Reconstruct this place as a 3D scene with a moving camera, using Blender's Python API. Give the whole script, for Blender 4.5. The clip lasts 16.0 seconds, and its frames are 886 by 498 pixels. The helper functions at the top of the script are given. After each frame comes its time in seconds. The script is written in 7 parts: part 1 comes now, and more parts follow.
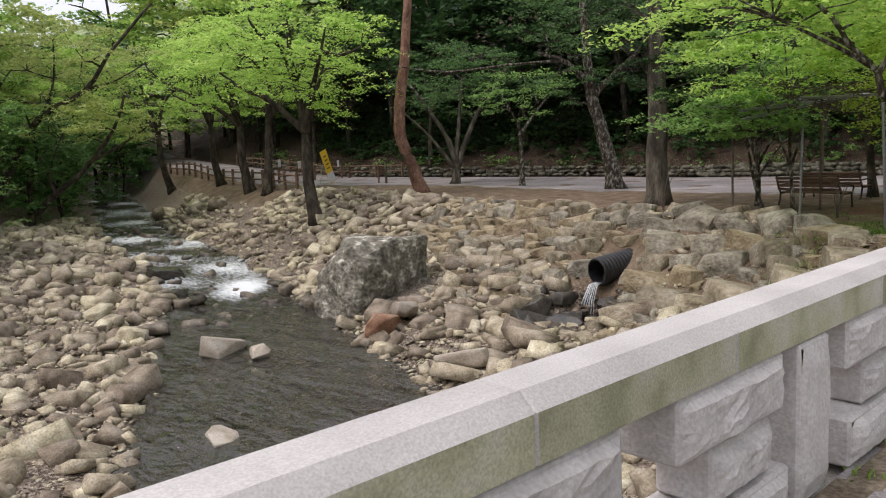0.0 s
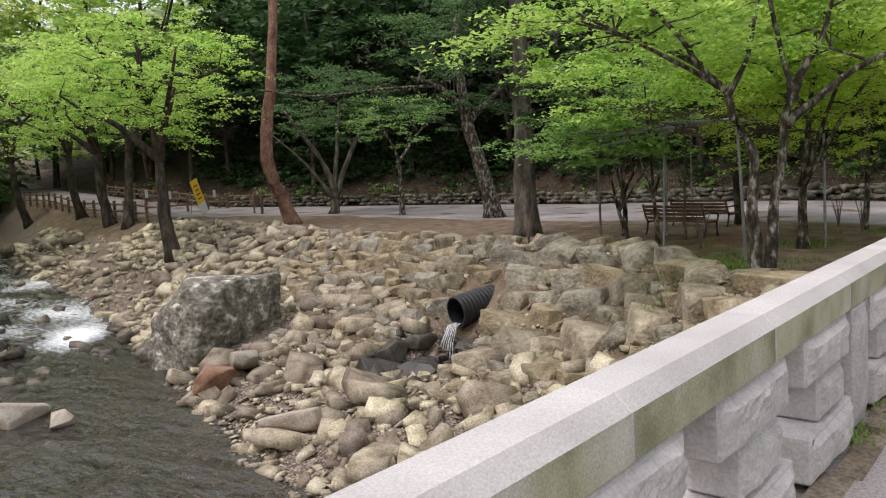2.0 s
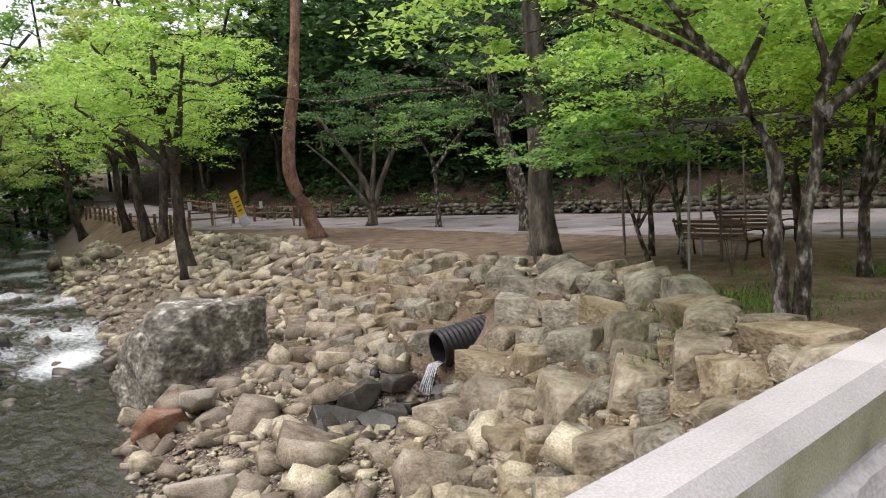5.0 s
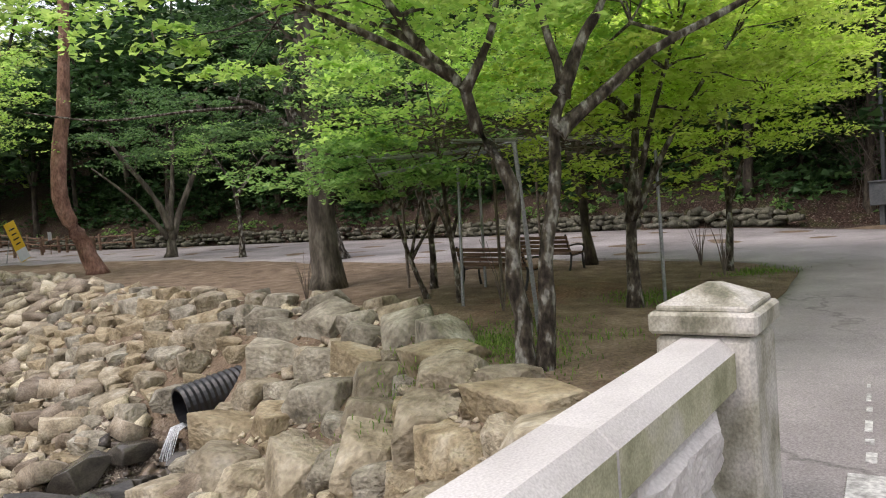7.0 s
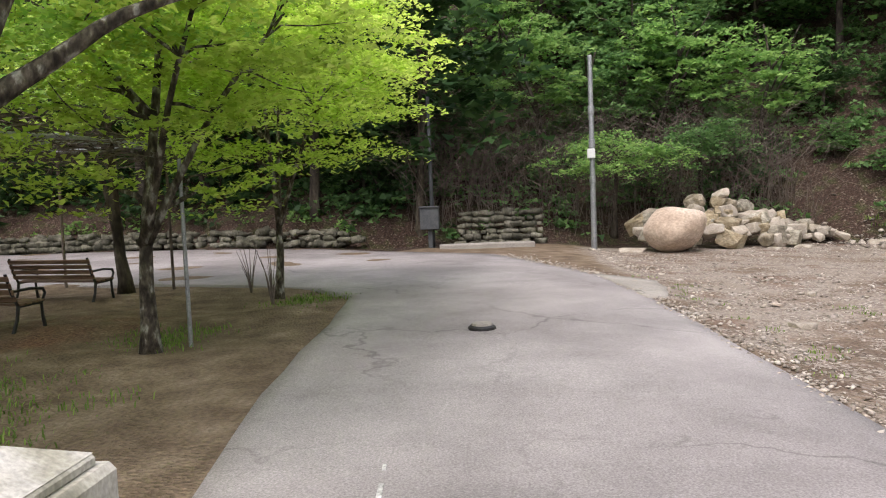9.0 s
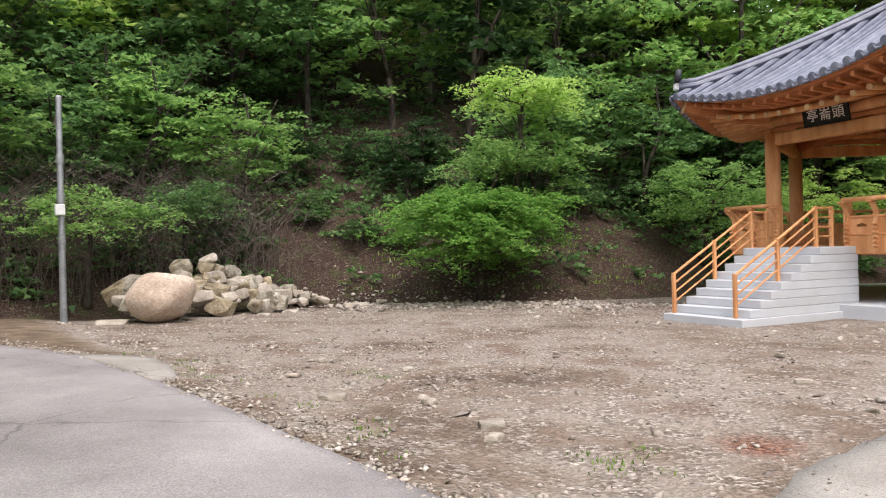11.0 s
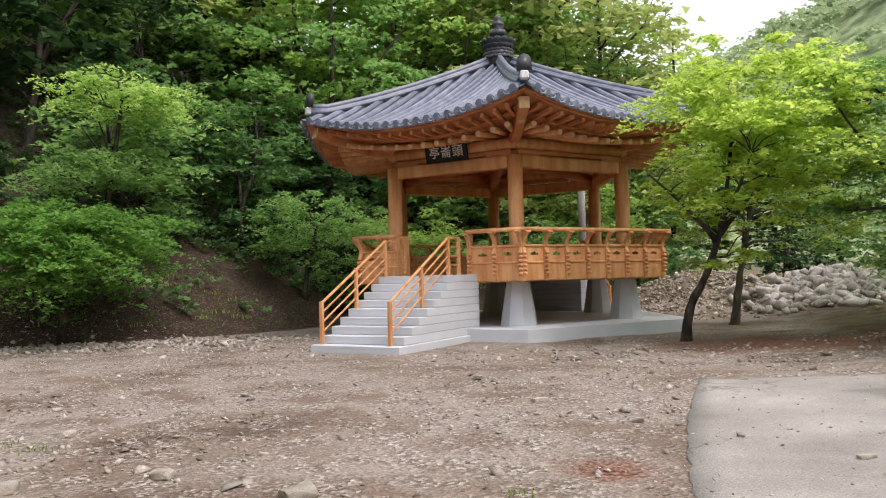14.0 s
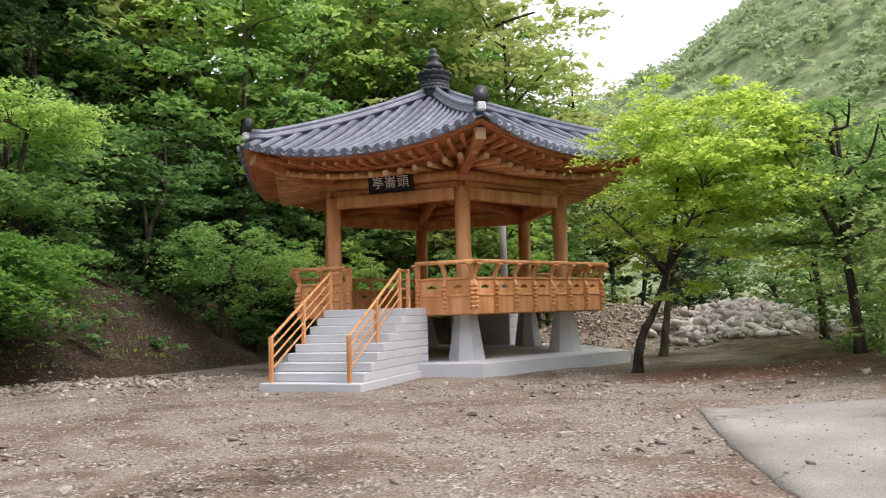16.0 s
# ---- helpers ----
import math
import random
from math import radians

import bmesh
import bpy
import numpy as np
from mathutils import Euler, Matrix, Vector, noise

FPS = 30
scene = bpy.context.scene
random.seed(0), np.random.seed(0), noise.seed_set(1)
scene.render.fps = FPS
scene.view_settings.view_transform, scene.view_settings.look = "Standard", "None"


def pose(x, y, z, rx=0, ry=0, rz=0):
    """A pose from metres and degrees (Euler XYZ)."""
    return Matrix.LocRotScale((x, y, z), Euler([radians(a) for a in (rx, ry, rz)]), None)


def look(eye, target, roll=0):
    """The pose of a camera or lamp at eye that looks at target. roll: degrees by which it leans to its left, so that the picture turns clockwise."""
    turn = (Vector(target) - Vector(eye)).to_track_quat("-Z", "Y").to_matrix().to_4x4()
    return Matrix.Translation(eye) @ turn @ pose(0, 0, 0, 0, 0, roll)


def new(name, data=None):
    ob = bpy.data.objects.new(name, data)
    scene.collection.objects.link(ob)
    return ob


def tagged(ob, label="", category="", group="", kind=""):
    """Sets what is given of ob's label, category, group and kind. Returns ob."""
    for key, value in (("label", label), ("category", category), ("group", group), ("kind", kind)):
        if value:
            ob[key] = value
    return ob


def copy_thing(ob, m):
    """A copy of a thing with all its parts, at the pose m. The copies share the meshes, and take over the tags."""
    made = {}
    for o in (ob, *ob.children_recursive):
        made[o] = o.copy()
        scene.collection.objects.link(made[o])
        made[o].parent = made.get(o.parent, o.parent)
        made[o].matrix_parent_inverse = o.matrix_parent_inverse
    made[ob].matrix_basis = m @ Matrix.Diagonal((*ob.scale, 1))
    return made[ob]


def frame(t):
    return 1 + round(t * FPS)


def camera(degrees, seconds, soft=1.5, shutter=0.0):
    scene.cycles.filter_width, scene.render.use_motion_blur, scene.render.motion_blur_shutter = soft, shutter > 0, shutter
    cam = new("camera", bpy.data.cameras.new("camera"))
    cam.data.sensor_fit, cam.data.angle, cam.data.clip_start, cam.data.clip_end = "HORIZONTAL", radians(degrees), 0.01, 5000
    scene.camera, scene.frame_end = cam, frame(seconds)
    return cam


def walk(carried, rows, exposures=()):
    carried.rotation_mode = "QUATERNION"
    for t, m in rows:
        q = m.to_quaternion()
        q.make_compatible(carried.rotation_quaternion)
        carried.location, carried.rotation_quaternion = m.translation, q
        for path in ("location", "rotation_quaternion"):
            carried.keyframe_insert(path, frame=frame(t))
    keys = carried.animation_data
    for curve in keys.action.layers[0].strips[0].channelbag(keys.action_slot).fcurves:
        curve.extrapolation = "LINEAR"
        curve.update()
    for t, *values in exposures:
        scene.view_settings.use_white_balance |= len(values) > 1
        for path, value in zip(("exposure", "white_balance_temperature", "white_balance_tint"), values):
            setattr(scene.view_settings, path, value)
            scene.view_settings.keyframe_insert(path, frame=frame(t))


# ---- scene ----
cam = camera(61.4, 16.0, 1.1)
METRES, EYE, TILT, LEAN, TURN = 16.0, 1.5, 0.0, 0.0, -42.2
ROWS = [
    (0.0, 0.0, 0.0, 0.0, -0.3, -6.84, 2.52),
    (0.5, 0.0188, 0.0265, 0.0003, 1.22, -6.51, 2.65),
    (1.0, 0.0356, 0.0533, -0.0, 1.73, -6.13, 2.94),
    (1.5, 0.0587, 0.0783, -0.0004, -1.25, -5.64, 3.16),
    (2.0, 0.0847, 0.1007, 0.0007, -7.58, -5.15, 2.99),
    (2.5, 0.1122, 0.1215, 0.001, -14.12, -4.68, 2.22),
    (3.0, 0.1365, 0.1454, 0.0016, -10.89, -5.46, 2.0),
    (3.5, 0.1555, 0.1725, 0.0009, -3.46, -5.71, 2.38),
    (6.0, 0.2703, 0.2874, 0.0018, -1.31, -3.64, 3.98),
    (6.5, 0.2948, 0.3096, 0.001, -5.82, -3.17, 4.39),
    (7.0, 0.3207, 0.3303, 0.0004, -13.17, -3.31, 4.48),
    (7.5, 0.3492, 0.3499, 0.0, -21.68, -3.42, 4.26),
    (8.0, 0.3737, 0.3706, 0.0011, -29.79, -3.18, 3.68),
    (10.5, 0.4766, 0.4733, -0.0069, -70.8, -2.33, 0.73),
    (11.0, 0.495, 0.4932, -0.007, -83.4, 0.06, 1.44),
    (11.5, 0.5149, 0.5114, -0.008, -94.54, 1.89, 2.18),
    (12.0, 0.5369, 0.5318, -0.0094, -102.13, 2.76, 2.74),
    (12.5, 0.5582, 0.5539, -0.0131, -107.26, 3.13, 2.54),
    (13.0, 0.5829, 0.5758, -0.0159, -111.13, 3.07, 1.86),
    (13.5, 0.6026, 0.5997, -0.0183, -114.46, 2.68, 1.55),
    (14.0, 0.6252, 0.62, -0.0205, -117.79, 2.21, 1.45),
    (14.5, 0.644, 0.6431, -0.021, -121.25, 1.9, 1.45),
    (15.0, 0.6663, 0.6611, -0.023, -124.14, 1.91, 1.44),
    (15.5, 0.6873, 0.6803, -0.0234, -126.05, 3.01, 1.5),
    (16.0, 0.7087, 0.696, -0.0231, -127.03, 4.78, 1.71),
]
walk(cam, [(t, pose(0, 0, EYE, TILT, LEAN, TURN) @ pose(METRES * x, METRES * y, METRES * z, 90 + pitch, roll, yaw)) for t, x, y, z, yaw, pitch, roll in ROWS],
     [(0.0, -0.3, 6500, 17), (3.0, -0.12, 6500, 17), (7.0, 0.0, 6500, 17), (8.0, 0.15, 6500, 17), (10.5, 0.38, 6500, 17), (12.0, 0.26, 6500, 17), (14.0, 0.14, 6500, 17), (16.0, 0.14, 6500, 17)])

# ---- world and sun: a bright, hazy sky with a very soft sun ----
world = bpy.data.worlds.new("hazy_sky")
scene.world = world
world.use_nodes = True
wn, wl = world.node_tree.nodes, world.node_tree.links
sky = wn.new("ShaderNodeTexSky")
sky.sky_type, sky.sun_disc = "NISHITA", False
sky.sun_elevation, sky.sun_rotation = radians(60), radians(288)
sky.air_density, sky.dust_density, sky.ozone_density = 1.0, 6.0, 0.6
haze = wn.new("ShaderNodeMixRGB")
haze.inputs[0].default_value = 0.62
haze.inputs[2].default_value = (9.0, 9.3, 9.6, 1)
wl.new(sky.outputs[0], haze.inputs[1])
wl.new(haze.outputs[0], wn["Background"].inputs[0])
wn["Background"].inputs[1].default_value = 0.18

sun = new("sun", bpy.data.lights.new("sun", "SUN"))
sun.data.energy, sun.data.angle, sun.data.color = 1.6, radians(18), (1.0, 0.97, 0.92)
sun.matrix_world = look((0, 0, 40), Vector((0, 0, 40)) - Vector((math.sin(radians(288)) * math.cos(radians(60)), math.cos(radians(288)) * math.cos(radians(60)), math.sin(radians(60)))))

# ---- materials ----
def surface(name, cols, scale=4.0, rough=0.8, bump=0.3, fine=None, rand=0.12, world_space=False, metal=0.0, speck=0.25, spec=0.3, dist=0.02, stretch=(1, 1, 1), span=0.4):
    """A noise-coloured surface: two scales of colour, a fine relief and a chance shift for each object."""
    m = bpy.data.materials.new(name)
    m.use_nodes = True
    n, l = m.node_tree.nodes, m.node_tree.links
    b = n["Principled BSDF"]
    if world_space:
        src = n.new("ShaderNodeNewGeometry").outputs["Position"]
    else:
        tc, oi = n.new("ShaderNodeTexCoord"), n.new("ShaderNodeObjectInfo")
        mul = n.new("ShaderNodeMath")
        mul.operation, mul.inputs[1].default_value = "MULTIPLY", 37.0
        l.new(oi.outputs["Random"], mul.inputs[0])
        add = n.new("ShaderNodeVectorMath")
        add.operation = "ADD"
        l.new(tc.outputs["Object"], add.inputs[0])
        l.new(mul.outputs[0], add.inputs[1])
        src = add.outputs[0]
    mp = n.new("ShaderNodeMapping")
    mp.inputs["Scale"].default_value = stretch
    l.new(src, mp.inputs[0])
    big, small = n.new("ShaderNodeTexNoise"), n.new("ShaderNodeTexNoise")
    for t, s, d in ((big, scale, 5), (small, fine or scale * 9, 4)):
        t.inputs["Scale"].default_value, t.inputs["Detail"].default_value = s, d
        l.new(mp.outputs[0], t.inputs["Vector"])
    ramp = n.new("ShaderNodeValToRGB")
    e = ramp.color_ramp.elements
    k = len(cols)
    while len(e) < k:
        e.new(0.5)
    for i, c in enumerate(cols):
        e[i].position, e[i].color = 0.5 - span / 2 + span * i / max(1, k - 1), (*c, 1)
    l.new(big.outputs[0], ramp.inputs[0])
    var = n.new("ShaderNodeMapRange")
    var.inputs["From Min"].default_value, var.inputs["From Max"].default_value = 0.3, 0.7
    var.inputs["To Min"].default_value, var.inputs["To Max"].default_value = 1 - speck, 1 + speck
    l.new(small.outputs[0], var.inputs[0])
    hsv = n.new("ShaderNodeHueSaturation")
    l.new(ramp.outputs[0], hsv.inputs["Color"])
    if world_space or not rand:
        l.new(var.outputs[0], hsv.inputs["Value"])
    else:
        rr = n.new("ShaderNodeMapRange")
        rr.inputs["To Min"].default_value, rr.inputs["To Max"].default_value = 1 - rand, 1 + rand
        l.new(oi.outputs["Random"], rr.inputs[0])
        mm = n.new("ShaderNodeMath")
        mm.operation = "MULTIPLY"
        l.new(rr.outputs[0], mm.inputs[0])
        l.new(var.outputs[0], mm.inputs[1])
        l.new(mm.outputs[0], hsv.inputs["Value"])
    l.new(hsv.outputs[0], b.inputs["Base Color"])
    bp = n.new("ShaderNodeBump")
    bp.inputs["Strength"].default_value, bp.inputs["Distance"].default_value = bump, dist
    l.new(small.outputs[0], bp.inputs["Height"])
    l.new(bp.outputs[0], b.inputs["Normal"])
    b.inputs["Roughness"].default_value, b.inputs["Metallic"].default_value = rough, metal
    b.inputs["Specular IOR Level"].default_value = spec
    return m


def island_shift(m, amount, hue=0.0):
    """Lets each loose piece of a joined mesh take its own brightness."""
    n, l = m.node_tree.nodes, m.node_tree.links
    b = n["Principled BSDF"]
    src = b.inputs["Base Color"].links[0].from_socket
    g = n.new("ShaderNodeNewGeometry")
    mr = n.new("ShaderNodeMapRange")
    mr.inputs["To Min"].default_value, mr.inputs["To Max"].default_value = 1 - amount, 1 + amount
    l.new(g.outputs["Random Per Island"], mr.inputs[0])
    hs = n.new("ShaderNodeHueSaturation")
    l.new(src, hs.inputs["Color"])
    l.new(mr.outputs[0], hs.inputs["Value"])
    if hue:
        mh = n.new("ShaderNodeMapRange")
        mh.inputs["To Min"].default_value, mh.inputs["To Max"].default_value = 0.5 - hue, 0.5 + hue
        l.new(g.outputs["Random Per Island"], mh.inputs[0])
        l.new(mh.outputs[0], hs.inputs["Hue"])
    l.new(hs.outputs[0], b.inputs["Base Color"])
    return m


def leafy(name, c1, c2, through_light=0.45, rough=0.5):
    """Thin leaves: each leaf its own green, part of the light passes through."""
    m = bpy.data.materials.new(name)
    m.use_nodes = True
    n, l = m.node_tree.nodes, m.node_tree.links
    b = n["Principled BSDF"]
    g = n.new("ShaderNodeNewGeometry")
    ramp = n.new("ShaderNodeValToRGB")
    ramp.color_ramp.elements[0].color, ramp.color_ramp.elements[1].color = (*c1, 1), (*c2, 1)
    l.new(g.outputs["Random Per Island"], ramp.inputs[0])
    big = n.new("ShaderNodeTexNoise")
    big.inputs["Scale"].default_value = 0.5
    l.new(g.outputs["Position"], big.inputs["Vector"])
    oi = n.new("ShaderNodeObjectInfo")
    ad = n.new("ShaderNodeMath")
    ad.operation = "ADD"
    l.new(big.outputs[0], ad.inputs[0])
    l.new(oi.outputs["Random"], ad.inputs[1])
    mr = n.new("ShaderNodeMapRange")
    mr.inputs["From Min"].default_value, mr.inputs["From Max"].default_value = 0.3, 1.7
    mr.inputs["To Min"].default_value, mr.inputs["To Max"].default_value = 0.75, 1.25
    l.new(ad.outputs[0], mr.inputs[0])
    hs = n.new("ShaderNodeHueSaturation")
    l.new(ramp.outputs[0], hs.inputs["Color"])
    l.new(mr.outputs[0], hs.inputs["Value"])
    l.new(hs.outputs[0], b.inputs["Base Color"])
    b.inputs["Roughness"].default_value = rough
    b.inputs["Specular IOR Level"].default_value = 0.25
    tr = n.new("ShaderNodeBsdfTranslucent")
    l.new(hs.outputs[0], tr.inputs[0])
    mx = n.new("ShaderNodeMixShader")
    mx.inputs[0].default_value = through_light
    l.new(b.outputs[0], mx.inputs[1])
    l.new(tr.outputs[0], mx.inputs[2])
    l.new(mx.outputs[0], n["Material Output"].inputs[0])
    return m


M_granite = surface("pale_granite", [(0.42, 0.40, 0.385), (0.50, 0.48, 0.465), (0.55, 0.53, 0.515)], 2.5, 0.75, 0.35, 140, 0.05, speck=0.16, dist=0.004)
M_rough_granite = surface("split_granite", [(0.44, 0.415, 0.40), (0.56, 0.53, 0.515), (0.62, 0.595, 0.58)], 9.0, 0.85, 0.6, 60, 0.08, speck=0.14, dist=0.012, span=0.5)
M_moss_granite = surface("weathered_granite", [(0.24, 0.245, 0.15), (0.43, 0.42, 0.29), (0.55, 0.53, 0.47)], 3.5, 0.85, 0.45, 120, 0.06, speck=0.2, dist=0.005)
M_newel = surface("lichened_granite", [(0.15, 0.145, 0.105), (0.34, 0.325, 0.265), (0.47, 0.45, 0.41), (0.54, 0.52, 0.49)], 5.0, 0.85, 0.5, 90, 0.04, speck=0.24, dist=0.006, stretch=(1, 1, 0.75))
M_stone = surface("bank_stone", [(0.10, 0.08, 0.052), (0.23, 0.195, 0.135), (0.345, 0.302, 0.225), (0.44, 0.405, 0.335)], 2.4, 0.85, 1.0, 13, 0.25, speck=0.26, dist=0.05, span=0.5)
M_stone_ochre = surface("ochre_bank_stone", [(0.10, 0.076, 0.045), (0.25, 0.20, 0.125), (0.345, 0.29, 0.195), (0.43, 0.385, 0.29)], 2.4, 0.85, 1.0, 13, 0.25, speck=0.26, dist=0.05, span=0.5)
M_stone_grey = surface("grey_bank_stone", [(0.09, 0.082, 0.062), (0.215, 0.194, 0.15), (0.325, 0.30, 0.24), (0.42, 0.40, 0.345)], 2.8, 0.85, 1.0, 13, 0.25, speck=0.28, dist=0.05, span=0.5)
M_stone_bed = island_shift(surface("river_stone", [(0.16, 0.13, 0.088), (0.38, 0.325, 0.237), (0.53, 0.477, 0.377)], 3.0, 0.85, 0.9, 30, 0.1, world_space=True, speck=0.3), 0.42, 0.02)
M_boulder = surface("lichen_boulder", [(0.09, 0.083, 0.068), (0.15, 0.14, 0.115), (0.20, 0.19, 0.155), (0.27, 0.255, 0.21), (0.56, 0.54, 0.48)], 11.0, 0.85, 1.0, 30, 0.05, speck=0.5, dist=0.05, span=0.34)
M_wet = surface("wet_dark_stone", [(0.035, 0.032, 0.028), (0.09, 0.08, 0.065)], 3.0, 0.25, 0.5, 22, 0.2, spec=0.6)
M_pale_stone = surface("pale_stone", [(0.26, 0.225, 0.175), (0.38, 0.335, 0.275), (0.46, 0.425, 0.365)], 2.4, 0.85, 0.5, 26, 0.22, speck=0.25)
M_asphalt = surface("worn_asphalt", [(0.215, 0.195, 0.193), (0.27, 0.248, 0.245), (0.32, 0.297, 0.293)], 0.35, 0.85, 0.5, 60, 0, world_space=True, speck=0.22, dist=0.008)


def weather(m, stain=0.22, crack=0.5, scale=0.45, tint=(0.9, 0.86, 0.84)):
    """Adds broad stains and fine broken cracks to a paved surface."""
    n, l = m.node_tree.nodes, m.node_tree.links
    b = n["Principled BSDF"]
    src = b.inputs["Base Color"].links[0].from_socket
    pos = n.new("ShaderNodeNewGeometry").outputs["Position"]

    def field(s, d, r=0.5):
        t = n.new("ShaderNodeTexNoise")
        t.inputs["Scale"].default_value, t.inputs["Detail"].default_value, t.inputs["Roughness"].default_value = s, d, r
        l.new(pos, t.inputs["Vector"])
        return t

    def between(x, a, c, lo, hi):
        r = n.new("ShaderNodeMapRange")
        for k, v in (("From Min", a), ("From Max", c), ("To Min", lo), ("To Max", hi)):
            r.inputs[k].default_value = v
        l.new(x, r.inputs[0])
        return r.outputs[0]

    def times(x, y):
        r = n.new("ShaderNodeMath")
        r.operation = "MULTIPLY"
        l.new(x, r.inputs[0])
        l.new(y, r.inputs[1])
        return r.outputs[0]

    blot = between(field(0.5, 7, 0.65).outputs[0], 0.36, 0.64, 1 - stain, 1 + stain)
    grit = between(field(85.0, 2).outputs[0], 0.35, 0.65, 0.84, 1.16)
    bend = n.new("ShaderNodeVectorMath")
    bend.operation = "ADD"
    sc = n.new("ShaderNodeVectorMath")
    sc.operation = "SCALE"
    sc.inputs[3].default_value = 0.9
    l.new(field(1.3, 4).outputs[1], sc.inputs[0])
    l.new(pos, bend.inputs[0])
    l.new(sc.outputs[0], bend.inputs[1])
    vor = n.new("ShaderNodeTexVoronoi")
    vor.feature = "DISTANCE_TO_EDGE"
    vor.inputs["Scale"].default_value = scale
    l.new(bend.outputs[0], vor.inputs["Vector"])
    line = between(vor.outputs["Distance"], 0.002, 0.009, crack, 0.0)
    where = between(field(0.3, 2).outputs[0], 0.45, 0.6, 0.0, 1.0)
    hole = times(line, where)
    inv = n.new("ShaderNodeMath")
    inv.operation = "SUBTRACT"
    inv.inputs[0].default_value = 1.0
    l.new(hole, inv.inputs[1])
    val = times(times(blot, grit), inv.outputs[0])
    hs = n.new("ShaderNodeHueSaturation")
    l.new(src, hs.inputs["Color"])
    l.new(val, hs.inputs["Value"])
    l.new(hs.outputs[0], b.inputs["Base Color"])
    return m


weather(M_asphalt, 0.2, 0.35, 0.33)
M_concrete = surface("pale_concrete", [(0.245, 0.222, 0.195), (0.305, 0.282, 0.252), (0.36, 0.337, 0.305)], 0.8, 0.85, 0.5, 60, 0, world_space=True, speck=0.24, dist=0.006)
weather(M_concrete, 0.16, 0.6, 0.5)
M_new_concrete = surface("fresh_concrete", [(0.52, 0.54, 0.57), (0.58, 0.60, 0.63)], 1.5, 0.8, 0.15, 50, 0.04, speck=0.06, dist=0.004)
M_white_paint = surface("worn_white_paint", [(0.20, 0.19, 0.185), (0.46, 0.455, 0.44), (0.60, 0.60, 0.58)], 9.0, 0.8, 0.3, 40, 0.0, speck=0.35, dist=0.004)
M_bark = surface("mottled_bark", [(0.03, 0.024, 0.018), (0.065, 0.053, 0.04), (0.105, 0.09, 0.068), (0.27, 0.26, 0.23)], 11.0, 0.9, 1.0, 30, 0.1, speck=0.5, dist=0.03, stretch=(1, 1, 0.5), span=0.24)
M_bark_dark = surface("dark_bark", [(0.028, 0.022, 0.018), (0.06, 0.048, 0.036), (0.10, 0.085, 0.065)], 5.0, 0.9, 0.8, 24, 0.2, speck=0.35, dist=0.02, stretch=(1, 1, 0.4), span=0.26)
M_bark_grey = surface("grey_bark", [(0.05, 0.043, 0.033), (0.095, 0.083, 0.065), (0.15, 0.135, 0.108)], 5.0, 0.9, 0.8, 22, 0.15, speck=0.35, dist=0.02, stretch=(1, 1, 0.3), span=0.26)
M_bark_pine = surface("red_pine_bark", [(0.11, 0.06, 0.042), (0.22, 0.12, 0.085), (0.30, 0.185, 0.14)], 4.0, 0.9, 0.9, 18, 0.1, speck=0.4, dist=0.03, stretch=(1, 1, 0.5))
M_leaf_bright = leafy("bright_maple_leaf", (0.26, 0.45, 0.095), (0.54, 0.71, 0.19), 0.64)
# yellower leaf, brightened further so the colour includes the sun on it
M_leaf_lime = leafy("sunlit_lime_maple_leaf", (0.42, 0.60, 0.09), (0.74, 0.88, 0.21), 0.7)
M_leaf_vivid = leafy("vivid_maple_leaf", (0.12, 0.31, 0.055), (0.31, 0.55, 0.115), 0.56)
M_leaf_mid = leafy("green_leaf", (0.135, 0.285, 0.075), (0.34, 0.52, 0.155), 0.56)
# dark foliage, deepened so that the colour holds the woods' shade
M_leaf_dark = leafy("dark_shaded_leaf", (0.025, 0.062, 0.024), (0.075, 0.15, 0.048), 0.4)
# mid green toned down, woodland shade being part of the colour
M_leaf_shade = leafy("shaded_green_leaf", (0.07, 0.16, 0.055), (0.20, 0.35, 0.115), 0.5)
M_leaf_pale = leafy("pale_spring_leaf", (0.36, 0.46, 0.14), (0.62, 0.68, 0.25), 0.55)
M_leaf_grey = leafy("grey_green_leaf", (0.28, 0.42, 0.13), (0.52, 0.64, 0.26), 0.5)
M_wood = surface("fresh_pine_timber", [(0.52, 0.225, 0.085), (0.67, 0.325, 0.14), (0.75, 0.41, 0.20)], 1.6, 0.5, 0.2, 30, 0.08, speck=0.14, dist=0.004, stretch=(3, 3, 0.5))
M_wood_pale = surface("pale_end_grain", [(0.55, 0.34, 0.18), (0.66, 0.44, 0.26)], 5.0, 0.6, 0.2, 40, 0.08, speck=0.12, dist=0.004)
M_wood_red = surface("reddish_timber", [(0.42, 0.15, 0.06), (0.56, 0.225, 0.095), (0.64, 0.29, 0.13)], 1.6, 0.55, 0.2, 30, 0.08, speck=0.14, dist=0.004)
M_tile = surface("dark_roof_tile", [(0.11, 0.125, 0.17), (0.16, 0.175, 0.225), (0.23, 0.245, 0.295)], 3.0, 0.42, 0.2, 40, 0.12, speck=0.15, dist=0.004, spec=0.5)
M_tile_black = surface("black_finial_tile", [(0.02, 0.021, 0.025), (0.04, 0.042, 0.05)], 4.0, 0.4, 0.2, 30, 0.2, spec=0.5)
M_plaster = surface("white_plaster", [(0.62, 0.62, 0.62), (0.74, 0.74, 0.74)], 4.0, 0.8, 0.2, 40, 0.03)
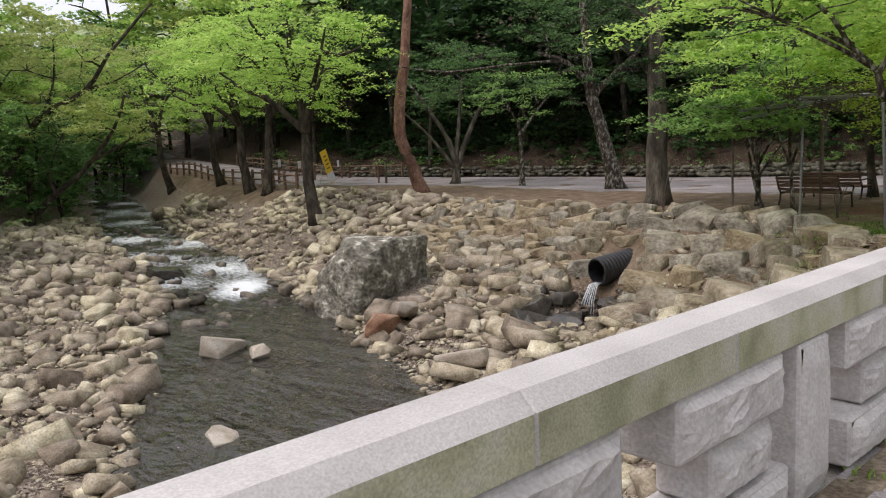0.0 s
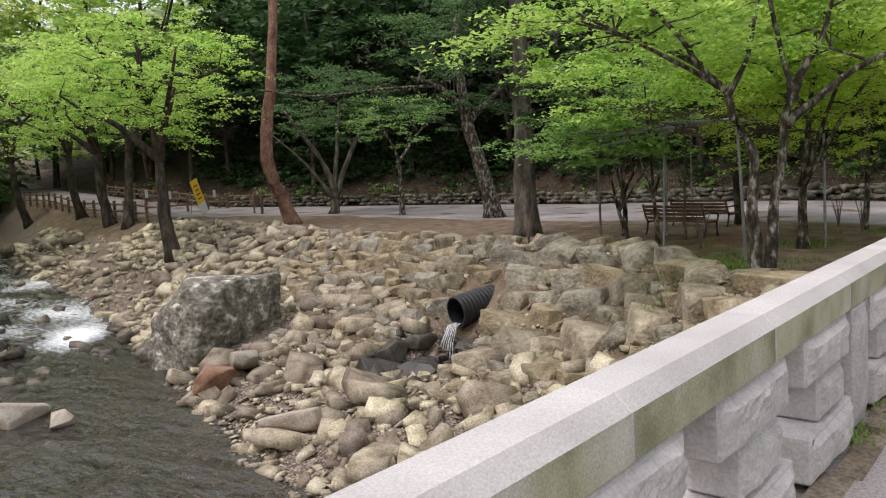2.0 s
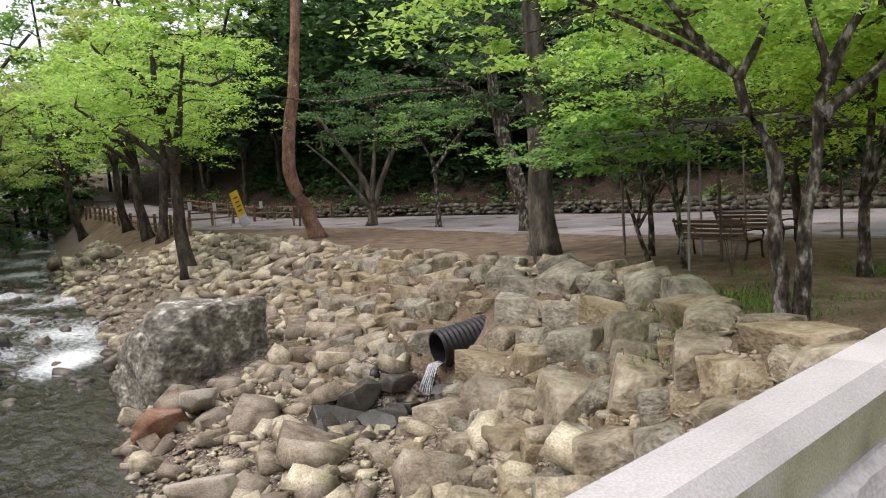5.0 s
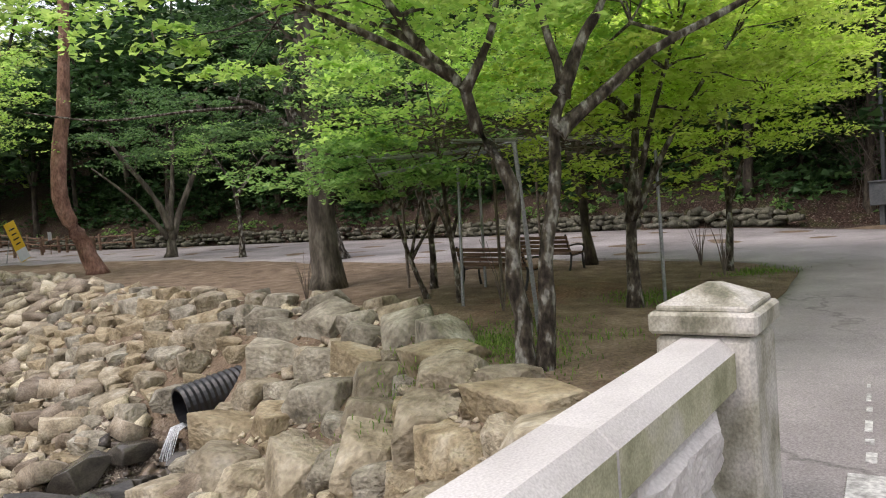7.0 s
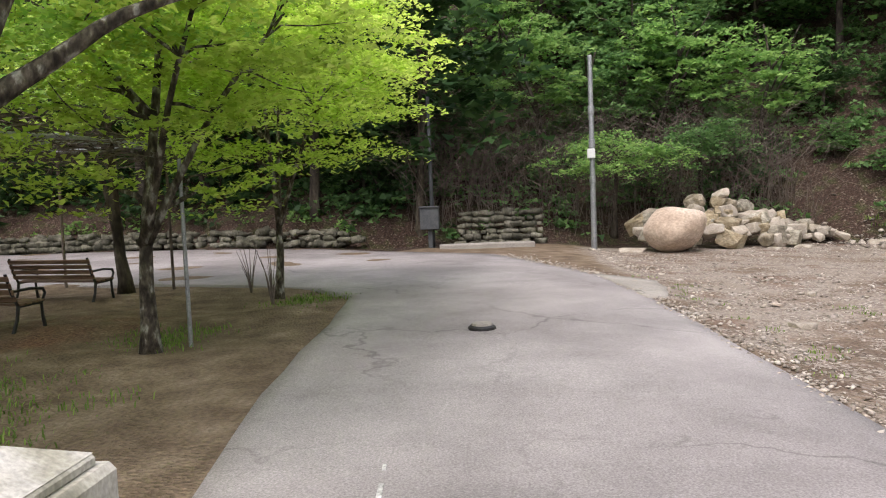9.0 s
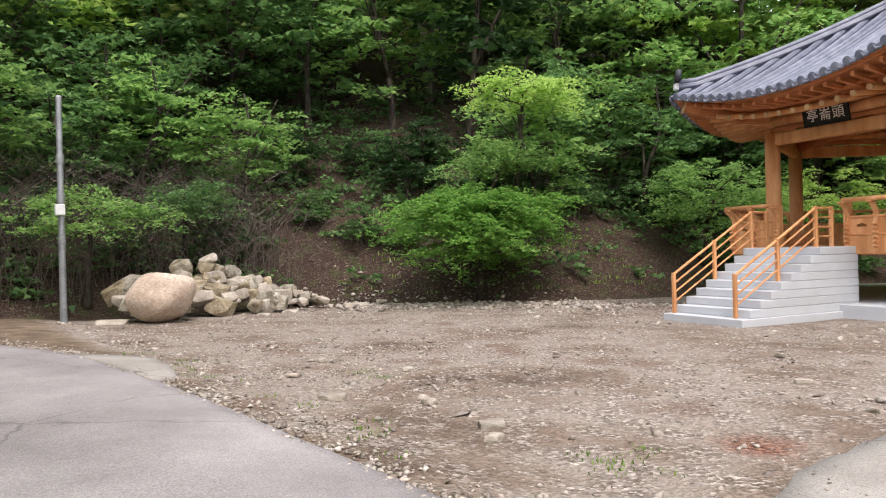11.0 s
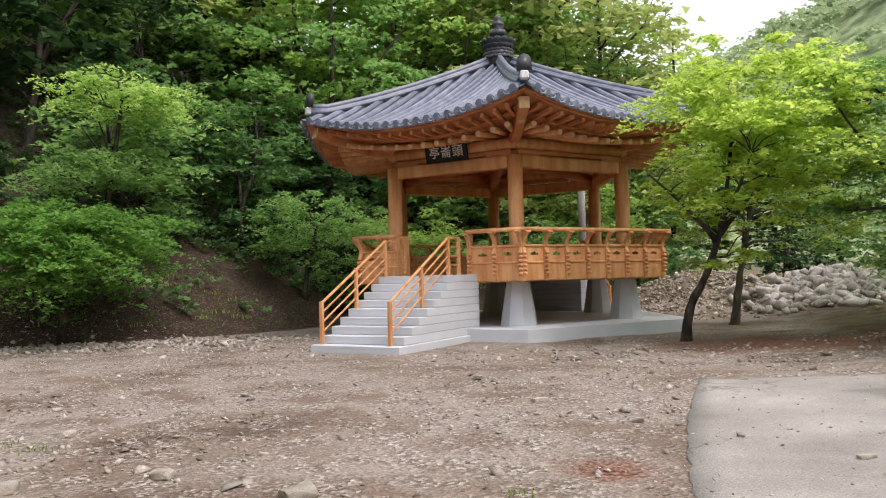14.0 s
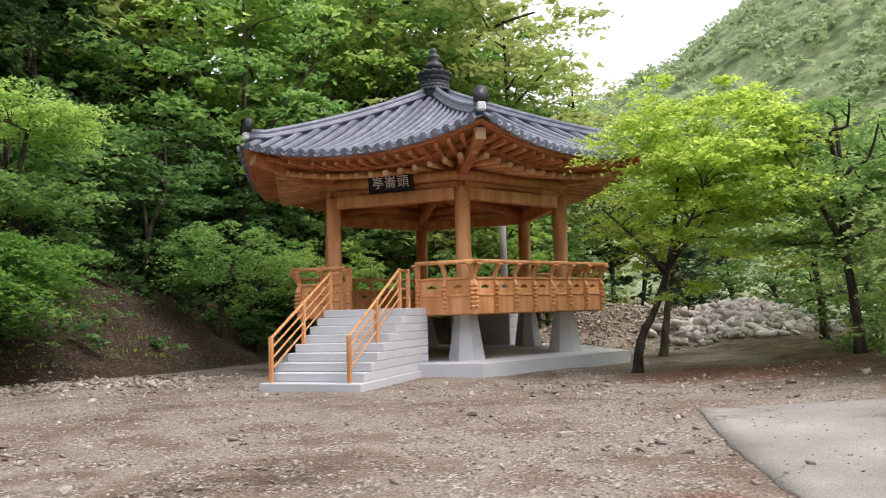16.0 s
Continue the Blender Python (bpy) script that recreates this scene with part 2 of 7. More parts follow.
M_brown = surface("dark_brown_wood", [(0.085, 0.05, 0.034), (0.17, 0.105, 0.07), (0.25, 0.165, 0.115)], 4.0, 0.7, 0.3, 30, 0.12, speck=0.2, dist=0.004, stretch=(0.4, 3, 3))
M_iron = surface("black_cast_iron", [(0.012, 0.012, 0.012), (0.03, 0.029, 0.028)], 6.0, 0.5, 0.2, 40, 0.05, spec=0.4)
M_plastic = surface("black_pipe_plastic", [(0.010, 0.010, 0.012), (0.022, 0.022, 0.026)], 6.0, 0.35, 0.1, 40, 0.0, spec=0.5)
M_steel = surface("galvanised_steel", [(0.26, 0.27, 0.28), (0.36, 0.37, 0.38)], 6.0, 0.45, 0.1, 40, 0.05, metal=0.6)
M_greybox = surface("grey_painted_steel", [(0.06, 0.065, 0.07), (0.09, 0.095, 0.10)], 6.0, 0.5, 0.1, 40, 0.05)
M_yellow = surface("yellow_banner", [(0.74, 0.46, 0.03), (0.82, 0.54, 0.05)], 4.0, 0.6, 0.05, 30, 0.0, speck=0.06)
M_white = surface("white_notice", [(0.60, 0.62, 0.60), (0.70, 0.71, 0.69)], 4.0, 0.6, 0.05, 30, 0.0, speck=0.06)
M_black = surface("black_lacquer", [(0.010, 0.009, 0.009), (0.02, 0.018, 0.017)], 6.0, 0.4, 0.05, 30, 0.0)
M_chalk = surface("white_lettering", [(0.70, 0.69, 0.66), (0.78, 0.77, 0.74)], 6.0, 0.6, 0.05, 30, 0.0, speck=0.05)
M_twig = surface("dry_twigs", [(0.10, 0.08, 0.065), (0.19, 0.155, 0.13)], 5.0, 0.9, 0.4, 30, 0.25)


# ---- mesh tools ----
BOX_F = []


def box_faces():
    """Faces of a chamfered box whose vertex 3 * corner + axis lies on the face of that axis."""
    if BOX_F:
        return BOX_F
    cs = [(x, y, z) for x in (0, 1) for y in (0, 1) for z in (0, 1)]
    ix = {c: i for i, c in enumerate(cs)}
    for a in range(3):
        p, q = (a + 1) % 3, (a + 2) % 3
        for s in (0, 1):
            ring = []
            for u, v in ((0, 0), (1, 0), (1, 1), (0, 1)):
                c = [0, 0, 0]
                c[a], c[p], c[q] = s, u, v
                ring.append(3 * ix[tuple(c)] + a)
            BOX_F.append(ring if s else ring[::-1])
        for u in (0, 1):
            for v in (0, 1):
                c0, c1 = [0, 0, 0], [0, 0, 0]
                c0[p], c0[q], c1[p], c1[q], c1[a] = u, v, u, v, 1
                r = [3 * ix[tuple(c0)] + p, 3 * ix[tuple(c1)] + p, 3 * ix[tuple(c1)] + q, 3 * ix[tuple(c0)] + q]
                BOX_F.append(r if u == v else r[::-1])
    for c, i in ix.items():
        r = [3 * i, 3 * i + 1, 3 * i + 2]
        BOX_F.append(r if sum(c) % 2 else r[::-1])
    return BOX_F


class Geo:
    """Collects vertices and faces for one mesh."""

    def __init__(self):
        self.v, self.f = [], []

    def add(self, verts, faces, m=None):
        k = len(self.v)
        self.v += [tuple(m @ Vector(p)) for p in verts] if m else [tuple(p) for p in verts]
        self.f += [tuple(i + k for i in f) for f in faces]
        return self

    def box(self, c, s, rz=0.0, bev=0.008, m=None):
        h = [abs(x) / 2 for x in s]
        b = min(bev, min(h) * 0.6)
        vs = []
        for x in (-1, 1):
            for y in (-1, 1):
                for z in (-1, 1):
                    sg = (x, y, z)
                    for a in range(3):
                        vs.append([sg[i] * (h[i] - (0 if i == a else b)) for i in range(3)])
        t = pose(*c, 0, 0, rz)
        return self.add(vs, box_faces(), (m @ t) if m else t)

    def tube(self, pts, rads, n=8, cap=True, m=None):
        pts = [Vector(p) for p in pts]
        vs, fs = [], []
        for i, p in enumerate(pts):
            d = (pts[min(i + 1, len(pts) - 1)] - pts[max(i - 1, 0)]).normalized()
            side = d.cross(Vector((0, 0, 1)) if abs(d.z) < 0.9 else Vector((0, 1, 0))).normalized()
            up = side.cross(d)
            for j in range(n):
                a = 2 * math.pi * j / n
                vs.append(p + (side * math.cos(a) + up * math.sin(a)) * rads[i])
        for i in range(len(pts) - 1):
            for j in range(n):
                a, b = i * n + j, i * n + (j + 1) % n
                fs.append((a, a + n, b + n, b))
        if cap:
            fs.append(tuple(range(n)))
            fs.append(tuple(range((len(pts) - 1) * n, len(pts) * n))[::-1])
        return self.add(vs, fs, m)

    def lathe(self, prof, n=16, m=None):
        vs, fs = [], []
        for r, z in prof:
            for j in range(n):
                a = 2 * math.pi * j / n
                vs.append((r * math.cos(a), r * math.sin(a), z))
        for i in range(len(prof) - 1):
            for j in range(n):
                a, b = i * n + j, i * n + (j + 1) % n
                fs.append((a, b, b + n, a + n))
        fs.append(tuple(range(n))[::-1])
        fs.append(tuple(range((len(prof) - 1) * n, len(prof) * n)))
        return self.add(vs, fs, m)

    def prism(self, poly, h0, h1, m=None):
        """A polygon in x and y, counter-clockwise, raised from h0 to h1."""
        n = len(poly)
        vs = [(x, y, h0) for x, y in poly] + [(x, y, h1) for x, y in poly]
        fs = [tuple(range(n))[::-1], tuple(range(n, 2 * n))] + [(i, (i + 1) % n, n + (i + 1) % n, n + i) for i in range(n)]
        return self.add(vs, fs, m)

    def mesh(self, name, smooth=False):
        me = bpy.data.meshes.new(name)
        me.from_pydata(self.v, [], self.f)
        me.update()
        if smooth:
            me.polygons.foreach_set("use_smooth", [True] * len(me.polygons))
        return me


def part(name, geo, material, parent=None, label="", smooth=False, at=None):
    """One mesh object under a thing or a part, or a thing of its own."""
    me = geo.mesh(name, smooth) if isinstance(geo, Geo) else geo
    if material and not me.materials:
        me.materials.append(material)
    ob = new(name, me)
    if at is not None:
        ob.matrix_basis = at
    if parent:
        ob.parent = parent
    if label:
        ob["label"] = label
    return ob


def thing(name, label, category, at=None, group="", kind=""):
    ob = new(name)
    ob.empty_display_size = 0.2
    if at is not None:
        ob.matrix_basis = at
    return tagged(ob, label, category, group, kind)


def quad_mesh(name, v, q, material, smooth=False):
    """A large mesh from arrays of vertices and of equal faces."""
    me = bpy.data.meshes.new(name)
    v, q = np.asarray(v, np.float32), np.asarray(q, np.int32)
    k = q.shape[1]
    me.vertices.add(len(v))
    me.vertices.foreach_set("co", v.ravel())
    me.loops.add(q.size)
    me.loops.foreach_set("vertex_index", q.ravel())
    me.polygons.add(len(q))
    me.polygons.foreach_set("loop_start", np.arange(0, q.size, k, dtype=np.int32))
    if smooth:
        me.polygons.foreach_set("use_smooth", np.ones(len(q), bool))
    me.update(calc_edges=True)
    if material:
        me.materials.append(material)
    return me

# ---- the lie of the land ----
def ss(x, a, b):
    t = np.clip((np.asarray(x, float) - a) / (b - a), 0, 1)
    return t * t * (3 - 2 * t)


Y_W = (-90, -40, -12, 0, 10, 14, 18, 23, 28, 33, 40, 50, 60, 90)
X_W = (-18, -6, 0, 3.0, 5.8, 7.4, 8.9, 11.0, 12.2, 13.2, 14.5, 17.5, 20.5, 29)
HALF = (3, 3, 3, 3.2, 2.9, 2.7, 2.5, 1.9, 1.9, 1.9, 1.8, 1.7, 1.6, 1.4)
Y_T = (-90, -40, -25, -16, -5, 1, 3, 4, 6, 8, 10, 14, 18, 25, 32, 40, 50, 60, 90)
X_T = (-8, 4, 7, 10.0, 10.2, 10.4, 11.8, 12.7, 14.9, 15.9, 16.4, 17.2, 18, 19.6, 20.0, 21.0, 22.6, 25, 34)
Y_E = (-200, -80, -50, -36, -28, -22, -18, -14, -10, -5, 0, 4.8, 13.8, 20, 28, 36, 43, 55, 70, 120)
X_E = (6, 16, 21, 25, 27.5, 28.5, 29.5, 32, 35, 36, 34.6, 34.6, 37.2, 37.8, 36.5, 34, 32.5, 31.5, 33, 48)
Y_L = (-60, 0, 20, 40, 55, 70, 120)
X_L = (-24, -9, -5, 3, 8, 13, 30)


def water_z(y):
    return np.interp(y, (-90, 18.5, 20.5, 24, 26.5, 33, 40, 50, 60, 90), (-2.9, -2.6, -2.57, -2.36, -2.15, -1.95, -1.7, -1.2, -0.7, 1.2))


def land(x, y):
    """Height of the ground at x, y (arrays)."""
    x, y = np.asarray(x, float), np.asarray(y, float)
    top = -0.14 * ss(x, 10.5, 15) * (1 - ss(y, 4, 8)) - 0.28 * ss(-y, 1.0, 4.0) * ss(x, 9, 12)
    top = top - 0.05 * ss(y, 5, 8) + 0.024 * np.clip(y - 20, 0, 30) + 0.07 * np.clip(y - 45, 0, 80) - 0.012 * np.clip(-y - 18, 0, 30)
    w, cx, hw = water_z(y), np.interp(y, Y_W, X_W), np.interp(y, Y_W, HALF)
    xe, xt = cx + hw, np.interp(y, Y_T, X_T)
    u = (x - xe) / np.maximum(xt - xe, 0.5)
    steep = np.interp(u, (0, 0.22, 0.48, 0.64, 0.82, 0.97, 1.1), (0, 0.13, 0.24, 0.45, 0.73, 0.97, 1.0))
    gentle = np.interp(u, (0, 0.3, 0.6, 0.85, 1.0), (0, 0.27, 0.6, 0.88, 1.0))
    k = ss(y, 17, 26)
    prof = steep * (1 - k) + gentle * k
    right = w + (top - w) * prof
    dl = (cx - hw) - x
    left = w + 0.10 * np.clip(dl, 0, 3) + 0.05 * np.clip(dl - 3, 0, 40)
    mid = w - 0.30 * (1 - ((x - cx) / hw) ** 2)
    z = np.where(x > xe, np.where(u < 1, right, top), np.where(dl > 0, left, mid))
    de = x - np.interp(y, Y_E, X_E)
    hill = 0.45 * ss(de, 0, 0.7) * ss(y, 2, 4) + 0.66 * np.clip(de, 0, 42) + 0.28 * np.clip(de - 42, 0, 150)
    hill = hill * (1 - 0.6 * ss(-y, 70, 140))
    dw = np.interp(y, Y_L, X_L) - x
    west = (0.85 * np.clip(dw, 0, 3) + 0.30 * np.clip(dw - 3, 0, 60)) * (0.35 + 0.65 * ss(y, -10, 10))
    z = z + np.where(de > 0, hill, 0) + np.where(dw > 0, west, 0)
    far = 0.10 * np.clip(y - 75, 0, 200)
    peak = 117 * np.exp(-(((x + 105) / 130) ** 2 + ((y + 252) / 110) ** 2)) + 30 * np.exp(-(((x - 70) / 90) ** 2 + ((y + 330) / 120) ** 2))
    mound = 1.75 * np.exp(-(((x - 14.8) / 3.4) ** 2 + ((y + 31.5) / 2.2) ** 2)) + 1.0 * np.exp(-(((x - 9.6) / 2.6) ** 2 + ((y + 30.5) / 1.7) ** 2))
    peak = peak * ss(-y, 60, 150)
    gully = 0.85 * np.exp(-(((x - 13.6) / 1.25) ** 2 + ((y - 10.2) / 0.95) ** 2))
    return z + far + peak + mound - gully


def wobble(x, y, s, k=0):
    """A cheap sum of sines that stands in for a smooth noise between -1 and 1."""
    r = 0.0
    for i, (a, b, c) in enumerate(((1.0, 0.37, 0.1), (-0.61, 0.9, 2.1), (0.33, -1.27, 4.0), (1.71, 1.13, 1.3))):
        r = r + np.sin((a * x + b * y) * s + c + 1.7 * k) / (1 + 0.4 * i)
    return r / 2.4


def ground_z(x, y):
    return float(land(x, y))


def axis(lo, fine_lo, fine_hi, hi, step):
    a = [fine_lo]
    while a[-1] < fine_hi:
        a.append(a[-1] + step)
    s = step
    while a[-1] < hi:
        s = min(s * 1.22, 25)
        a.append(a[-1] + s)
    s, b = step, [fine_lo]
    while b[-1] > lo:
        s = min(s * 1.22, 25)
        b.append(b[-1] - s)
    return np.array(b[:0:-1] + a)


GX, GY = axis(-420, -9, 38, 480, 0.34), axis(-620, -34, 50, 460, 0.38)
XX, YY = np.meshgrid(GX, GY)
ZZ = land(XX, YY)
on_road = ss(XX, 9, 10.2) * ss(YY, -3.2, -2.2) * (1 - ss(YY, 2.5, 3.5)) * (1 - ss(XX, 30, 32))
lot = ss(XX, 10.5, 12) * ss(-YY, 2, 4)
ZZ = ZZ + 0.05 * wobble(XX, YY, 2.1) * (1 - on_road) * (1 - 0.6 * lot) + 0.5 * wobble(XX, YY, 0.35, 2) * ss(XX - np.interp(YY, Y_E, X_E), 2, 8)
FAR_D = np.hypot(XX - 18, YY - 5)
ZZ = ZZ + 3.0 * wobble(XX, YY, 0.045, 5) * ss(FAR_D, 90, 160)
nx, ny = len(GX), len(GY)
idx = np.arange(nx * ny).reshape(ny, nx)
quads = np.stack([idx[:-1, :-1], idx[:-1, 1:], idx[1:, 1:], idx[1:, :-1]], -1).reshape(-1, 4)

# what covers the ground: shares of river gravel, leaf litter, grass and far wood
DE = XX - np.interp(YY, Y_E, X_E)
UU = (XX - np.interp(YY, Y_W, X_W) - np.interp(YY, Y_W, HALF)) / np.maximum(np.interp(YY, Y_T, X_T) - np.interp(YY, Y_W, X_W) - np.interp(YY, Y_W, HALF), 0.5)
gravel = 1 - ss(UU, 0.45, 0.85)
gravel = np.where(np.interp(YY, Y_L, X_L) - XX > 0, 0, gravel)
litter = np.maximum(ss(DE, -1.6, -0.4), ss(np.interp(YY, Y_L, X_L) - XX, -0.5, 1.0))
green = ss(FAR_D, 75, 120)
stony = ss(XX, 10, 13) * ss(-YY, 1.5, 3.0) * (1 - litter)

rusty = 0.72 * np.exp(-(((XX - 12.6) / 3.4) ** 2 + ((YY + 16.2) / 2.2) ** 2) ** 2) + 0.9 * np.exp(-(((XX - 14.9) / 0.55) ** 2 + ((YY + 5.6) / 0.5) ** 2)) + 0.55 * np.exp(-(((XX - 18.5) / 3.0) ** 2 + ((YY - 6.0) / 1.2) ** 2))


def ground_material():
    m = bpy.data.materials.new("earth_and_gravel")
    m.use_nodes = True
    n, l = m.node_tree.nodes, m.node_tree.links
    b = n["Principled BSDF"]
    pos = n.new("ShaderNodeNewGeometry").outputs["Position"]

    def noise_at(s, d=5):
        t = n.new("ShaderNodeTexNoise")
        t.inputs["Scale"].default_value, t.inputs["Detail"].default_value = s, d
        l.new(pos, t.inputs["Vector"])
        return t.outputs[0]

    def ramp(src, stops):
        r = n.new("ShaderNodeValToRGB")
        e = r.color_ramp.elements
        while len(e) < len(stops):
            e.new(0.5)
        for i, (p, c) in enumerate(stops):
            e[i].position, e[i].color = p, (*c, 1)
        l.new(src, r.inputs[0])
        return r.outputs[0]

    def mix(fac, a, b2):
        x = n.new("ShaderNodeMixRGB")
        l.new(fac, x.inputs[0])
        l.new(a, x.inputs[1])
        l.new(b2, x.inputs[2])
        return x.outputs[0]

    def share(name, jitter):
        at = n.new("ShaderNodeAttribute")
        at.attribute_name = name
        a = n.new("ShaderNodeMath")
        a.operation = "ADD"
        l.new(at.outputs["Fac"], a.inputs[0])
        l.new(jitter, a.inputs[1])
        r = n.new("ShaderNodeMapRange")
        r.inputs["From Min"].default_value, r.inputs["From Max"].default_value = 0.8, 1.2
        l.new(a.outputs[0], r.inputs[0])
        return r.outputs[0]

    big, mid, fine, jit = noise_at(0.45), noise_at(2.3), noise_at(22, 3), noise_at(1.1)
    vor = n.new("ShaderNodeTexVoronoi")
    vor.inputs["Scale"].default_value = 9.0
    l.new(pos, vor.inputs["Vector"])
    vor2 = n.new("ShaderNodeTexVoronoi")
    vor2.inputs["Scale"].default_value = 26.0
    l.new(pos, vor2.inputs["Vector"])
    soil = ramp(mid, [(0.32, (0.13, 0.095, 0.065)), (0.55, (0.20, 0.15, 0.105)), (0.72, (0.27, 0.215, 0.16))])
    lot_c = ramp(big, [(0.32, (0.115, 0.08, 0.058)), (0.42, (0.205, 0.152, 0.114)), (0.50, (0.285, 0.237, 0.193)), (0.57, (0.32, 0.275, 0.232)), (0.66, (0.19, 0.13, 0.097))])
    chips = ramp(vor2.outputs["Color"], [(0.28, (0.115, 0.088, 0.068)), (0.6, (0.285, 0.243, 0.205)), (0.85, (0.60, 0.55, 0.485))])
    lot_c = mix(ramp(mid, [(0.42, (0.1, 0.1, 0.1)), (0.62, (0.75, 0.75, 0.75))]), lot_c, chips)
    river = ramp(vor2.outputs["Color"], [(0.25, (0.09, 0.07, 0.055)), (0.6, (0.22, 0.18, 0.145)), (0.88, (0.42, 0.37, 0.30))])
    # leaf litter: browns deepened with the overhanging trees' shade in the colour
    leaf = ramp(fine, [(0.30, (0.022, 0.015, 0.011)), (0.52, (0.05, 0.033, 0.024)), (0.72, (0.095, 0.066, 0.05))])
    strewn = ramp(vor2.outputs["Color"], [(0.25, (0.03, 0.021, 0.016)), (0.5, (0.065, 0.038, 0.03)), (0.75, (0.115, 0.072, 0.058)), (0.92, (0.30, 0.26, 0.22))])
    leaf = mix(ramp(mid, [(0.35, (0.35, 0.35, 0.35)), (0.6, (0.85, 0.85, 0.85))]), leaf, strewn)
    leaf = mix(ramp(mid, [(0.50, (0, 0, 0)), (0.68, (0.5, 0.5, 0.5))]), leaf, ramp(fine, [(0.3, (0.03, 0.05, 0.015)), (0.7, (0.08, 0.12, 0.03))]))
    # far wood: light greens with the distance haze in the colour
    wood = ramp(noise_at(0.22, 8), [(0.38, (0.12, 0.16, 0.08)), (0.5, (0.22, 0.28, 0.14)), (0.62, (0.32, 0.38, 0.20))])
    c = mix(share("stony", jit), soil, lot_c)
    c = mix(share("rusty", jit), c, ramp(fine, [(0.3, (0.11, 0.055, 0.04)), (0.55, (0.23, 0.12, 0.083)), (0.75, (0.34, 0.21, 0.155))]))
    c = mix(share("gravel", jit), c, river)
    c = mix(share("litter", jit), c, leaf)
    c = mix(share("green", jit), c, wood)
    hs = n.new("ShaderNodeHueSaturation")
    mr = n.new("ShaderNodeMapRange")
    mr.inputs["From Min"].default_value, mr.inputs["From Max"].default_value = 0.3, 0.7
    mr.inputs["To Min"].default_value, mr.inputs["To Max"].default_value = 0.75, 1.25
    l.new(fine, mr.inputs[0])
    l.new(c, hs.inputs["Color"])
    l.new(mr.outputs[0], hs.inputs["Value"])
    l.new(hs.outputs[0], b.inputs["Base Color"])
    bp = n.new("ShaderNodeBump")
    bp.inputs["Strength"].default_value, bp.inputs["Distance"].default_value = 0.8, 0.04
    ad = n.new("ShaderNodeMath")
    ad.operation = "ADD"
    l.new(fine, ad.inputs[0])
    l.new(vor2.outputs["Distance"], ad.inputs[1])
    l.new(ad.outputs[0], bp.inputs["Height"])
    l.new(bp.outputs[0], b.inputs["Normal"])
    b.inputs["Roughness"].default_value = 0.95
    b.inputs["Specular IOR Level"].default_value = 0.15
    return m


ground_me = quad_mesh("ground", np.stack([XX, YY, ZZ], -1).reshape(-1, 3), quads, ground_material(), True)
for nm, arr in (("gravel", gravel), ("litter", litter), ("green", green), ("stony", stony), ("rusty", rusty)):
    at = ground_me.attributes.new(nm, "FLOAT", "POINT")
    at.data.foreach_set("value", np.asarray(arr, np.float32).ravel())
ground = tagged(new("ground", ground_me), "earth and gravel ground rising to wooded slopes", "ground", kind="structure")


# ---- asphalt road, concrete slab ----
def strip(name, a, b, material, lift, thick, nu=14, label="", category="", step=1.0, ragged=0.03):
    """A paved sheet between two edge lines that lies on the ground."""
    def resample(p):
        p = np.array(p, float)
        d = np.r_[0, np.cumsum(np.hypot(*np.diff(p, axis=0).T))]
        s = np.linspace(0, d[-1], n)
        return np.stack([np.interp(s, d, p[:, 0]), np.interp(s, d, p[:, 1])], -1)
    n = max(3, int(max(np.hypot(*np.diff(np.array(q, float), axis=0).T).sum() for q in (a, b)) / step))
    A, B = resample(a), resample(b)
    A[1:-1] += ragged * np.random.randn(n - 2, 2)
    B[1:-1] += ragged * np.random.randn(n - 2, 2)
    t = np.linspace(0, 1, nu)[:, None, None]
    P = A[None] * (1 - t) + B[None] * t
    z = land(P[..., 0], P[..., 1]) + lift
    v = np.concatenate([np.concatenate([P, z[..., None]], -1).reshape(-1, 3), np.concatenate([P, z[..., None] - thick], -1).reshape(-1, 3)])
    ids = np.arange(nu * n).reshape(nu, n)
    q = np.stack([ids[:-1, :-1], ids[:-1, 1:], ids[1:, 1:], ids[1:, :-1]], -1).reshape(-1, 4)
    if np.cross(B[0] - A[0], A[1] - A[0]) > 0:
        q = q[:, ::-1]
    rim = np.concatenate([ids[0, :], ids[1:, -1], ids[-1, -2::-1], ids[-2:0:-1, 0]])
    k = nu * n
    side = np.stack([rim, np.roll(rim, -1), np.roll(rim, -1) + k, rim + k], -1)
    me = quad_mesh(name, v, np.concatenate([q, side]), material)
    return tagged(new(name, me), label, category, kind="structure")


NEAR = [(10.3, 1.1), (12, 1.9), (14.5, 2.25), (17, 2.5), (20, 2.65), (21.8, 2.9), (23.2, 3.9), (23.7, 5.4), (23.9, 8), (24.1, 12), (24.8, 16), (25.8, 20.3), (26.4, 27), (25.4, 31), (23.4, 36), (23.0, 42), (24.5, 52), (26, 62), (28, 80)]
FARE = [(10.3, -5.2), (12.4, -2.9), (14.2, -2.25), (18.7, -2.15), (21.6, -2.0), (24.2, -1.7), (26.2, -0.9), (30.2, 0.4), (33.4, 4.8), (35.8, 11), (36.4, 16), (36.4, 20), (35.4, 28), (33, 36), (31.4, 43), (30.4, 52), (31, 62), (32.5, 80)]
road = strip("road", NEAR, FARE, M_asphalt, 0.03, 0.25, 22, "worn grey asphalt road curving past the dirt lot", "road")
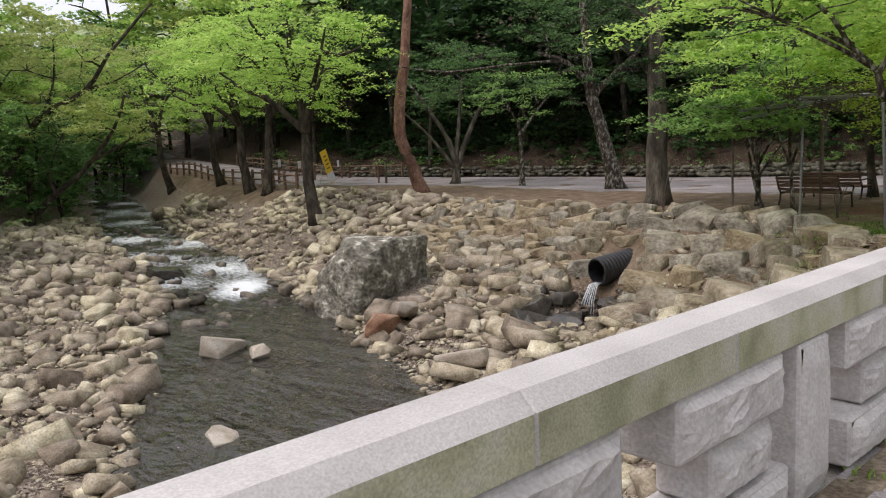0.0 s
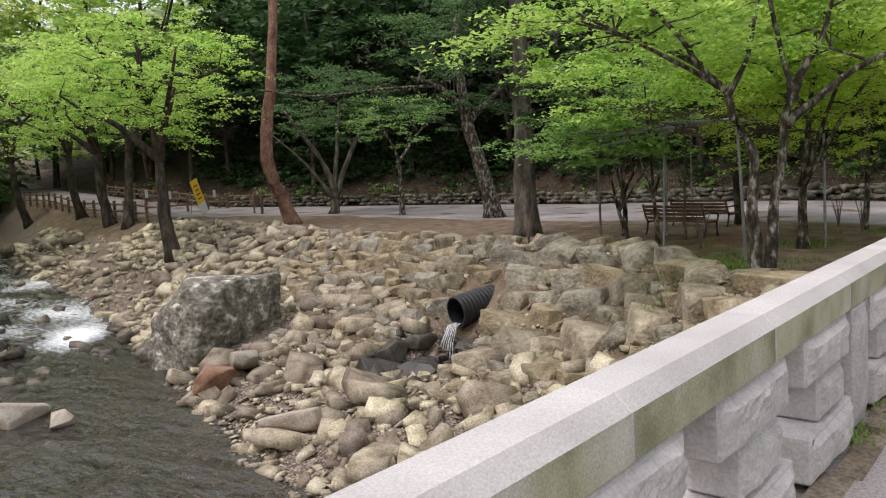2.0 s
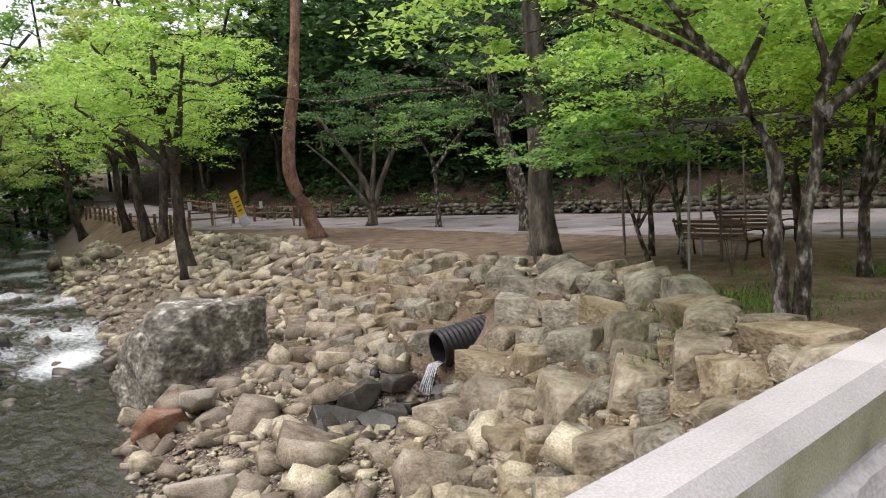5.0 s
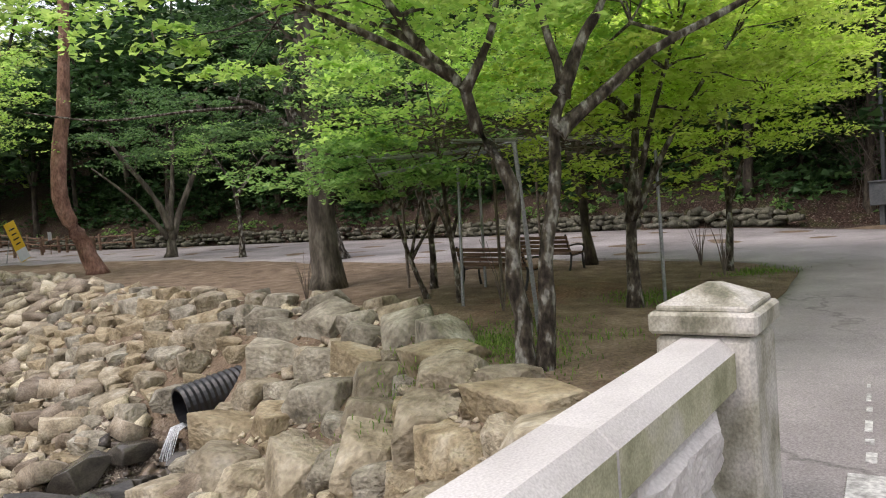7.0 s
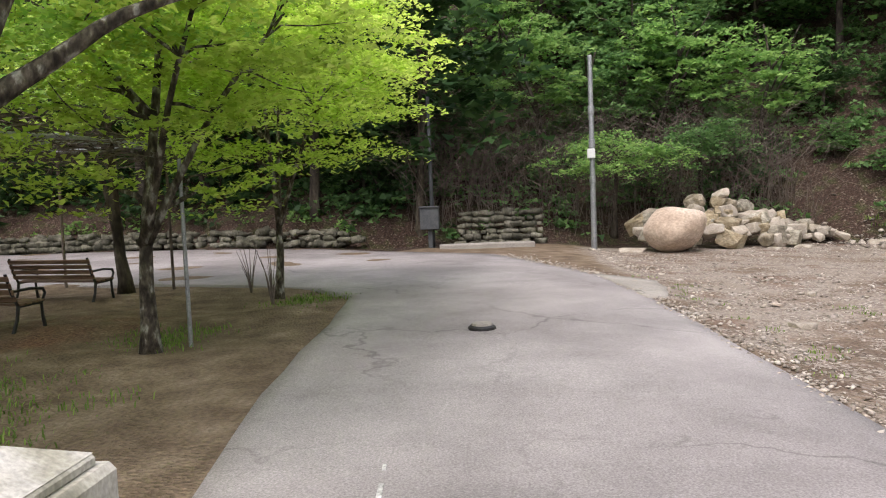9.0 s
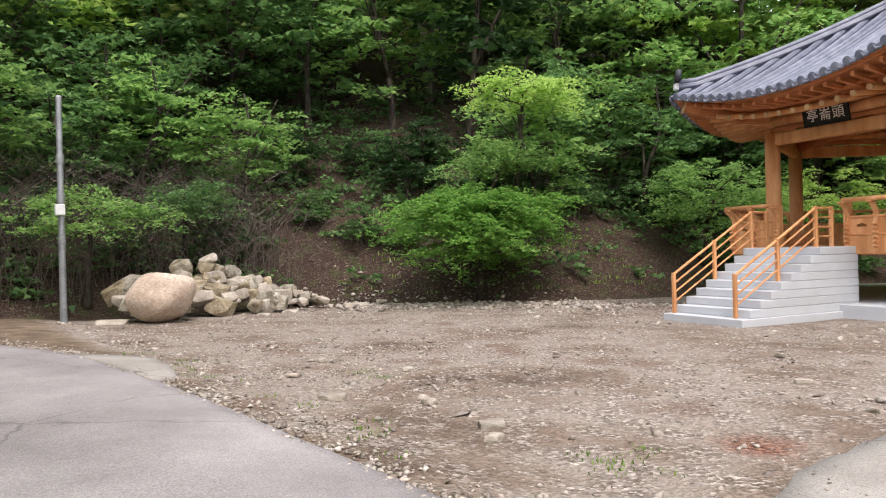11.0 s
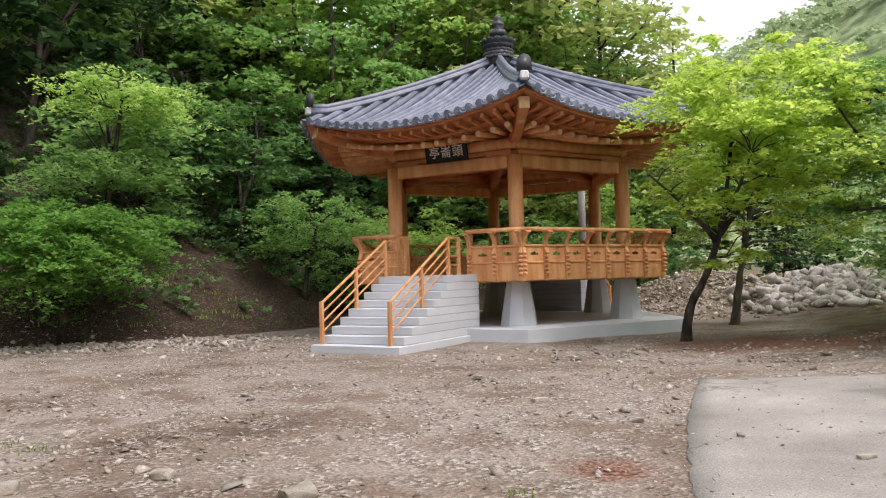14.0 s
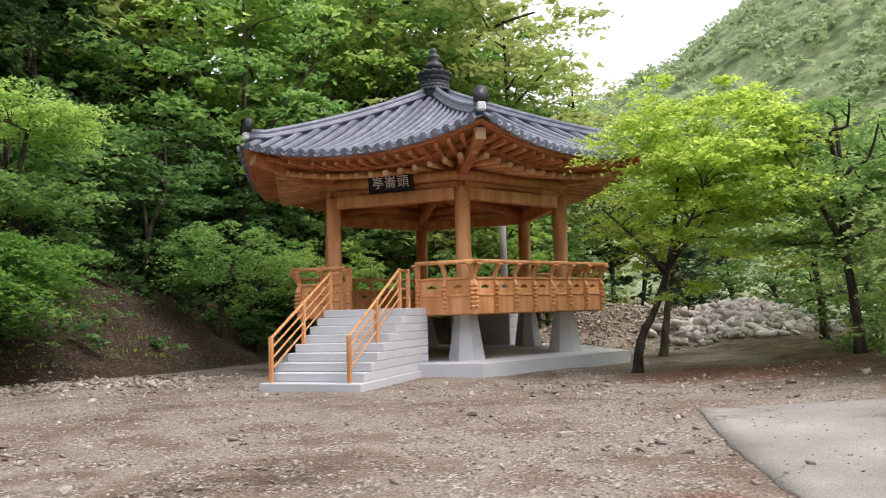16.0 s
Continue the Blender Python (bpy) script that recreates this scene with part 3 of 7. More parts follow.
slab = strip("concrete_slab", [(13.9, -3.9), (14.25, -4.9), (14.35, -6.2), (14.4, -8.0), (14.35, -10.9)], [(5.5, -3.6), (5.5, -6), (5.6, -8), (6.6, -9.4), (7.4, -11.3)], M_concrete, 0.026, 0.25, 30, "pale cracked concrete slab beside the dirt lot", "slab", 0.22, 0.014)
patch = strip("concrete_patch", [(21.0, -1.95), (22.6, -1.8), (24.3, -1.62)], [(21.4, -2.35), (22.6, -2.6), (24.0, -2.75)], M_concrete, 0.045, 0.2, 6, "thin pale concrete patch at the road's edge", "slab", 0.4)

# ---- bridge ----
g = Geo()
g.box((1.0, -2.0, -0.27), (19.3, 7.3, 0.5), bev=0.02)
bridge_deck = tagged(part("bridge_deck", g, M_concrete), "concrete bridge deck under the asphalt over the stream", "bridge", kind="structure")
g = Geo()
g.box((1.14, -2.05, 0.005), (19.6, 6.5, 0.05), bev=0.006)
tagged(part("bridge_road", g, M_asphalt), "worn asphalt lane across the stone bridge", "road", kind="structure")
g = Geo()
g.box((10.4, -2.0, -1.5), (1.1, 7.2, 2.0), bev=0.03)
tagged(part("bridge_abutment", g, M_concrete), "concrete abutment carrying the bridge at the bank", "abutment", kind="structure")
g = Geo()
for k in range(24):
    x0 = -8.5 + 0.8 * k
    g.box((x0 + 0.4, 0.8, 0.028), (0.799, 0.135, 0.008), bev=0.001)
tagged(part("white_edge_line", g, M_white_paint), "worn white painted line along the bridge railing", "road marking", kind="structure")
g = Geo()
for k, (x, w) in enumerate(((11.05, 0.75), (11.75, 0.16), (12.05, 0.10), (12.4, 0.22), (12.85, 0.1), (13.2, 0.2), (13.6, 0.1))):
    z = ground_z(x, 1.08) + 0.034
    g.box((x, 0.86 + 0.035 * k, z), (w, 0.17 if k == 0 else 0.06 - 0.006 * k, 0.008), rz=4, bev=0.002)
tagged(part("faded_edge_line", g, M_white_paint), "faded white dashes on the road past the railing", "road marking", kind="structure")

g = Geo()
for k in range(38):
    x0 = -8.4 + 0.5 * k
    g.box((x0, 1.10 + 0.02 * math.sin(2.3 * k), 0.024), (0.52, 0.15 + 0.012 * math.sin(1.7 * k), 0.03), bev=0.012)
tagged(part("gutter_dirt", g, surface("gutter_soil", [(0.10, 0.08, 0.055), (0.19, 0.155, 0.11), (0.27, 0.235, 0.185)], 5.0, 0.95, 0.8, 40, 0.0, speck=0.4)), "strip of brown dirt along the railing's foot", "dirt", kind="structure")

# ---- water ----
def water_material():
    m = bpy.data.materials.new("stream_water")
    m.use_nodes = True
    n, l = m.node_tree.nodes, m.node_tree.links
    b = n["Principled BSDF"]
    pos = n.new("ShaderNodeNewGeometry").outputs["Position"]
    mp = n.new("ShaderNodeMapping")
    mp.inputs["Rotation"].default_value = (0, 0, radians(-22))
    mp.inputs["Scale"].default_value = (1.0, 0.42, 1)
    l.new(pos, mp.inputs[0])
    bp = None
    for sc, det, height in ((1.3, 3, 0.28), (4.5, 4, 0.14), (15.0, 3, 0.03)):
        t = n.new("ShaderNodeTexNoise")
        t.inputs["Scale"].default_value, t.inputs["Detail"].default_value = sc, det
        l.new(mp.outputs[0], t.inputs["Vector"])
        nxt = n.new("ShaderNodeBump")
        nxt.inputs["Strength"].default_value, nxt.inputs["Distance"].default_value = 1.0, height
        l.new(t.outputs[0], nxt.inputs["Height"])
        if bp:
            l.new(bp.outputs[0], nxt.inputs["Normal"])
        bp = nxt
    at = n.new("ShaderNodeAttribute")
    at.attribute_name = "foam_and_sky"
    f = n.new("ShaderNodeTexNoise")
    f.inputs["Scale"].default_value, f.inputs["Detail"].default_value, f.inputs["Roughness"].default_value = 8.0, 9, 0.7
    l.new(mp.outputs[0], f.inputs["Vector"])
    ad = n.new("ShaderNodeMath")
    ad.operation = "ADD"
    l.new(at.outputs["Fac"], ad.inputs[0])
    l.new(f.outputs[0], ad.inputs[1])
    mr = n.new("ShaderNodeMapRange")
    mr.inputs["From Min"].default_value, mr.inputs["From Max"].default_value = 0.95, 1.45
    l.new(ad.outputs[0], mr.inputs[0])
    n.remove(b)
    murk_with_sky, tp, gl, white = n.new("ShaderNodeBsdfDiffuse"), n.new("ShaderNodeBsdfTransparent"), n.new("ShaderNodeBsdfGlossy"), n.new("ShaderNodeBsdfDiffuse")
    # cloudy body colour, lifted to stand in part for reflected sky
    murk_with_sky.inputs[0].default_value = (0.09, 0.085, 0.07, 1)
    tp.inputs[0].default_value = (0.46, 0.38, 0.26, 1)
    gl.inputs["Roughness"].default_value = 0.04
    white.inputs[0].default_value = (0.74, 0.78, 0.80, 1)
    fr = n.new("ShaderNodeFresnel")
    fr.inputs["IOR"].default_value = 1.65
    for node in (fr, gl, murk_with_sky):
        l.new(bp.outputs[0], node.inputs["Normal"])

    def blend(fac, x, y):
        mx = n.new("ShaderNodeMixShader")
        if isinstance(fac, float):
            mx.inputs[0].default_value = fac
        else:
            l.new(fac, mx.inputs[0])
        l.new(x.outputs[0], mx.inputs[1])
        l.new(y.outputs[0], mx.inputs[2])
        return mx

    wet = blend(fr.outputs[0], blend(0.45, tp, murk_with_sky), gl)
    l.new(blend(mr.outputs[0], wet, white).outputs[0], n["Material Output"].inputs[0])
    return m


wy = np.r_[np.arange(-60, 0, 3.0), np.arange(0, 46, 0.11), np.arange(46, 90, 2.0)]
wu = np.linspace(-1.35, 1.35, 54)
WX = np.interp(wy, Y_W, X_W)[:, None] + np.interp(wy, Y_W, HALF)[:, None] * wu[None]
WY = np.repeat(wy[:, None], 54, 1)
ripple = 0.12 * ss(WY, 21, 25) * wobble(WX, WY, 1.9, 3)
WZ = np.repeat(water_z(wy)[:, None], 54, 1) + 0.5 * ripple + 0.014 * wobble(WX, WY, 3.1, 1) + 0.028 * wobble(WX, WY * 0.6, 8.3, 3) + 0.016 * wobble(WX, WY * 0.7, 15.0, 6)
wi = np.arange(WX.size).reshape(WX.shape)
wq = np.stack([wi[:-1, :-1], wi[:-1, 1:], wi[1:, 1:], wi[1:, :-1]], -1).reshape(-1, 4)
water_me = quad_mesh("stream_water", np.stack([WX, WY, WZ], -1).reshape(-1, 3), wq, water_material(), True)
# white froth at the fall; upstream the white also paints reflected sky
foam_and_sky = 0.85 * np.exp(-((WY - 22.6 - 0.35 * (WX - 11.5)) / 1.5) ** 2) * np.exp(-((WX - np.interp(WY, Y_W, X_W) - 0.6) / 1.1) ** 2) + 0.60 * ss(WY, 21, 24) * (0.75 + 0.55 * wobble(WX, WY, 1.3, 2)) + 0.05 * ss(WY, 16, 20)
fa = water_me.attributes.new("foam_and_sky", "FLOAT", "POINT")
fa.data.foreach_set("value", foam_and_sky.astype(np.float32).ravel())
tagged(new("stream_water", water_me), "shallow clear dark stream with white riffles", "water", kind="structure")

# ---- granite bridge railing ----
def split_block(w, d, h, seed, out=0.075):
    """A granite block with a rough split front face (towards -y) inside a plain margin; base centre at the origin."""
    r = random.Random(seed)
    g = Geo()
    g.box((0, 0, h / 2), (w, d, h), bev=0.012)
    nx_, nz_ = 16, 8
    vs, fs = [], []
    for j in range(nz_ + 1):
        for i in range(nx_ + 1):
            x, z = -w / 2 + 0.02 + (w - 0.04) * i / nx_, 0.02 + (h - 0.04) * j / nz_
            edge = i in (0, nx_) or j in (0, nz_)
            k = noise.noise(Vector((x * 6 + seed * 3.1, z * 9, seed))) * 0.5 + 0.5
            k = 0.55 * k + 0.45 * round(2.6 * (noise.noise(Vector((x * 3.3, z * 4.5 + seed, 7))) * 0.5 + 0.5)) / 2.6
            vs.append((x + r.uniform(-0.01, 0.01), -d / 2 - (0 if edge else 0.012 + out * k * (1 + r.uniform(-0.22, 0.22)) * min(1, 5 * min(i / nx_, 1 - i / nx_, j / nz_ * 0.6 + 0.05, (1 - j / nz_) * 0.6 + 0.05) + 0.25)), z))
    for j in range(nz_):
        for i in range(nx_):
            a = j * (nx_ + 1) + i
            fs.append((a, a + 1, a + nx_ + 2, a + nx_ + 1))
    return g.add(vs, fs)


def cap_stone(length):
    prof = [(-0.128, 0), (-0.128, 0.14), (-0.075, 0.19), (0.075, 0.19), (0.128, 0.14), (0.128, 0)]
    g, n = Geo(), 6
    cuts = [(0, 0.94, 0.006), (0.008, 1.0, 0.0), (length - 0.008, 1.0, 0.0), (length, 0.94, 0.006)]
    vs = [(x, y * s, z * (1 - 0.3 * dz)) for x, s, dz in cuts for y, z in prof]
    fs = [tuple(range(n)), tuple(range(3 * n, 4 * n))[::-1]]
    for k in range(3):
        for j in range(n):
            a, b = k * n + j, k * n + (j + 1) % n
            fs.append((a, a + n, b + n, b))
    return g.add(vs, fs)


railing = thing("bridge_railing", "pale granite bridge railing with algae-stained coping", "railing", pose(0, 1.328, 0.025))
joints = [-8.6, -7.3, -6.0, -4.7, -3.4, -2.4, -1.1, 0.15, 1.38, 2.45, 3.92, 5.2, 6.5, 7.8, 9.1, 10.32]
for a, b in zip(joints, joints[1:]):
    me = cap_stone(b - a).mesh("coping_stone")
    # paler top has sky light in its colour; sides carry real green algae
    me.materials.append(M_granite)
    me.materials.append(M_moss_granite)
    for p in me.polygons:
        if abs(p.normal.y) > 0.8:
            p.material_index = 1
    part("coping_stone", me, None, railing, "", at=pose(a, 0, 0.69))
tops = [split_block(0.78, 0.24, 0.23, s, 0.045).mesh("block") for s in range(5)]
mids = [split_block(0.46, 0.22, 0.21, s + 20, 0.04).mesh("block") for s in range(4)]
lows = [split_block(0.80, 0.26, 0.23, s + 40, 0.045).mesh("block") for s in range(5)]
posts = [split_block(0.30, 0.26, 0.68, s + 60, 0.02).mesh("baluster_post") for s in range(2)]
for me in tops + mids + lows + posts:
    me.materials.append(M_rough_granite)
k = 0
for px in (-7.68, -4.08, -0.48, 3.12, 6.72):
    part("baluster_post", posts[k % 2], None, railing, at=pose(px, 0.0, 0))
    for q in range(3):
        x = px + 0.78 + 1.08 * q
        part("block", tops[k % 5], None, railing, at=pose(x, 0.0, 0.452))
        part("block", mids[k % 4], None, railing, at=pose(x + 0.06, -0.005, 0.236))
        part("block", lows[(k * 2) % 5], None, railing, at=pose(x, -0.01, 0.0))
        k += 1
newel = thing("newel_post", "weathered granite end post with a pyramid cap", "post", pose(10.5, 1.32, 0))
g = Geo()
g.box((0, 0, 0.40), (0.385, 0.385, 1.02), bev=0.02)
part("shaft", g, M_newel, newel)
g = Geo()
g.box((0, 0, 0.965), (0.425, 0.425, 0.09), bev=0.014)
g.box((0, 0, 1.02), (0.37, 0.37, 0.03), bev=0.01)
part("cap_band", g, M_newel, newel)
g = Geo()
g.add([(-0.18, -0.18, 1.033), (0.18, -0.18, 1.033), (0.18, 0.18, 1.033), (-0.18, 0.18, 1.033), (-0.03, -0.03, 1.105), (0.03, -0.03, 1.105), (0.03, 0.03, 1.105), (-0.03, 0.03, 1.105)], [(0, 1, 5, 4), (1, 2, 6, 5), (2, 3, 7, 6), (3, 0, 4, 7), (4, 5, 6, 7), (3, 2, 1, 0)])
part("pyramid", g, M_newel, newel)

# ---- stones ----
def rock_shape(seed, fine=1, flat=0.75, cuts=7, rough=0.11, edge=0.085):
    """A broken block about 1 across: a box with its corners split off, the edges worn round (fine 0: left sharp)."""
    r = random.Random(seed)
    half = (0.5, 0.5 * r.uniform(0.66, 0.95), 0.5 * flat * r.uniform(0.8, 1.12))
    bm = bmesh.new()
    bmesh.ops.create_cube(bm, size=2.0)
    for v in bm.verts:
        v.co = Vector([v.co[i] * half[i] * r.uniform(0.8, 1.04) for i in range(3)])
    for _ in range(cuts):
        n = Vector([r.choice((-1, 1)) * r.uniform(0.25, 1.0) for _ in range(3)])
        n = Vector([n[i] / half[i] for i in range(3)]).normalized()
        far = max(v.co.dot(n) for v in bm.verts)
        bmesh.ops.bisect_plane(bm, geom=bm.verts[:] + bm.edges[:] + bm.faces[:], plane_co=n * far * r.uniform(0.62, 0.88), plane_no=n, clear_outer=True)
        bmesh.ops.holes_fill(bm, edges=[e for e in bm.edges if len(e.link_faces) == 1])
    bmesh.ops.remove_doubles(bm, verts=bm.verts, dist=0.03)
    if fine:
        bmesh.ops.bevel(bm, geom=bm.edges[:], offset=edge * r.uniform(0.7, 1.5), segments=3, profile=0.5, affect="EDGES", clamp_overlap=True)
    bmesh.ops.triangulate(bm, faces=bm.faces)
    for _ in range(fine - 1):
        bmesh.ops.subdivide_edges(bm, edges=bm.edges, cuts=1, use_grid_fill=True)
        bmesh.ops.triangulate(bm, faces=bm.faces)
    off = Vector((seed * 1.7, seed * 0.3, 0))
    for v in bm.verts:
        q = v.co
        w = rough * noise.noise(q * 3.4 + off) + (rough * 0.5 * noise.noise(q * 11 + off) if fine > 1 else 0)
        v.co = q * (1 + w)
    bmesh.ops.recalc_face_normals(bm, faces=bm.faces)
    me = bpy.data.meshes.new("stone")
    bm.to_mesh(me)
    bm.free()
    me.polygons.foreach_set("use_smooth", [fine > 0] * len(me.polygons))
    if fine:
        me.set_sharp_from_angle(angle=radians(30))
    return me


ROCKS = [rock_shape(s) for s in range(14)]
for k, me in enumerate(ROCKS):
    me.materials.append((M_stone, M_stone_ochre, M_stone_grey)[k % 3])
ROCKS_PALE = [rock_shape(s + 30, flat=0.6) for s in range(8)]
for me in ROCKS_PALE:
    me.materials.append(M_pale_stone)


def shape_arrays(me):
    v = np.empty(len(me.vertices) * 3, np.float32)
    me.vertices.foreach_get("co", v)
    f = np.array([tuple(p.vertices) for p in me.polygons], np.int32)
    return v.reshape(-1, 3), f


SMALL = [shape_arrays(rock_shape(s + 60, 0, 0.7, 4, 0.1)) for s in range(14)]
TINY = []
for s in range(6):
    rr = random.Random(s)
    v = np.array([(1, 0, 0), (-1, 0, 0), (0, 1, 0), (0, -1, 0), (0, 0, 0.6), (0, 0, -0.6)], float) * 0.5 * np.array([rr.uniform(0.7, 1.2) for _ in range(3)])
    TINY.append((v + np.random.RandomState(s).uniform(-0.1, 0.1, (6, 3)), np.array([(0, 2, 4), (2, 1, 4), (1, 3, 4), (3, 0, 4), (2, 0, 5), (1, 2, 5), (3, 1, 5), (0, 3, 5)])))


def scatter(name, pts, sizes, shapes, material, label, category, sink=0.25, tilt=0.35):
    """Countless stones in one mesh, each turned and stretched by chance."""
    rs = np.random.RandomState(len(pts))
    vs, fs, k = [], [], 0
    for (x, y, z), s in zip(pts, sizes):
        v, f = shapes[rs.randint(len(shapes))]
        a, tx, ty = rs.uniform(0, 6.28), rs.normal(0, tilt), rs.normal(0, tilt)
        m = np.array(Euler((tx, ty, a)).to_matrix())
        st = s * np.array([rs.uniform(0.8, 1.3), rs.uniform(0.7, 1.1), rs.uniform(0.42, 0.85)])
        vs.append((v * st) @ m.T + np.array([x, y, z + s * (0.5 - sink) * 0.5]))
        fs.append(f + k)
        k += len(v)
    me = quad_mesh(name, np.concatenate(vs), np.concatenate(fs), material, False)
    return tagged(new(name, me), label, category, kind="stuff")


rs = np.random.RandomState(5)
bank = thing("stone_bank", "dry-laid tan boulder revetment on the stream bank", "stone bank", kind="structure")


def kept_clear(x, y, s=0.0):
    """The pipe, its wet hollow, the large boulder and the near maple keep their ground."""
    return (13.6 - 0.4 * s < x < 15.4 and abs(y - 10.25) < 0.45 + 0.5 * s or 11.7 - 0.3 * s < x < 14.3 and 9.1 - 0.4 * s < y < 11.2 + 0.4 * s
            or 10.6 - 0.3 * s < x < 14.2 + 0.3 * s and 15.6 - 0.3 * s < y < 18.4 + 0.2 * s or math.hypot(x - 13.57, y - 3.85) < 0.3 + 0.4 * s)


packed = np.zeros((0, 4))
for big, tries in ((0.92, 260), (0.80, 900), (0.68, 2400), (0.56, 4500), (0.46, 6500), (0.36, 6500), (0.27, 5000)):
    for _ in range(tries):
        y, u = 2.5 + 30.5 * rs.rand() ** 1.35, rs.uniform(0.40, 1.08)
        most = (1.0 if y < 9.3 else 0.72 if y < 16 else 0.60) * float(np.interp(u, (0.4, 0.5, 0.62, 1.0), (0.5, 0.66, 1.0, 1.0)))
        if big > most or big < 0.5 and u > 1.0:
            continue
        s = big * rs.uniform(0.86, 1.06)
        xe, xt = np.interp(y, Y_W, X_W) + np.interp(y, Y_W, HALF), np.interp(y, Y_T, X_T)
        x = xe + u * (xt - xe)
        if kept_clear(x, y, s):
            continue
        z = ground_z(x, y)
        if len(packed) and np.any(((packed[:, :3] - (x, y, z)) ** 2).sum(1) < (0.46 * (packed[:, 3] + s)) ** 2):
            continue
        packed = np.vstack([packed, (x, y, z, s)])
order = np.argsort(-packed[:, 3] * (packed[:, 1] < 20) - 0.001 * (20 - packed[:, 1]))
rest = []
for k, i in enumerate(order):
    x, y, z, s = packed[i]
    if k < 295:
        along = math.degrees(math.atan2(1.0, (np.interp(y + 1, Y_T, X_T) - np.interp(y - 1, Y_T, X_T)) / 2))
        ob = part("stone", ROCKS[rs.randint(14)], None, bank)
        ob.matrix_basis = pose(x, y, z - 0.08 * s, rs.uniform(-14, 14), rs.uniform(-14, 14), along + rs.normal(0, 22) + 180 * rs.randint(2)) @ Matrix.Diagonal((s * rs.uniform(1.05, 1.35), s * rs.uniform(0.95, 1.12), s * rs.uniform(0.85, 1.15), 1))
    else:
        rest.append(((x, y, z), s))
scatter("upstream_bank_stones", [p for p, s in rest], [s * 1.15 for p, s in rest], SMALL, M_stone_bed, "tan boulders along the upper stream bank", "stones", 0.3, 0.25)

filler, fill_s = [], []
for _ in range(5200):
    y, u = 2.4 + 24 * rs.rand() ** 1.3, rs.uniform(0.40, 1.04)
    xe, xt = np.interp(y, Y_W, X_W) + np.interp(y, Y_W, HALF), np.interp(y, Y_T, X_T)
    x = xe + u * (xt - xe)
    if kept_clear(x, y):
        continue
    filler.append((x, y, ground_z(x, y)))
    fill_s.append(0.05 + 0.17 * rs.rand() ** 2)
scatter("bank_filler_stones", filler, fill_s, TINY, M_stone_bed, "small tan stones wedged between the bank boulders", "stones", 0.3, 0.4)

# river stones on both sides of the water and in it
pts, sz, tiny_p, tiny_s, wet_p, wet_s = [], [], [], [], [], []
for _ in range(34000):
    y = rs.uniform(2.5, 46) if rs.rand() < 0.55 else rs.uniform(2.5, 24)
    cx, hw = np.interp(y, Y_W, X_W), np.interp(y, Y_W, HALF)
    xt = np.interp(y, Y_T, X_T)
    x = rs.uniform(max(cx - hw - 9, np.interp(y, Y_L, X_L)), cx + hw + 0.66 * (xt - cx - hw))
    d = abs(x - cx) / hw
    if d < 0.9 and rs.rand() < (0.985 if y < 19 else 0.84):
        continue
    if kept_clear(x, y) and not (x < 12.6 and y < 12):
        continue
    z = ground_z(x, y)
    w = float(water_z(y))
    if rs.rand() < 0.26:
        s = min(0.85, 0.17 * math.exp(rs.normal(0.2, 0.6)))
        if d < 0.9 and y < 19:
            s *= 0.7
        if d < 1.0 and y > 18:
            wet_p.append((x, y, max(z, w - 0.1)))
            wet_s.append(s * 1.15)
            continue
        pts.append((x, y, max(z, w - 0.12) if d < 1 else z))
        sz.append(s * (1.25 if y > 24 else 1))
    elif y < 24:
        tiny_p.append((x, y, z))
        tiny_s.append(rs.uniform(0.06, 0.2))
scatter("river_stones", pts, sz, SMALL, M_stone_bed, "tan and grey river stones along the stream bed", "stones")
scatter("riffle_stones", wet_p, wet_s, SMALL, island_shift(surface("wet_stream_stone", [(0.05, 0.043, 0.032), (0.12, 0.10, 0.075), (0.24, 0.205, 0.155)], 3.0, 0.35, 0.8, 26, 0.1, world_space=True, speck=0.3, spec=0.5), 0.5), "dark wet stones breaking the riffle", "stones")
scatter("river_pebbles", tiny_p, tiny_s, TINY, M_stone_bed, "small tan pebbles between the river stones", "pebbles")

# stones that stand out
def lone(name, label, me, material, at, scale, group=""):
    m2 = me.copy()
    m2.materials.clear()
    m2.materials.append(material)
    ob = tagged(new(name, m2), label, "rock", group)
    ob.matrix_basis = at @ Matrix.Diagonal((*scale, 1))
    return ob


bould = rock_shape(405, 4, 0.95, 6, 0.10, 0.05)
lone("boulder", "large dark grey boulder spotted with pale lichen", bould, M_boulder, pose(12.55, 16.95, -1.75, 4, 6, 15), (3.3, 2.8, 2.5))
lone("rock", "pale mossy rock standing in the stream", ROCKS[3], M_pale_stone, pose(7.35, 15.6, -2.5, 10, 14, 30), (1.25, 0.8, 0.62), "rocks in the stream")
lone("rock", "small pale rock standing in the stream", ROCKS[5], M_pale_stone, pose(7.75, 14.7, -2.55, 8, 20, 70), (0.75, 0.5, 0.45), "rocks in the stream")
lone("rock", "low yellowish rock at the water's edge", ROCKS[6], M_pale_stone, pose(4.9, 10.7, -2.68, 3, -4, 80), (0.8, 0.55, 0.3), "rocks in the stream")
lone("rock", "reddish brown rock at the water's edge", ROCKS[8], surface("reddish_stone", [(0.17, 0.085, 0.05), (0.30, 0.17, 0.11), (0.38, 0.27, 0.2)], 2.6, 0.8, 0.5, 24, 0.1), pose(10.4, 13.6, -2.3, 5, 12, 25), (0.95, 0.8, 0.7))
lone("rock", "pale angular block lying on the gravel bar", ROCKS_PALE[1], M_pale_stone, pose(9.5, 10.0, -2.28, 8, 10, 120), (1.1, 0.65, 0.75))
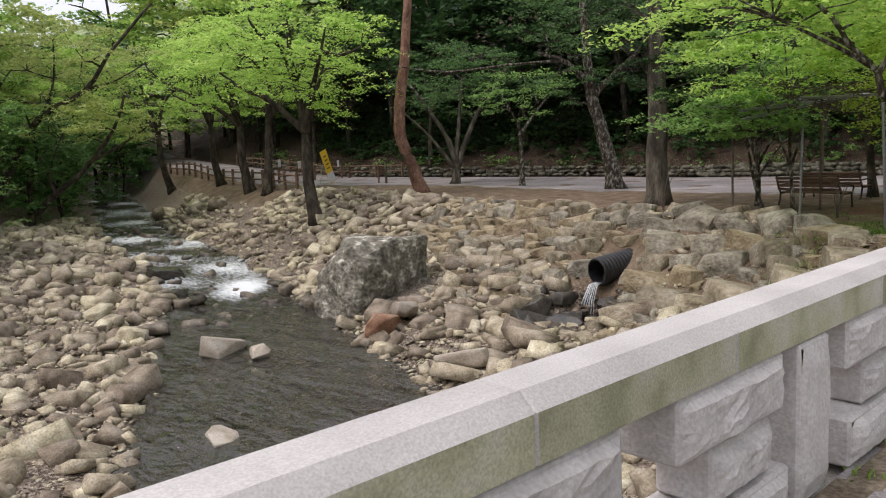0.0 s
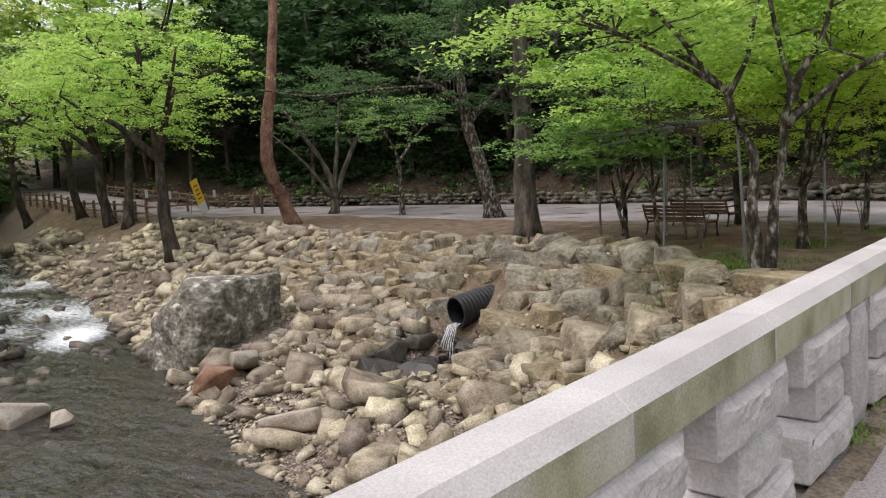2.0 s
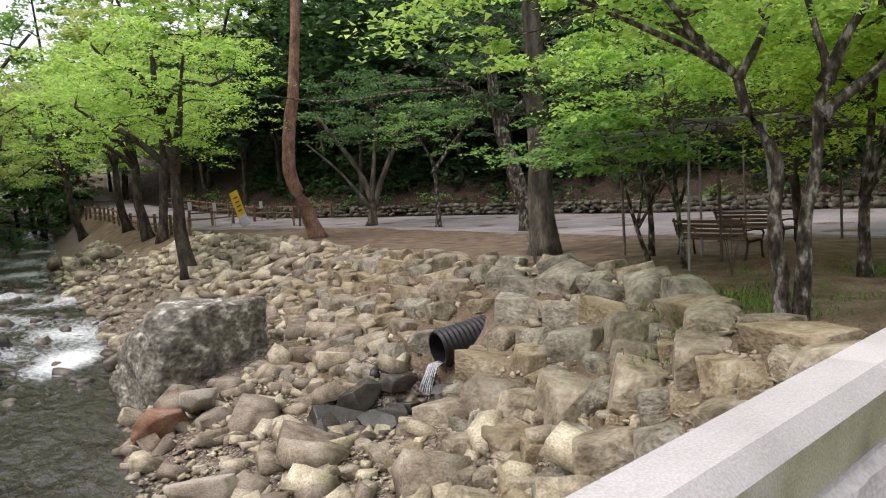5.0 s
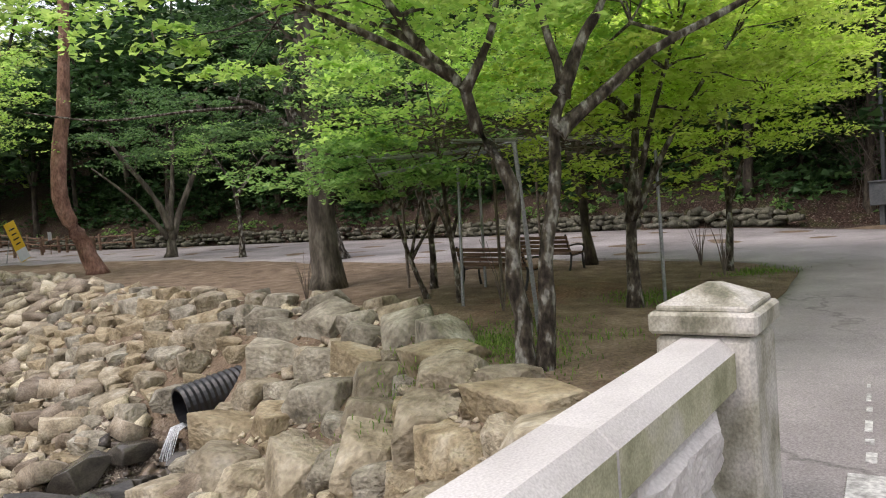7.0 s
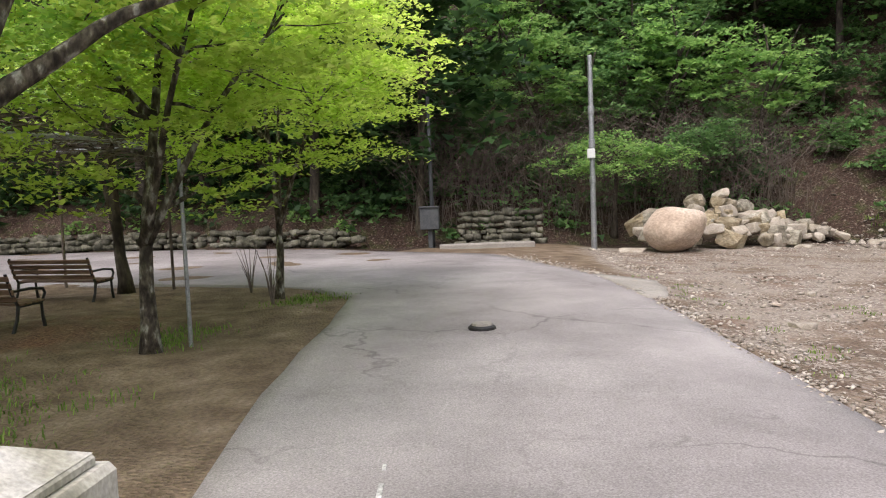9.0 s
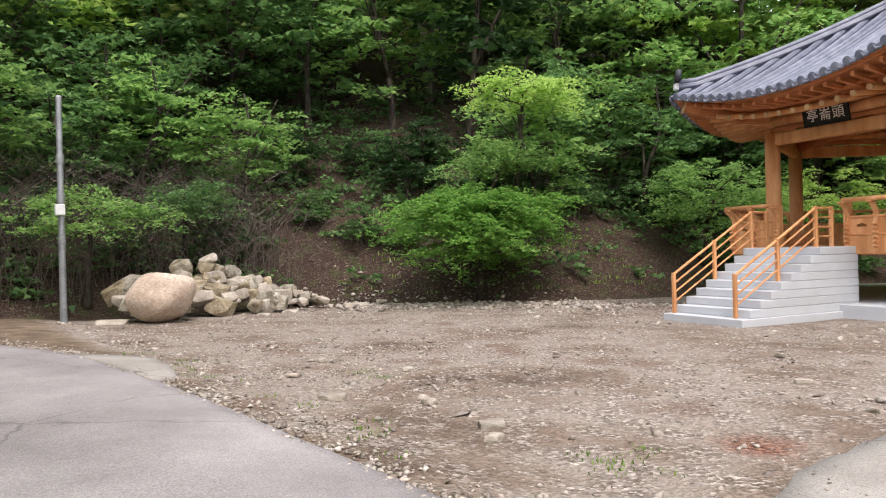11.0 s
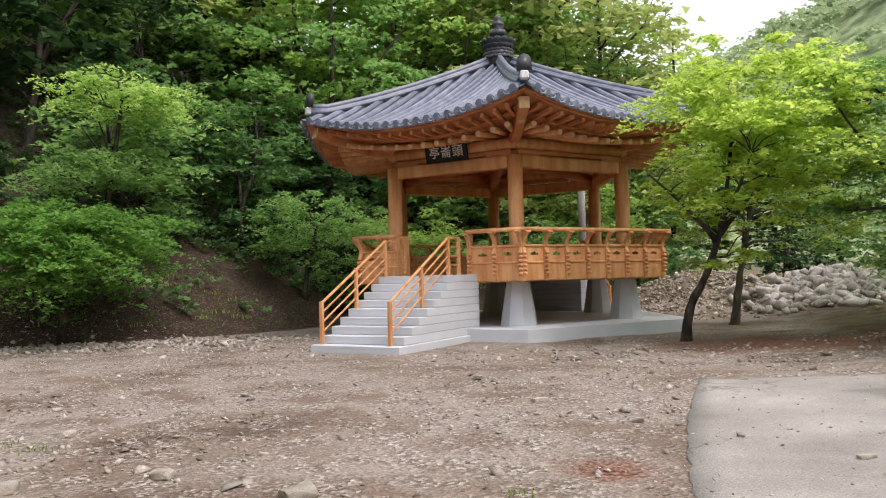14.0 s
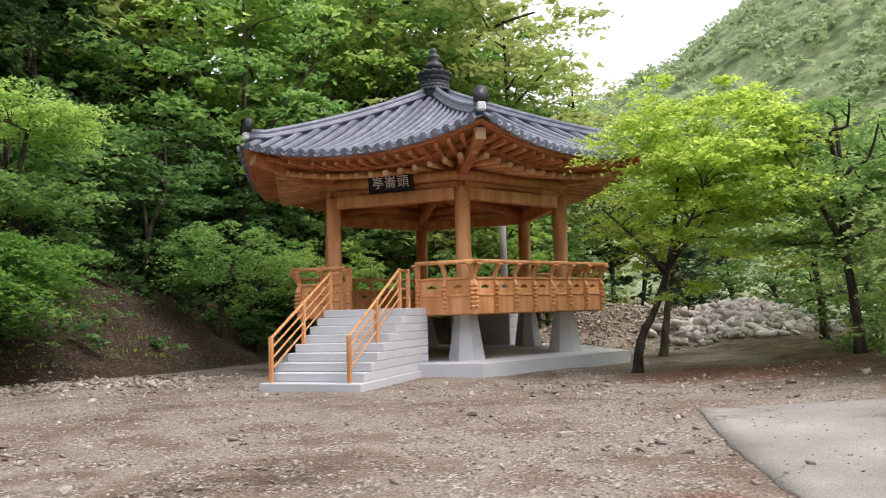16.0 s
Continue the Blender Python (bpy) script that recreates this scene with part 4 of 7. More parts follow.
lone("rock", "broad pale rock on the gravel bar", ROCKS_PALE[2], M_pale_stone, pose(11.2, 13.8, -2.05, 4, 12, 60), (1.3, 0.9, 0.8))
lone("rock", "dark stone poking from the riffle", ROCKS[2], M_wet, pose(10.3, 26.0, -2.15, 5, 8, 10), (1.3, 0.9, 0.7), "rocks in the stream")
lone("rock", "dark stone poking from the riffle", ROCKS[9], M_wet, pose(9.6, 23.2, -2.4, 5, 8, 70), (0.8, 0.6, 0.5), "rocks in the stream")
for k, (x, y, z, s) in enumerate(((13.75, 11.0, -1.85, 0.7), (13.5, 10.0, -1.98, 0.65), (13.45, 10.5, -2.0, 0.8), (12.85, 10.5, -2.22, 1.1), (13.0, 11.2, -2.15, 0.9), (12.5, 9.9, -2.3, 0.95), (13.85, 9.75, -1.9, 0.6), (12.1, 10.6, -2.38, 1.0), (11.6, 10.1, -2.42, 0.8))):
    lone("rock", "dark wet rock below the drain pipe", ROCKS[(k * 3) % 14], M_wet, pose(x, y, ground_z(x, y) + 0.1 * s, 5 * k, 8, 50 * k), (s, s * 0.8, s * 0.6), "wet rocks under the pipe")

pts = [(x, y, ground_z(x, y)) for x, y in zip(rs.uniform(11.3, 14.2, 420), rs.normal(10.35, 0.6, 420)) if 9.2 < y < 11.5]
scatter("wet_hollow_stones", pts, 0.06 + 0.3 * rs.rand(len(pts)) ** 2, SMALL, island_shift(surface("soaked_stone", [(0.035, 0.028, 0.021), (0.085, 0.066, 0.047), (0.15, 0.115, 0.08)], 3.0, 0.35, 0.8, 26, 0.1, world_space=True, speck=0.3, spec=0.5), 0.5), "dark soaked stones in the hollow below the pipe", "stones")

# ---- drain pipe and its water ----
pipe = thing("drain_pipe", "black corrugated plastic drain pipe jutting from the stones", "pipe", look((14.2, 10.36, -1.27), (15.75, 9.95, -1.06)))
g = Geo()
prof = []
for k in range(33):
    prof.append((0.325 + (0.018 if k % 2 else 0.0), 0.05 * k))
inner = [(0.29, 1.55), (0.29, 0.0)]
vs, fs, n = [], [], 28
full = [(0.29, 0.0)] + prof + inner
for r, d in full[:-1] + [(0.29, 0.001)]:
    for j in range(n):
        a = 2 * math.pi * j / n
        vs.append((r * math.cos(a), r * math.sin(a), -d))
for i in range(len(full) - 1):
    for j in range(n):
        a, b = i * n + j, i * n + (j + 1) % n
        fs.append((a, b, b + n, a + n))
g.add(vs, fs)
part("tube", g, M_plastic, pipe, smooth=False)
g = Geo()
g.lathe([(0.291, -1.54), (0.0, -1.54)], 20)
part("dark_end", g, M_plastic, pipe)
M_spray = surface("falling_water", [(0.42, 0.45, 0.48), (0.75, 0.77, 0.80)], 9.0, 0.2, 0.8, 40, 0, world_space=True, speck=0.4)
g = Geo()
foot = ground_z(13.82, 10.42)
for k in range(6):
    o = 0.034 * (k - 2.5)
    g.tube([(14.26 + o * 0.2, 10.36 + o, -1.52), (14.08 + o * 0.3, 10.38 + o * 1.5, -1.56), (13.93 + o * 0.4, 10.40 + o * 2.0, (foot - 1.56) / 2), (13.84 + o * 0.6, 10.42 + o * 3.0, foot)], [0.010, 0.015, 0.012 + 0.004 * (k % 3), 0.010 + 0.006 * (k % 3)], 6)
for k in range(34):
    x, y = 13.85 - 0.045 * k + rs.uniform(-0.08, 0.08), 10.42 + rs.normal(0, 0.13)
    e = [(x, y)]
    for _ in range(2):
        e.append((e[-1][0] - rs.uniform(0.08, 0.18), e[-1][1] + rs.uniform(-0.09, 0.09)))
    g.tube([(q[0], q[1], ground_z(*q) + 0.13 + 0.10 * math.sin(9 * q[0])) for q in e], [0.006, 0.02, 0.006], 6)
tagged(part("pipe_outflow", g, M_spray, smooth=True), "thin white water falling from the drain pipe", "water", kind="structure")

# ---- the hexagonal pavilion ----
PAV = pose(20.223, -21.897, 0, 0, 0, 50.47)
pav = thing("pavilion", "new hexagonal timber pavilion with a dark tiled roof", "pavilion", PAV)


def face(i):
    """Frame of side i: x outward, y along the side."""
    return pose(0, 0, 0, 0, 0, 30 + 60 * i)


def hexa(r):
    return [(r * math.cos(math.radians(60 * i)), r * math.sin(math.radians(60 * i))) for i in range(6)]


A30 = math.tan(radians(30))
g = Geo()
g.prism(hexa(5.6), -0.62, -0.11)
part("plinth", g, M_new_concrete, pav, "pale grey concrete plinth")
g = Geo()
g.lathe([(0.50, 0), (0.31, 1.14), (0.31, 1.16)], 8)
me = g.mesh("pier")
for i in range(6):
    part("pier", me, M_new_concrete, pav, "tapered grey concrete pier", at=pose(3.77 * math.cos(radians(60 * i)), 3.77 * math.sin(radians(60 * i)), -0.11, 0, 0, 22.5))
g = Geo()
g.prism(hexa(4.72), 1.02, 1.24)
part("deck", g, M_wood, pav)
g = Geo()
g.lathe([(0.215, 0), (0.215, 0.06), (0.205, 0.1), (0.20, 3.1)], 24)
me = g.mesh("column", True)
for i in range(6):
    part("column", me, M_wood, pav, "round varnished pine column", at=pose(3.77 * math.cos(radians(60 * i)), 3.77 * math.sin(radians(60 * i)), 1.24, 0, 0, 31 * i))

# beams, plates and purlins of each side
AP = 3.77 * math.cos(radians(30))
g_beam, g_plate, g_pur, arms = Geo(), Geo(), Geo(), []
g_beam.box((AP, 0, 4.19), (0.2, 3.5, 0.34), bev=0.03)
g_plate.box((AP, 0, 4.46), (0.14, 3.6, 0.12), bev=0.02)
g_pur.tube([(AP, -2.0, 4.68), (AP, 2.0, 4.68)], [0.15, 0.15], 14)
for s in (-1, 1):
    pts = [(0.0, 0), (0.75, 0.02), (0.72, 0.10), (0.55, 0.14), (0.42, 0.20), (0.2, 0.30), (0.0, 0.30)]
    vs = [(AP + dx, s * (1.82 - a), 4.36 - 0.22 + (0.30 - b)) for dx in (-0.06, 0.06) for a, b in pts]
    n = len(pts)
    g_arm = Geo()
    g_arm.add(vs, [tuple(range(n)), tuple(range(n, 2 * n))[::-1]] + [(i, (i + 1) % n, n + (i + 1) % n, n + i) for i in range(n)])
    arms.append(g_arm.mesh("bracket"))
mb, mp_, mu = g_beam.mesh("beam"), g_plate.mesh("wall_plate"), g_pur.mesh("purlin", True)
for i in range(6):
    part("beam", mb, M_wood, pav, at=face(i))
    part("wall_plate", mp_, M_wood_red, pav, at=face(i))
    part("purlin", mu, M_wood, pav, at=face(i))
    for ma in arms:
        part("bracket", ma, M_wood_red, pav, at=face(i))
for i in range(3):
    g = Geo()
    g.tube([(-3.7, 0, 4.35), (-1.6, 0, 4.62), (0, 0, 4.68), (1.6, 0, 4.62), (3.7, 0, 4.35)], [0.15, 0.16, 0.16, 0.16, 0.15], 10)
    part("tie_beam", g, M_wood_red, pav, "curved natural pine tie beam", True, at=pose(0, 0, 0.002 * i, 0, 0, 60 * i))

# roof: a concave hexagonal spire with lifted corners
RC, ZC, ZM, ZA, RA = 6.54, 5.52, 5.03, 7.72, 0.30
HALF_E = RC / 2
AP_E = RC * math.cos(radians(30))


def eave_z(u):
    return ZM + (ZC - ZM) * abs(u) ** 2.1


def roof_pt(t, s):
    """A point of the roof in a side's frame: t metres along the side, s from eave (0) to top (1)."""
    r = AP_E * (1 - s) + RA * s
    half = HALF_E * (1 - s) + RA * A30 * s
    u = max(-1.0, min(1.0, t / max(half, 1e-6)))
    z0 = eave_z(u)
    pull = 0.16 * (1 - abs(u) ** 2) * (1 - s)
    return Vector((r - pull, t, z0 + (ZA - z0) * (0.74 * s + 0.26 * s ** 2)))


def roof_sheet(drop, r_in=0.0, ns=14, nu=16):
    vs, fs = [], []
    for a in range(ns + 1):
        s = (1 - r_in) * a / ns
        half = HALF_E * (1 - s) + RA * A30 * s
        for b in range(nu + 1):
            p = roof_pt(half * (2 * b / nu - 1), s)
            vs.append((p.x, p.y, p.z - drop))
    for a in range(ns):
        for b in range(nu):
            q = a * (nu + 1) + b
            fs.append((q, q + 1, q + nu + 2, q + nu + 1))
    return vs, fs


vs, fs = roof_sheet(0.0)
g = Geo().add(vs, fs)
vs2, fs2 = roof_sheet(0.02)
g.add(vs2, [f[::-1] for f in fs2])
me_sheet = g.mesh("roof_slope", True)
rows_t = [-2.97 + 0.297 * k for k in range(21)]
tile_meshes = []
for t in rows_t:
    smax = min(0.985, max(0.04, 1 - (abs(t) - RA * A30) / (HALF_E - RA * A30)) if abs(t) > RA * A30 else 0.985)
    pts = [roof_pt(t, smax * k / 12) + Vector((0, 0, 0.03)) for k in range(13)]
    pts[0] = pts[0] + Vector((0.05, 0, 0))
    g = Geo().tube(pts, [0.088] * 13, 8)
    e = pts[0]
    g.tube([e + Vector((0.035, 0, -0.012)), e + Vector((-0.03, 0, 0.0))], [0.105, 0.105], 14)
    g.tube([e + Vector((0.045, 0, -0.013)), e + Vector((0.03, 0, -0.01))], [0.07, 0.075], 12)
    tile_meshes.append(g.mesh("convex_tile"))
drip_meshes = []
for t in rows_t[:-1]:
    e = roof_pt(t + 0.148, 0)
    drip_meshes.append(Geo().tube([e + Vector((0.07, -0.10, 0.01)), e + Vector((0.075, -0.05, -0.06)), e + Vector((0.075, 0.05, -0.06)), e + Vector((0.07, 0.10, 0.01))], [0.03, 0.035, 0.035, 0.03], 6).mesh("drip_tile"))
for i in range(6):
    slope = part("roof_slope", me_sheet, M_tile, pav, at=face(i))
    for me in tile_meshes:
        part("convex_tile", me, M_tile, slope)
    for me in drip_meshes:
        part("drip_tile", me, M_tile, slope)
# hip ridges with upturned ends, plaster stop and black end tile
g, gw, gb = Geo(), Geo(), Geo()
hip = []
for k in range(13):
    s = k / 12
    r = RC * (1 - s) + RA / math.cos(radians(30)) * s
    hip.append(Vector((r - 0.25 * (1 - s), 0, eave_z(1) + (ZA - eave_z(1)) * (0.74 * s + 0.26 * s ** 2) + 0.14)))
hip[0].z += 0.09
g.tube(hip, [0.12] * 13, 10)
g.tube([p + Vector((0, 0, 0.13)) for p in hip], [0.085] * 13, 10)
for s in (-1, 1):
    g.tube([p + Vector((0, 0.1 * s, -0.02)) for p in hip], [0.05] * 13, 6)
gw.box(tuple(hip[0] + Vector((0.05, 0, 0.02))), (0.14, 0.2, 0.2), bev=0.03)
arch = [(-0.17, 0.0), (0.17, 0.0)] + [(0.17 * math.cos(radians(20 * k)), 0.20 + 0.19 * math.sin(radians(20 * k))) for k in range(10)]
gb.prism(arch, -0.06, 0.06, Matrix.Translation(hip[0] + Vector((0.04, 0, 0.13))) @ pose(0, 0, 0, 90, 0, 90) @ pose(0, 0, 0, -10, 0, 0))
mh, mw, mk = g.mesh("hip_ridge", True), gw.mesh("plaster_stop"), gb.mesh("end_tile", True)
g = Geo()
hp = [Vector((2.9, 0, 4.74)), Vector((4.6, 0, 4.82)), Vector((5.7, 0, 5.07)), Vector((6.12, 0, 5.19))]
for a, b in zip(hp, hp[1:]):
    d = b - a
    g.box((0, 0, 0), (d.length, 0.24, 0.26), bev=0.02, m=Matrix.Translation((a + b) / 2) @ pose(0, 0, 0, 0, -math.degrees(math.atan2(d.z, d.x)), 0))
me_hr = g.mesh("hip_rafter")
g = Geo()
g.box((0, 0, 0), (0.05, 0.25, 0.31), bev=0.02, m=Matrix.Translation((6.15, 0, 5.185)) @ pose(0, 0, 0, 0, -14, 0))
me_he = g.mesh("end_grain")
for i in range(6):
    m = pose(0, 0, 0, 0, 0, 60 * i)
    rdg = part("hip_ridge", mh, M_tile, pav, at=m)
    part("plaster_stop", mw, M_plaster, rdg, "white plaster stop")
    part("end_tile", mk, M_tile_black, rdg, "black end tile")
    hr = part("hip_rafter", me_hr, M_wood_red, pav, at=m)
    part("end_grain", me_he, M_wood_pale, hr, "pale end grain")

# rafters: round ones below, square flying ones above, eave boards and the boarded soffit
g_round, ends, g_square = [], [], []
for k in range(-7, 8):
    t = 0.375 * k
    u = t / 2.85
    lift = 0.40 * abs(u) ** 2.1
    rin = max(2.4, abs(t) / A30 * 0.55 + 1.2)
    a, b = Vector((rin, t * 0.86, 4.95 + 0.1 * (3.2 - rin))), Vector((4.78, t * 1.06, 4.60 + lift))
    g_round.append(Geo().tube([a, b], [0.075, 0.075], 12).mesh("rafter", True))
    d = (b - a).normalized()
    ends.append(Geo().tube([b - d * 0.01, b + d * 0.012], [0.077, 0.07], 12).mesh("end_grain"))
for k in range(-9, 10):
    t = 0.33 * k
    u = t / 3.1
    lift = 0.48 * abs(u) ** 2.1
    a, b = Vector((4.3, t * 0.92, 4.84 + 0.75 * lift)), Vector((5.36, t * 1.0, 4.835 + lift))
    d = b - a
    m = Matrix.Translation((a + b) / 2) @ pose(0, 0, 0, 0, -math.degrees(math.atan2(d.z, d.x)), math.degrees(math.atan2(d.y, d.x)))
    g_square.append(Geo().box((0, 0, 0), (d.length, 0.095, 0.10), bev=0.008, m=m).mesh("flying_rafter"))
me_boards = []
for (r0, z0, w, h, tm) in ((5.42, 4.92, 0.09, 0.06, 3.12), (5.50, 4.975, 0.06, 0.05, 3.18), (4.66, 4.75, 0.09, 0.06, 2.72)):
    n, vs, fs = 16, [], []
    for k in range(n + 1):
        t = tm * (2 * k / n - 1)
        z = z0 + 0.49 * abs(t / tm) ** 2.1
        vs += [(r0 - w / 2, t, z), (r0 + w / 2, t, z), (r0 + w / 2, t, z + h), (r0 - w / 2, t, z + h)]
    for k in range(n):
        for j in range(4):
            a, b = 4 * k + j, 4 * k + (j + 1) % 4
            fs.append((b, a, a + 4, b + 4))
    fs += [(0, 1, 2, 3), (4 * n + 3, 4 * n + 2, 4 * n + 1, 4 * n)]
    me_boards.append(Geo().add(vs, fs).mesh("eave_board"))
soff = Geo()
vs, fs = [], []
prof_s = ((5.56, 4.99, 1.0), (4.62, 4.88, 0.92), (4.55, 4.78, 0.86), (2.6, 5.12, 0.1), (0.1, 5.75, 0.0))
for r0, z0, k in prof_s:
    for b in range(13):
        u = 2 * b / 12 - 1
        vs.append((r0, u * (r0 * A30 + 0.01), z0 + 0.47 * k * abs(u) ** 2.1))
for a in range(len(prof_s) - 1):
    for b in range(12):
        q = a * 13 + b
        fs.append((q, q + 13, q + 14, q + 1))
me_soff = soff.add(vs, fs).mesh("soffit", True)
for i in range(6):
    m = face(i)
    sf = part("soffit", me_soff, M_wood_red, pav, at=m)
    for me, en in zip(g_round, ends):
        rf = part("rafter", me, M_wood, pav, at=m)
        part("end_grain", en, M_wood_pale, rf, "pale end grain")
    for me in g_square:
        part("flying_rafter", me, M_wood_red, pav, at=m)
    for me in me_boards:
        part("eave_board", me, M_wood_red, sf)

# finial: rings of black petals and stacked globes
fin = part("finial", Geo().lathe([(0.46, 7.5), (0.40, 8.05), (0.34, 8.3), (0.36, 8.52), (0.2, 8.6), (0.15, 8.66), (0.24, 8.76), (0.26, 8.86), (0.2, 8.97), (0.12, 9.02), (0.19, 9.12), (0.17, 9.22), (0.09, 9.28), (0.12, 9.35), (0.1, 9.42), (0.03, 9.5)], 18), M_tile_black, pav, "black tiled finial", True, at=pose(0, 0, 0.58) @ Matrix.Diagonal((1.12, 1.12, 0.93, 1)))
pet = Geo().lathe([(0.0, -0.02), (0.10, -0.02), (0.12, 0.0), (0.10, 0.02), (0.0, 0.025)], 10).mesh("petal", True)
for row, (r, z, tilt) in enumerate(((0.42, 8.02, 70), (0.40, 8.14, 74), (0.39, 8.26, 80), (0.42, 8.38, 95), (0.46, 8.50, 112))):
    for k in range(14):
        a = 360 / 14 * (k + 0.5 * (row % 2))
        part("petal", pet, M_tile_black, fin, at=pose(0, 0, 0, 0, 0, a) @ pose(r, 0, z, 0, tilt, 0))

# balustrade: outward-leaning panels with cloud cut-outs, carved posts, round top rail
R_P = 4.86
APP = R_P * math.cos(radians(30))
SIDE = R_P


def carved_post():
    """The curved, knobbed baluster that carries the top rail; x outward, base at the deck."""
    g = Geo()
    g.box((0.0, 0, 0.33), (0.05, 0.13, 0.72), bev=0.012)
    for k in range(5):
        z = 0.16 + 0.105 * k
        g.lathe([(0.0, -0.05), (0.05, -0.03), (0.062, 0.0), (0.05, 0.03), (0.0, 0.05)], 10, pose(0.04, 0, z))
    pts = [(0.03, 0, 0.66), (-0.04, 0, 0.80), (-0.02, 0, 0.95), (0.06, 0, 1.08), (0.14, 0, 1.16)]
    for a, b in zip(pts, pts[1:]):
        a, b = Vector(a), Vector(b)
        d = b - a
        g.box((0, 0, 0), (0.10, 0.11, d.length + 0.05), bev=0.02, m=Matrix.Translation((a + b) / 2) @ pose(0, 0, 0, 0, math.degrees(math.atan2(d.x, d.z)), 0))
    g.box((0.14, 0, 1.19), (0.16, 0.17, 0.06), bev=0.02)
    return g.mesh("carved_post")


me_cp = carved_post()


def balustrade(i, spans):
    m = face(i)
    for t0, t1 in spans:
        n = max(1, round((t1 - t0) / 0.74))
        w = (t1 - t0) / n
        g = Geo()
        L = t1 - t0
        c = (t0 + t1) / 2
        g.box((APP, c, 1.27), (0.05, L, 0.44), bev=0.01)
        g.box((APP + 0.012, c, 1.505), (0.075, L, 0.05), bev=0.012)
        g.box((APP + 0.012, c, 1.92), (0.075, L, 0.06), bev=0.015)
        pnl = part("panel_frame", g, M_wood, pav, at=m)
        for k in range(n):
            y0, y1 = t0 + w * k, t0 + w * (k + 1)
            # board with a cloud-shaped hole
            gy, hole = (y0 + y1) / 2, [(-0.13, 0), (-0.10, 0.035), (-0.055, 0.03), (-0.03, 0.06), (0.03, 0.06), (0.055, 0.03), (0.10, 0.035), (0.13, 0), (0.10, -0.035), (0.04, -0.03), (-0.04, -0.03), (-0.10, -0.035)]
            hw, hh, zc = w / 2, 0.185, 1.712
            outer = []
            for a, b in hole:
                kx, kz = (hw / max(abs(a), 1e-6)), (hh / max(abs(b), 1e-6))
                q = min(kx, kz)
                outer.append((a * q, b * q))
            vs = []
            for dx in (-0.015, 0.015):
                vs += [(APP + dx, gy + a, zc + b) for a, b in outer] + [(APP + dx, gy + a, zc + b) for a, b in hole]
            n2 = len(hole)
            fs = []
            for j in range(n2):
                j2 = (j + 1) % n2
                fs += [(j, j2, n2 + j2, n2 + j), (2 * n2 + j2, 2 * n2 + j, 3 * n2 + j, 3 * n2 + j2), (n2 + j, n2 + j2, 3 * n2 + j2, 3 * n2 + j)]
            gq = Geo().add(vs, fs)
            part("panel", gq, M_wood, pnl)
        for k in range(n + 1):
            part("carved_post", me_cp, M_wood, pav, at=m @ pose(APP + 0.04, t0 + w * k, 1.07))
        g = Geo()
        e0, e1 = (0.12 if t0 < -2 else 0.0), (0.12 if t1 > 2 else 0.0)
        g.tube([(APP + 0.18, t0 - e0, 2.32), (APP + 0.18, t1 + e1, 2.32)], [0.055, 0.055], 12)
        part("top_rail", g, M_wood, pav, "round pale top rail", True, at=m)


hs_ = SIDE / 2 - 0.02
balustrade(0, [(-hs_, -0.98), (0.98, hs_)])
balustrade(3, [(-hs_, -0.98), (0.98, hs_)])
for i in (1, 2, 4, 5):
    balustrade(i, [(-hs_, hs_)])
for i in (0, 3):
    for s in (-1, 1):
        g = Geo()
        g.box((APP - 0.02, s * 0.97, 1.76), (0.28, 0.05, 1.12), bev=0.01)
        part("end_panel", g, M_wood, pav, at=face(i))

# nameboard under the eave
nb = thing("nameboard", "black nameboard with white brushed characters under the eave", "sign", PAV @ face(0) @ pose(AP + 0.34, 0.03, 4.56, 0, 12, 0))
g = Geo()
g.box((0, 0, 0), (0.05, 1.22, 0.44), bev=0.012)
part("board", g, M_black, nb)
g = Geo()
for z in (-0.235, 0.235):
    g.box((0.01, 0, z), (0.07, 1.28, 0.03), bev=0.006)
for y in (-0.625, 0.625):
    g.box((0.01, y, 0), (0.07, 0.03, 0.5), bev=0.006)
part("frame", g, M_black, nb)
for ch, y in (("亭", -0.36), ("崙", 0.0), ("頭", 0.36)):
    cu = bpy.data.curves.new("character", "FONT")
    cu.body, cu.size, cu.extrude, cu.align_x, cu.align_y = ch, 0.34, 0.004, "CENTER", "CENTER"
    cu.offset = 0.001
    cu.resolution_u = 3
    cu.materials.append(M_chalk)
    tx = new("character", cu)
    tx.parent = nb
    tx.matrix_basis = pose(0.032, y, 0.0, 90, 0, 90)

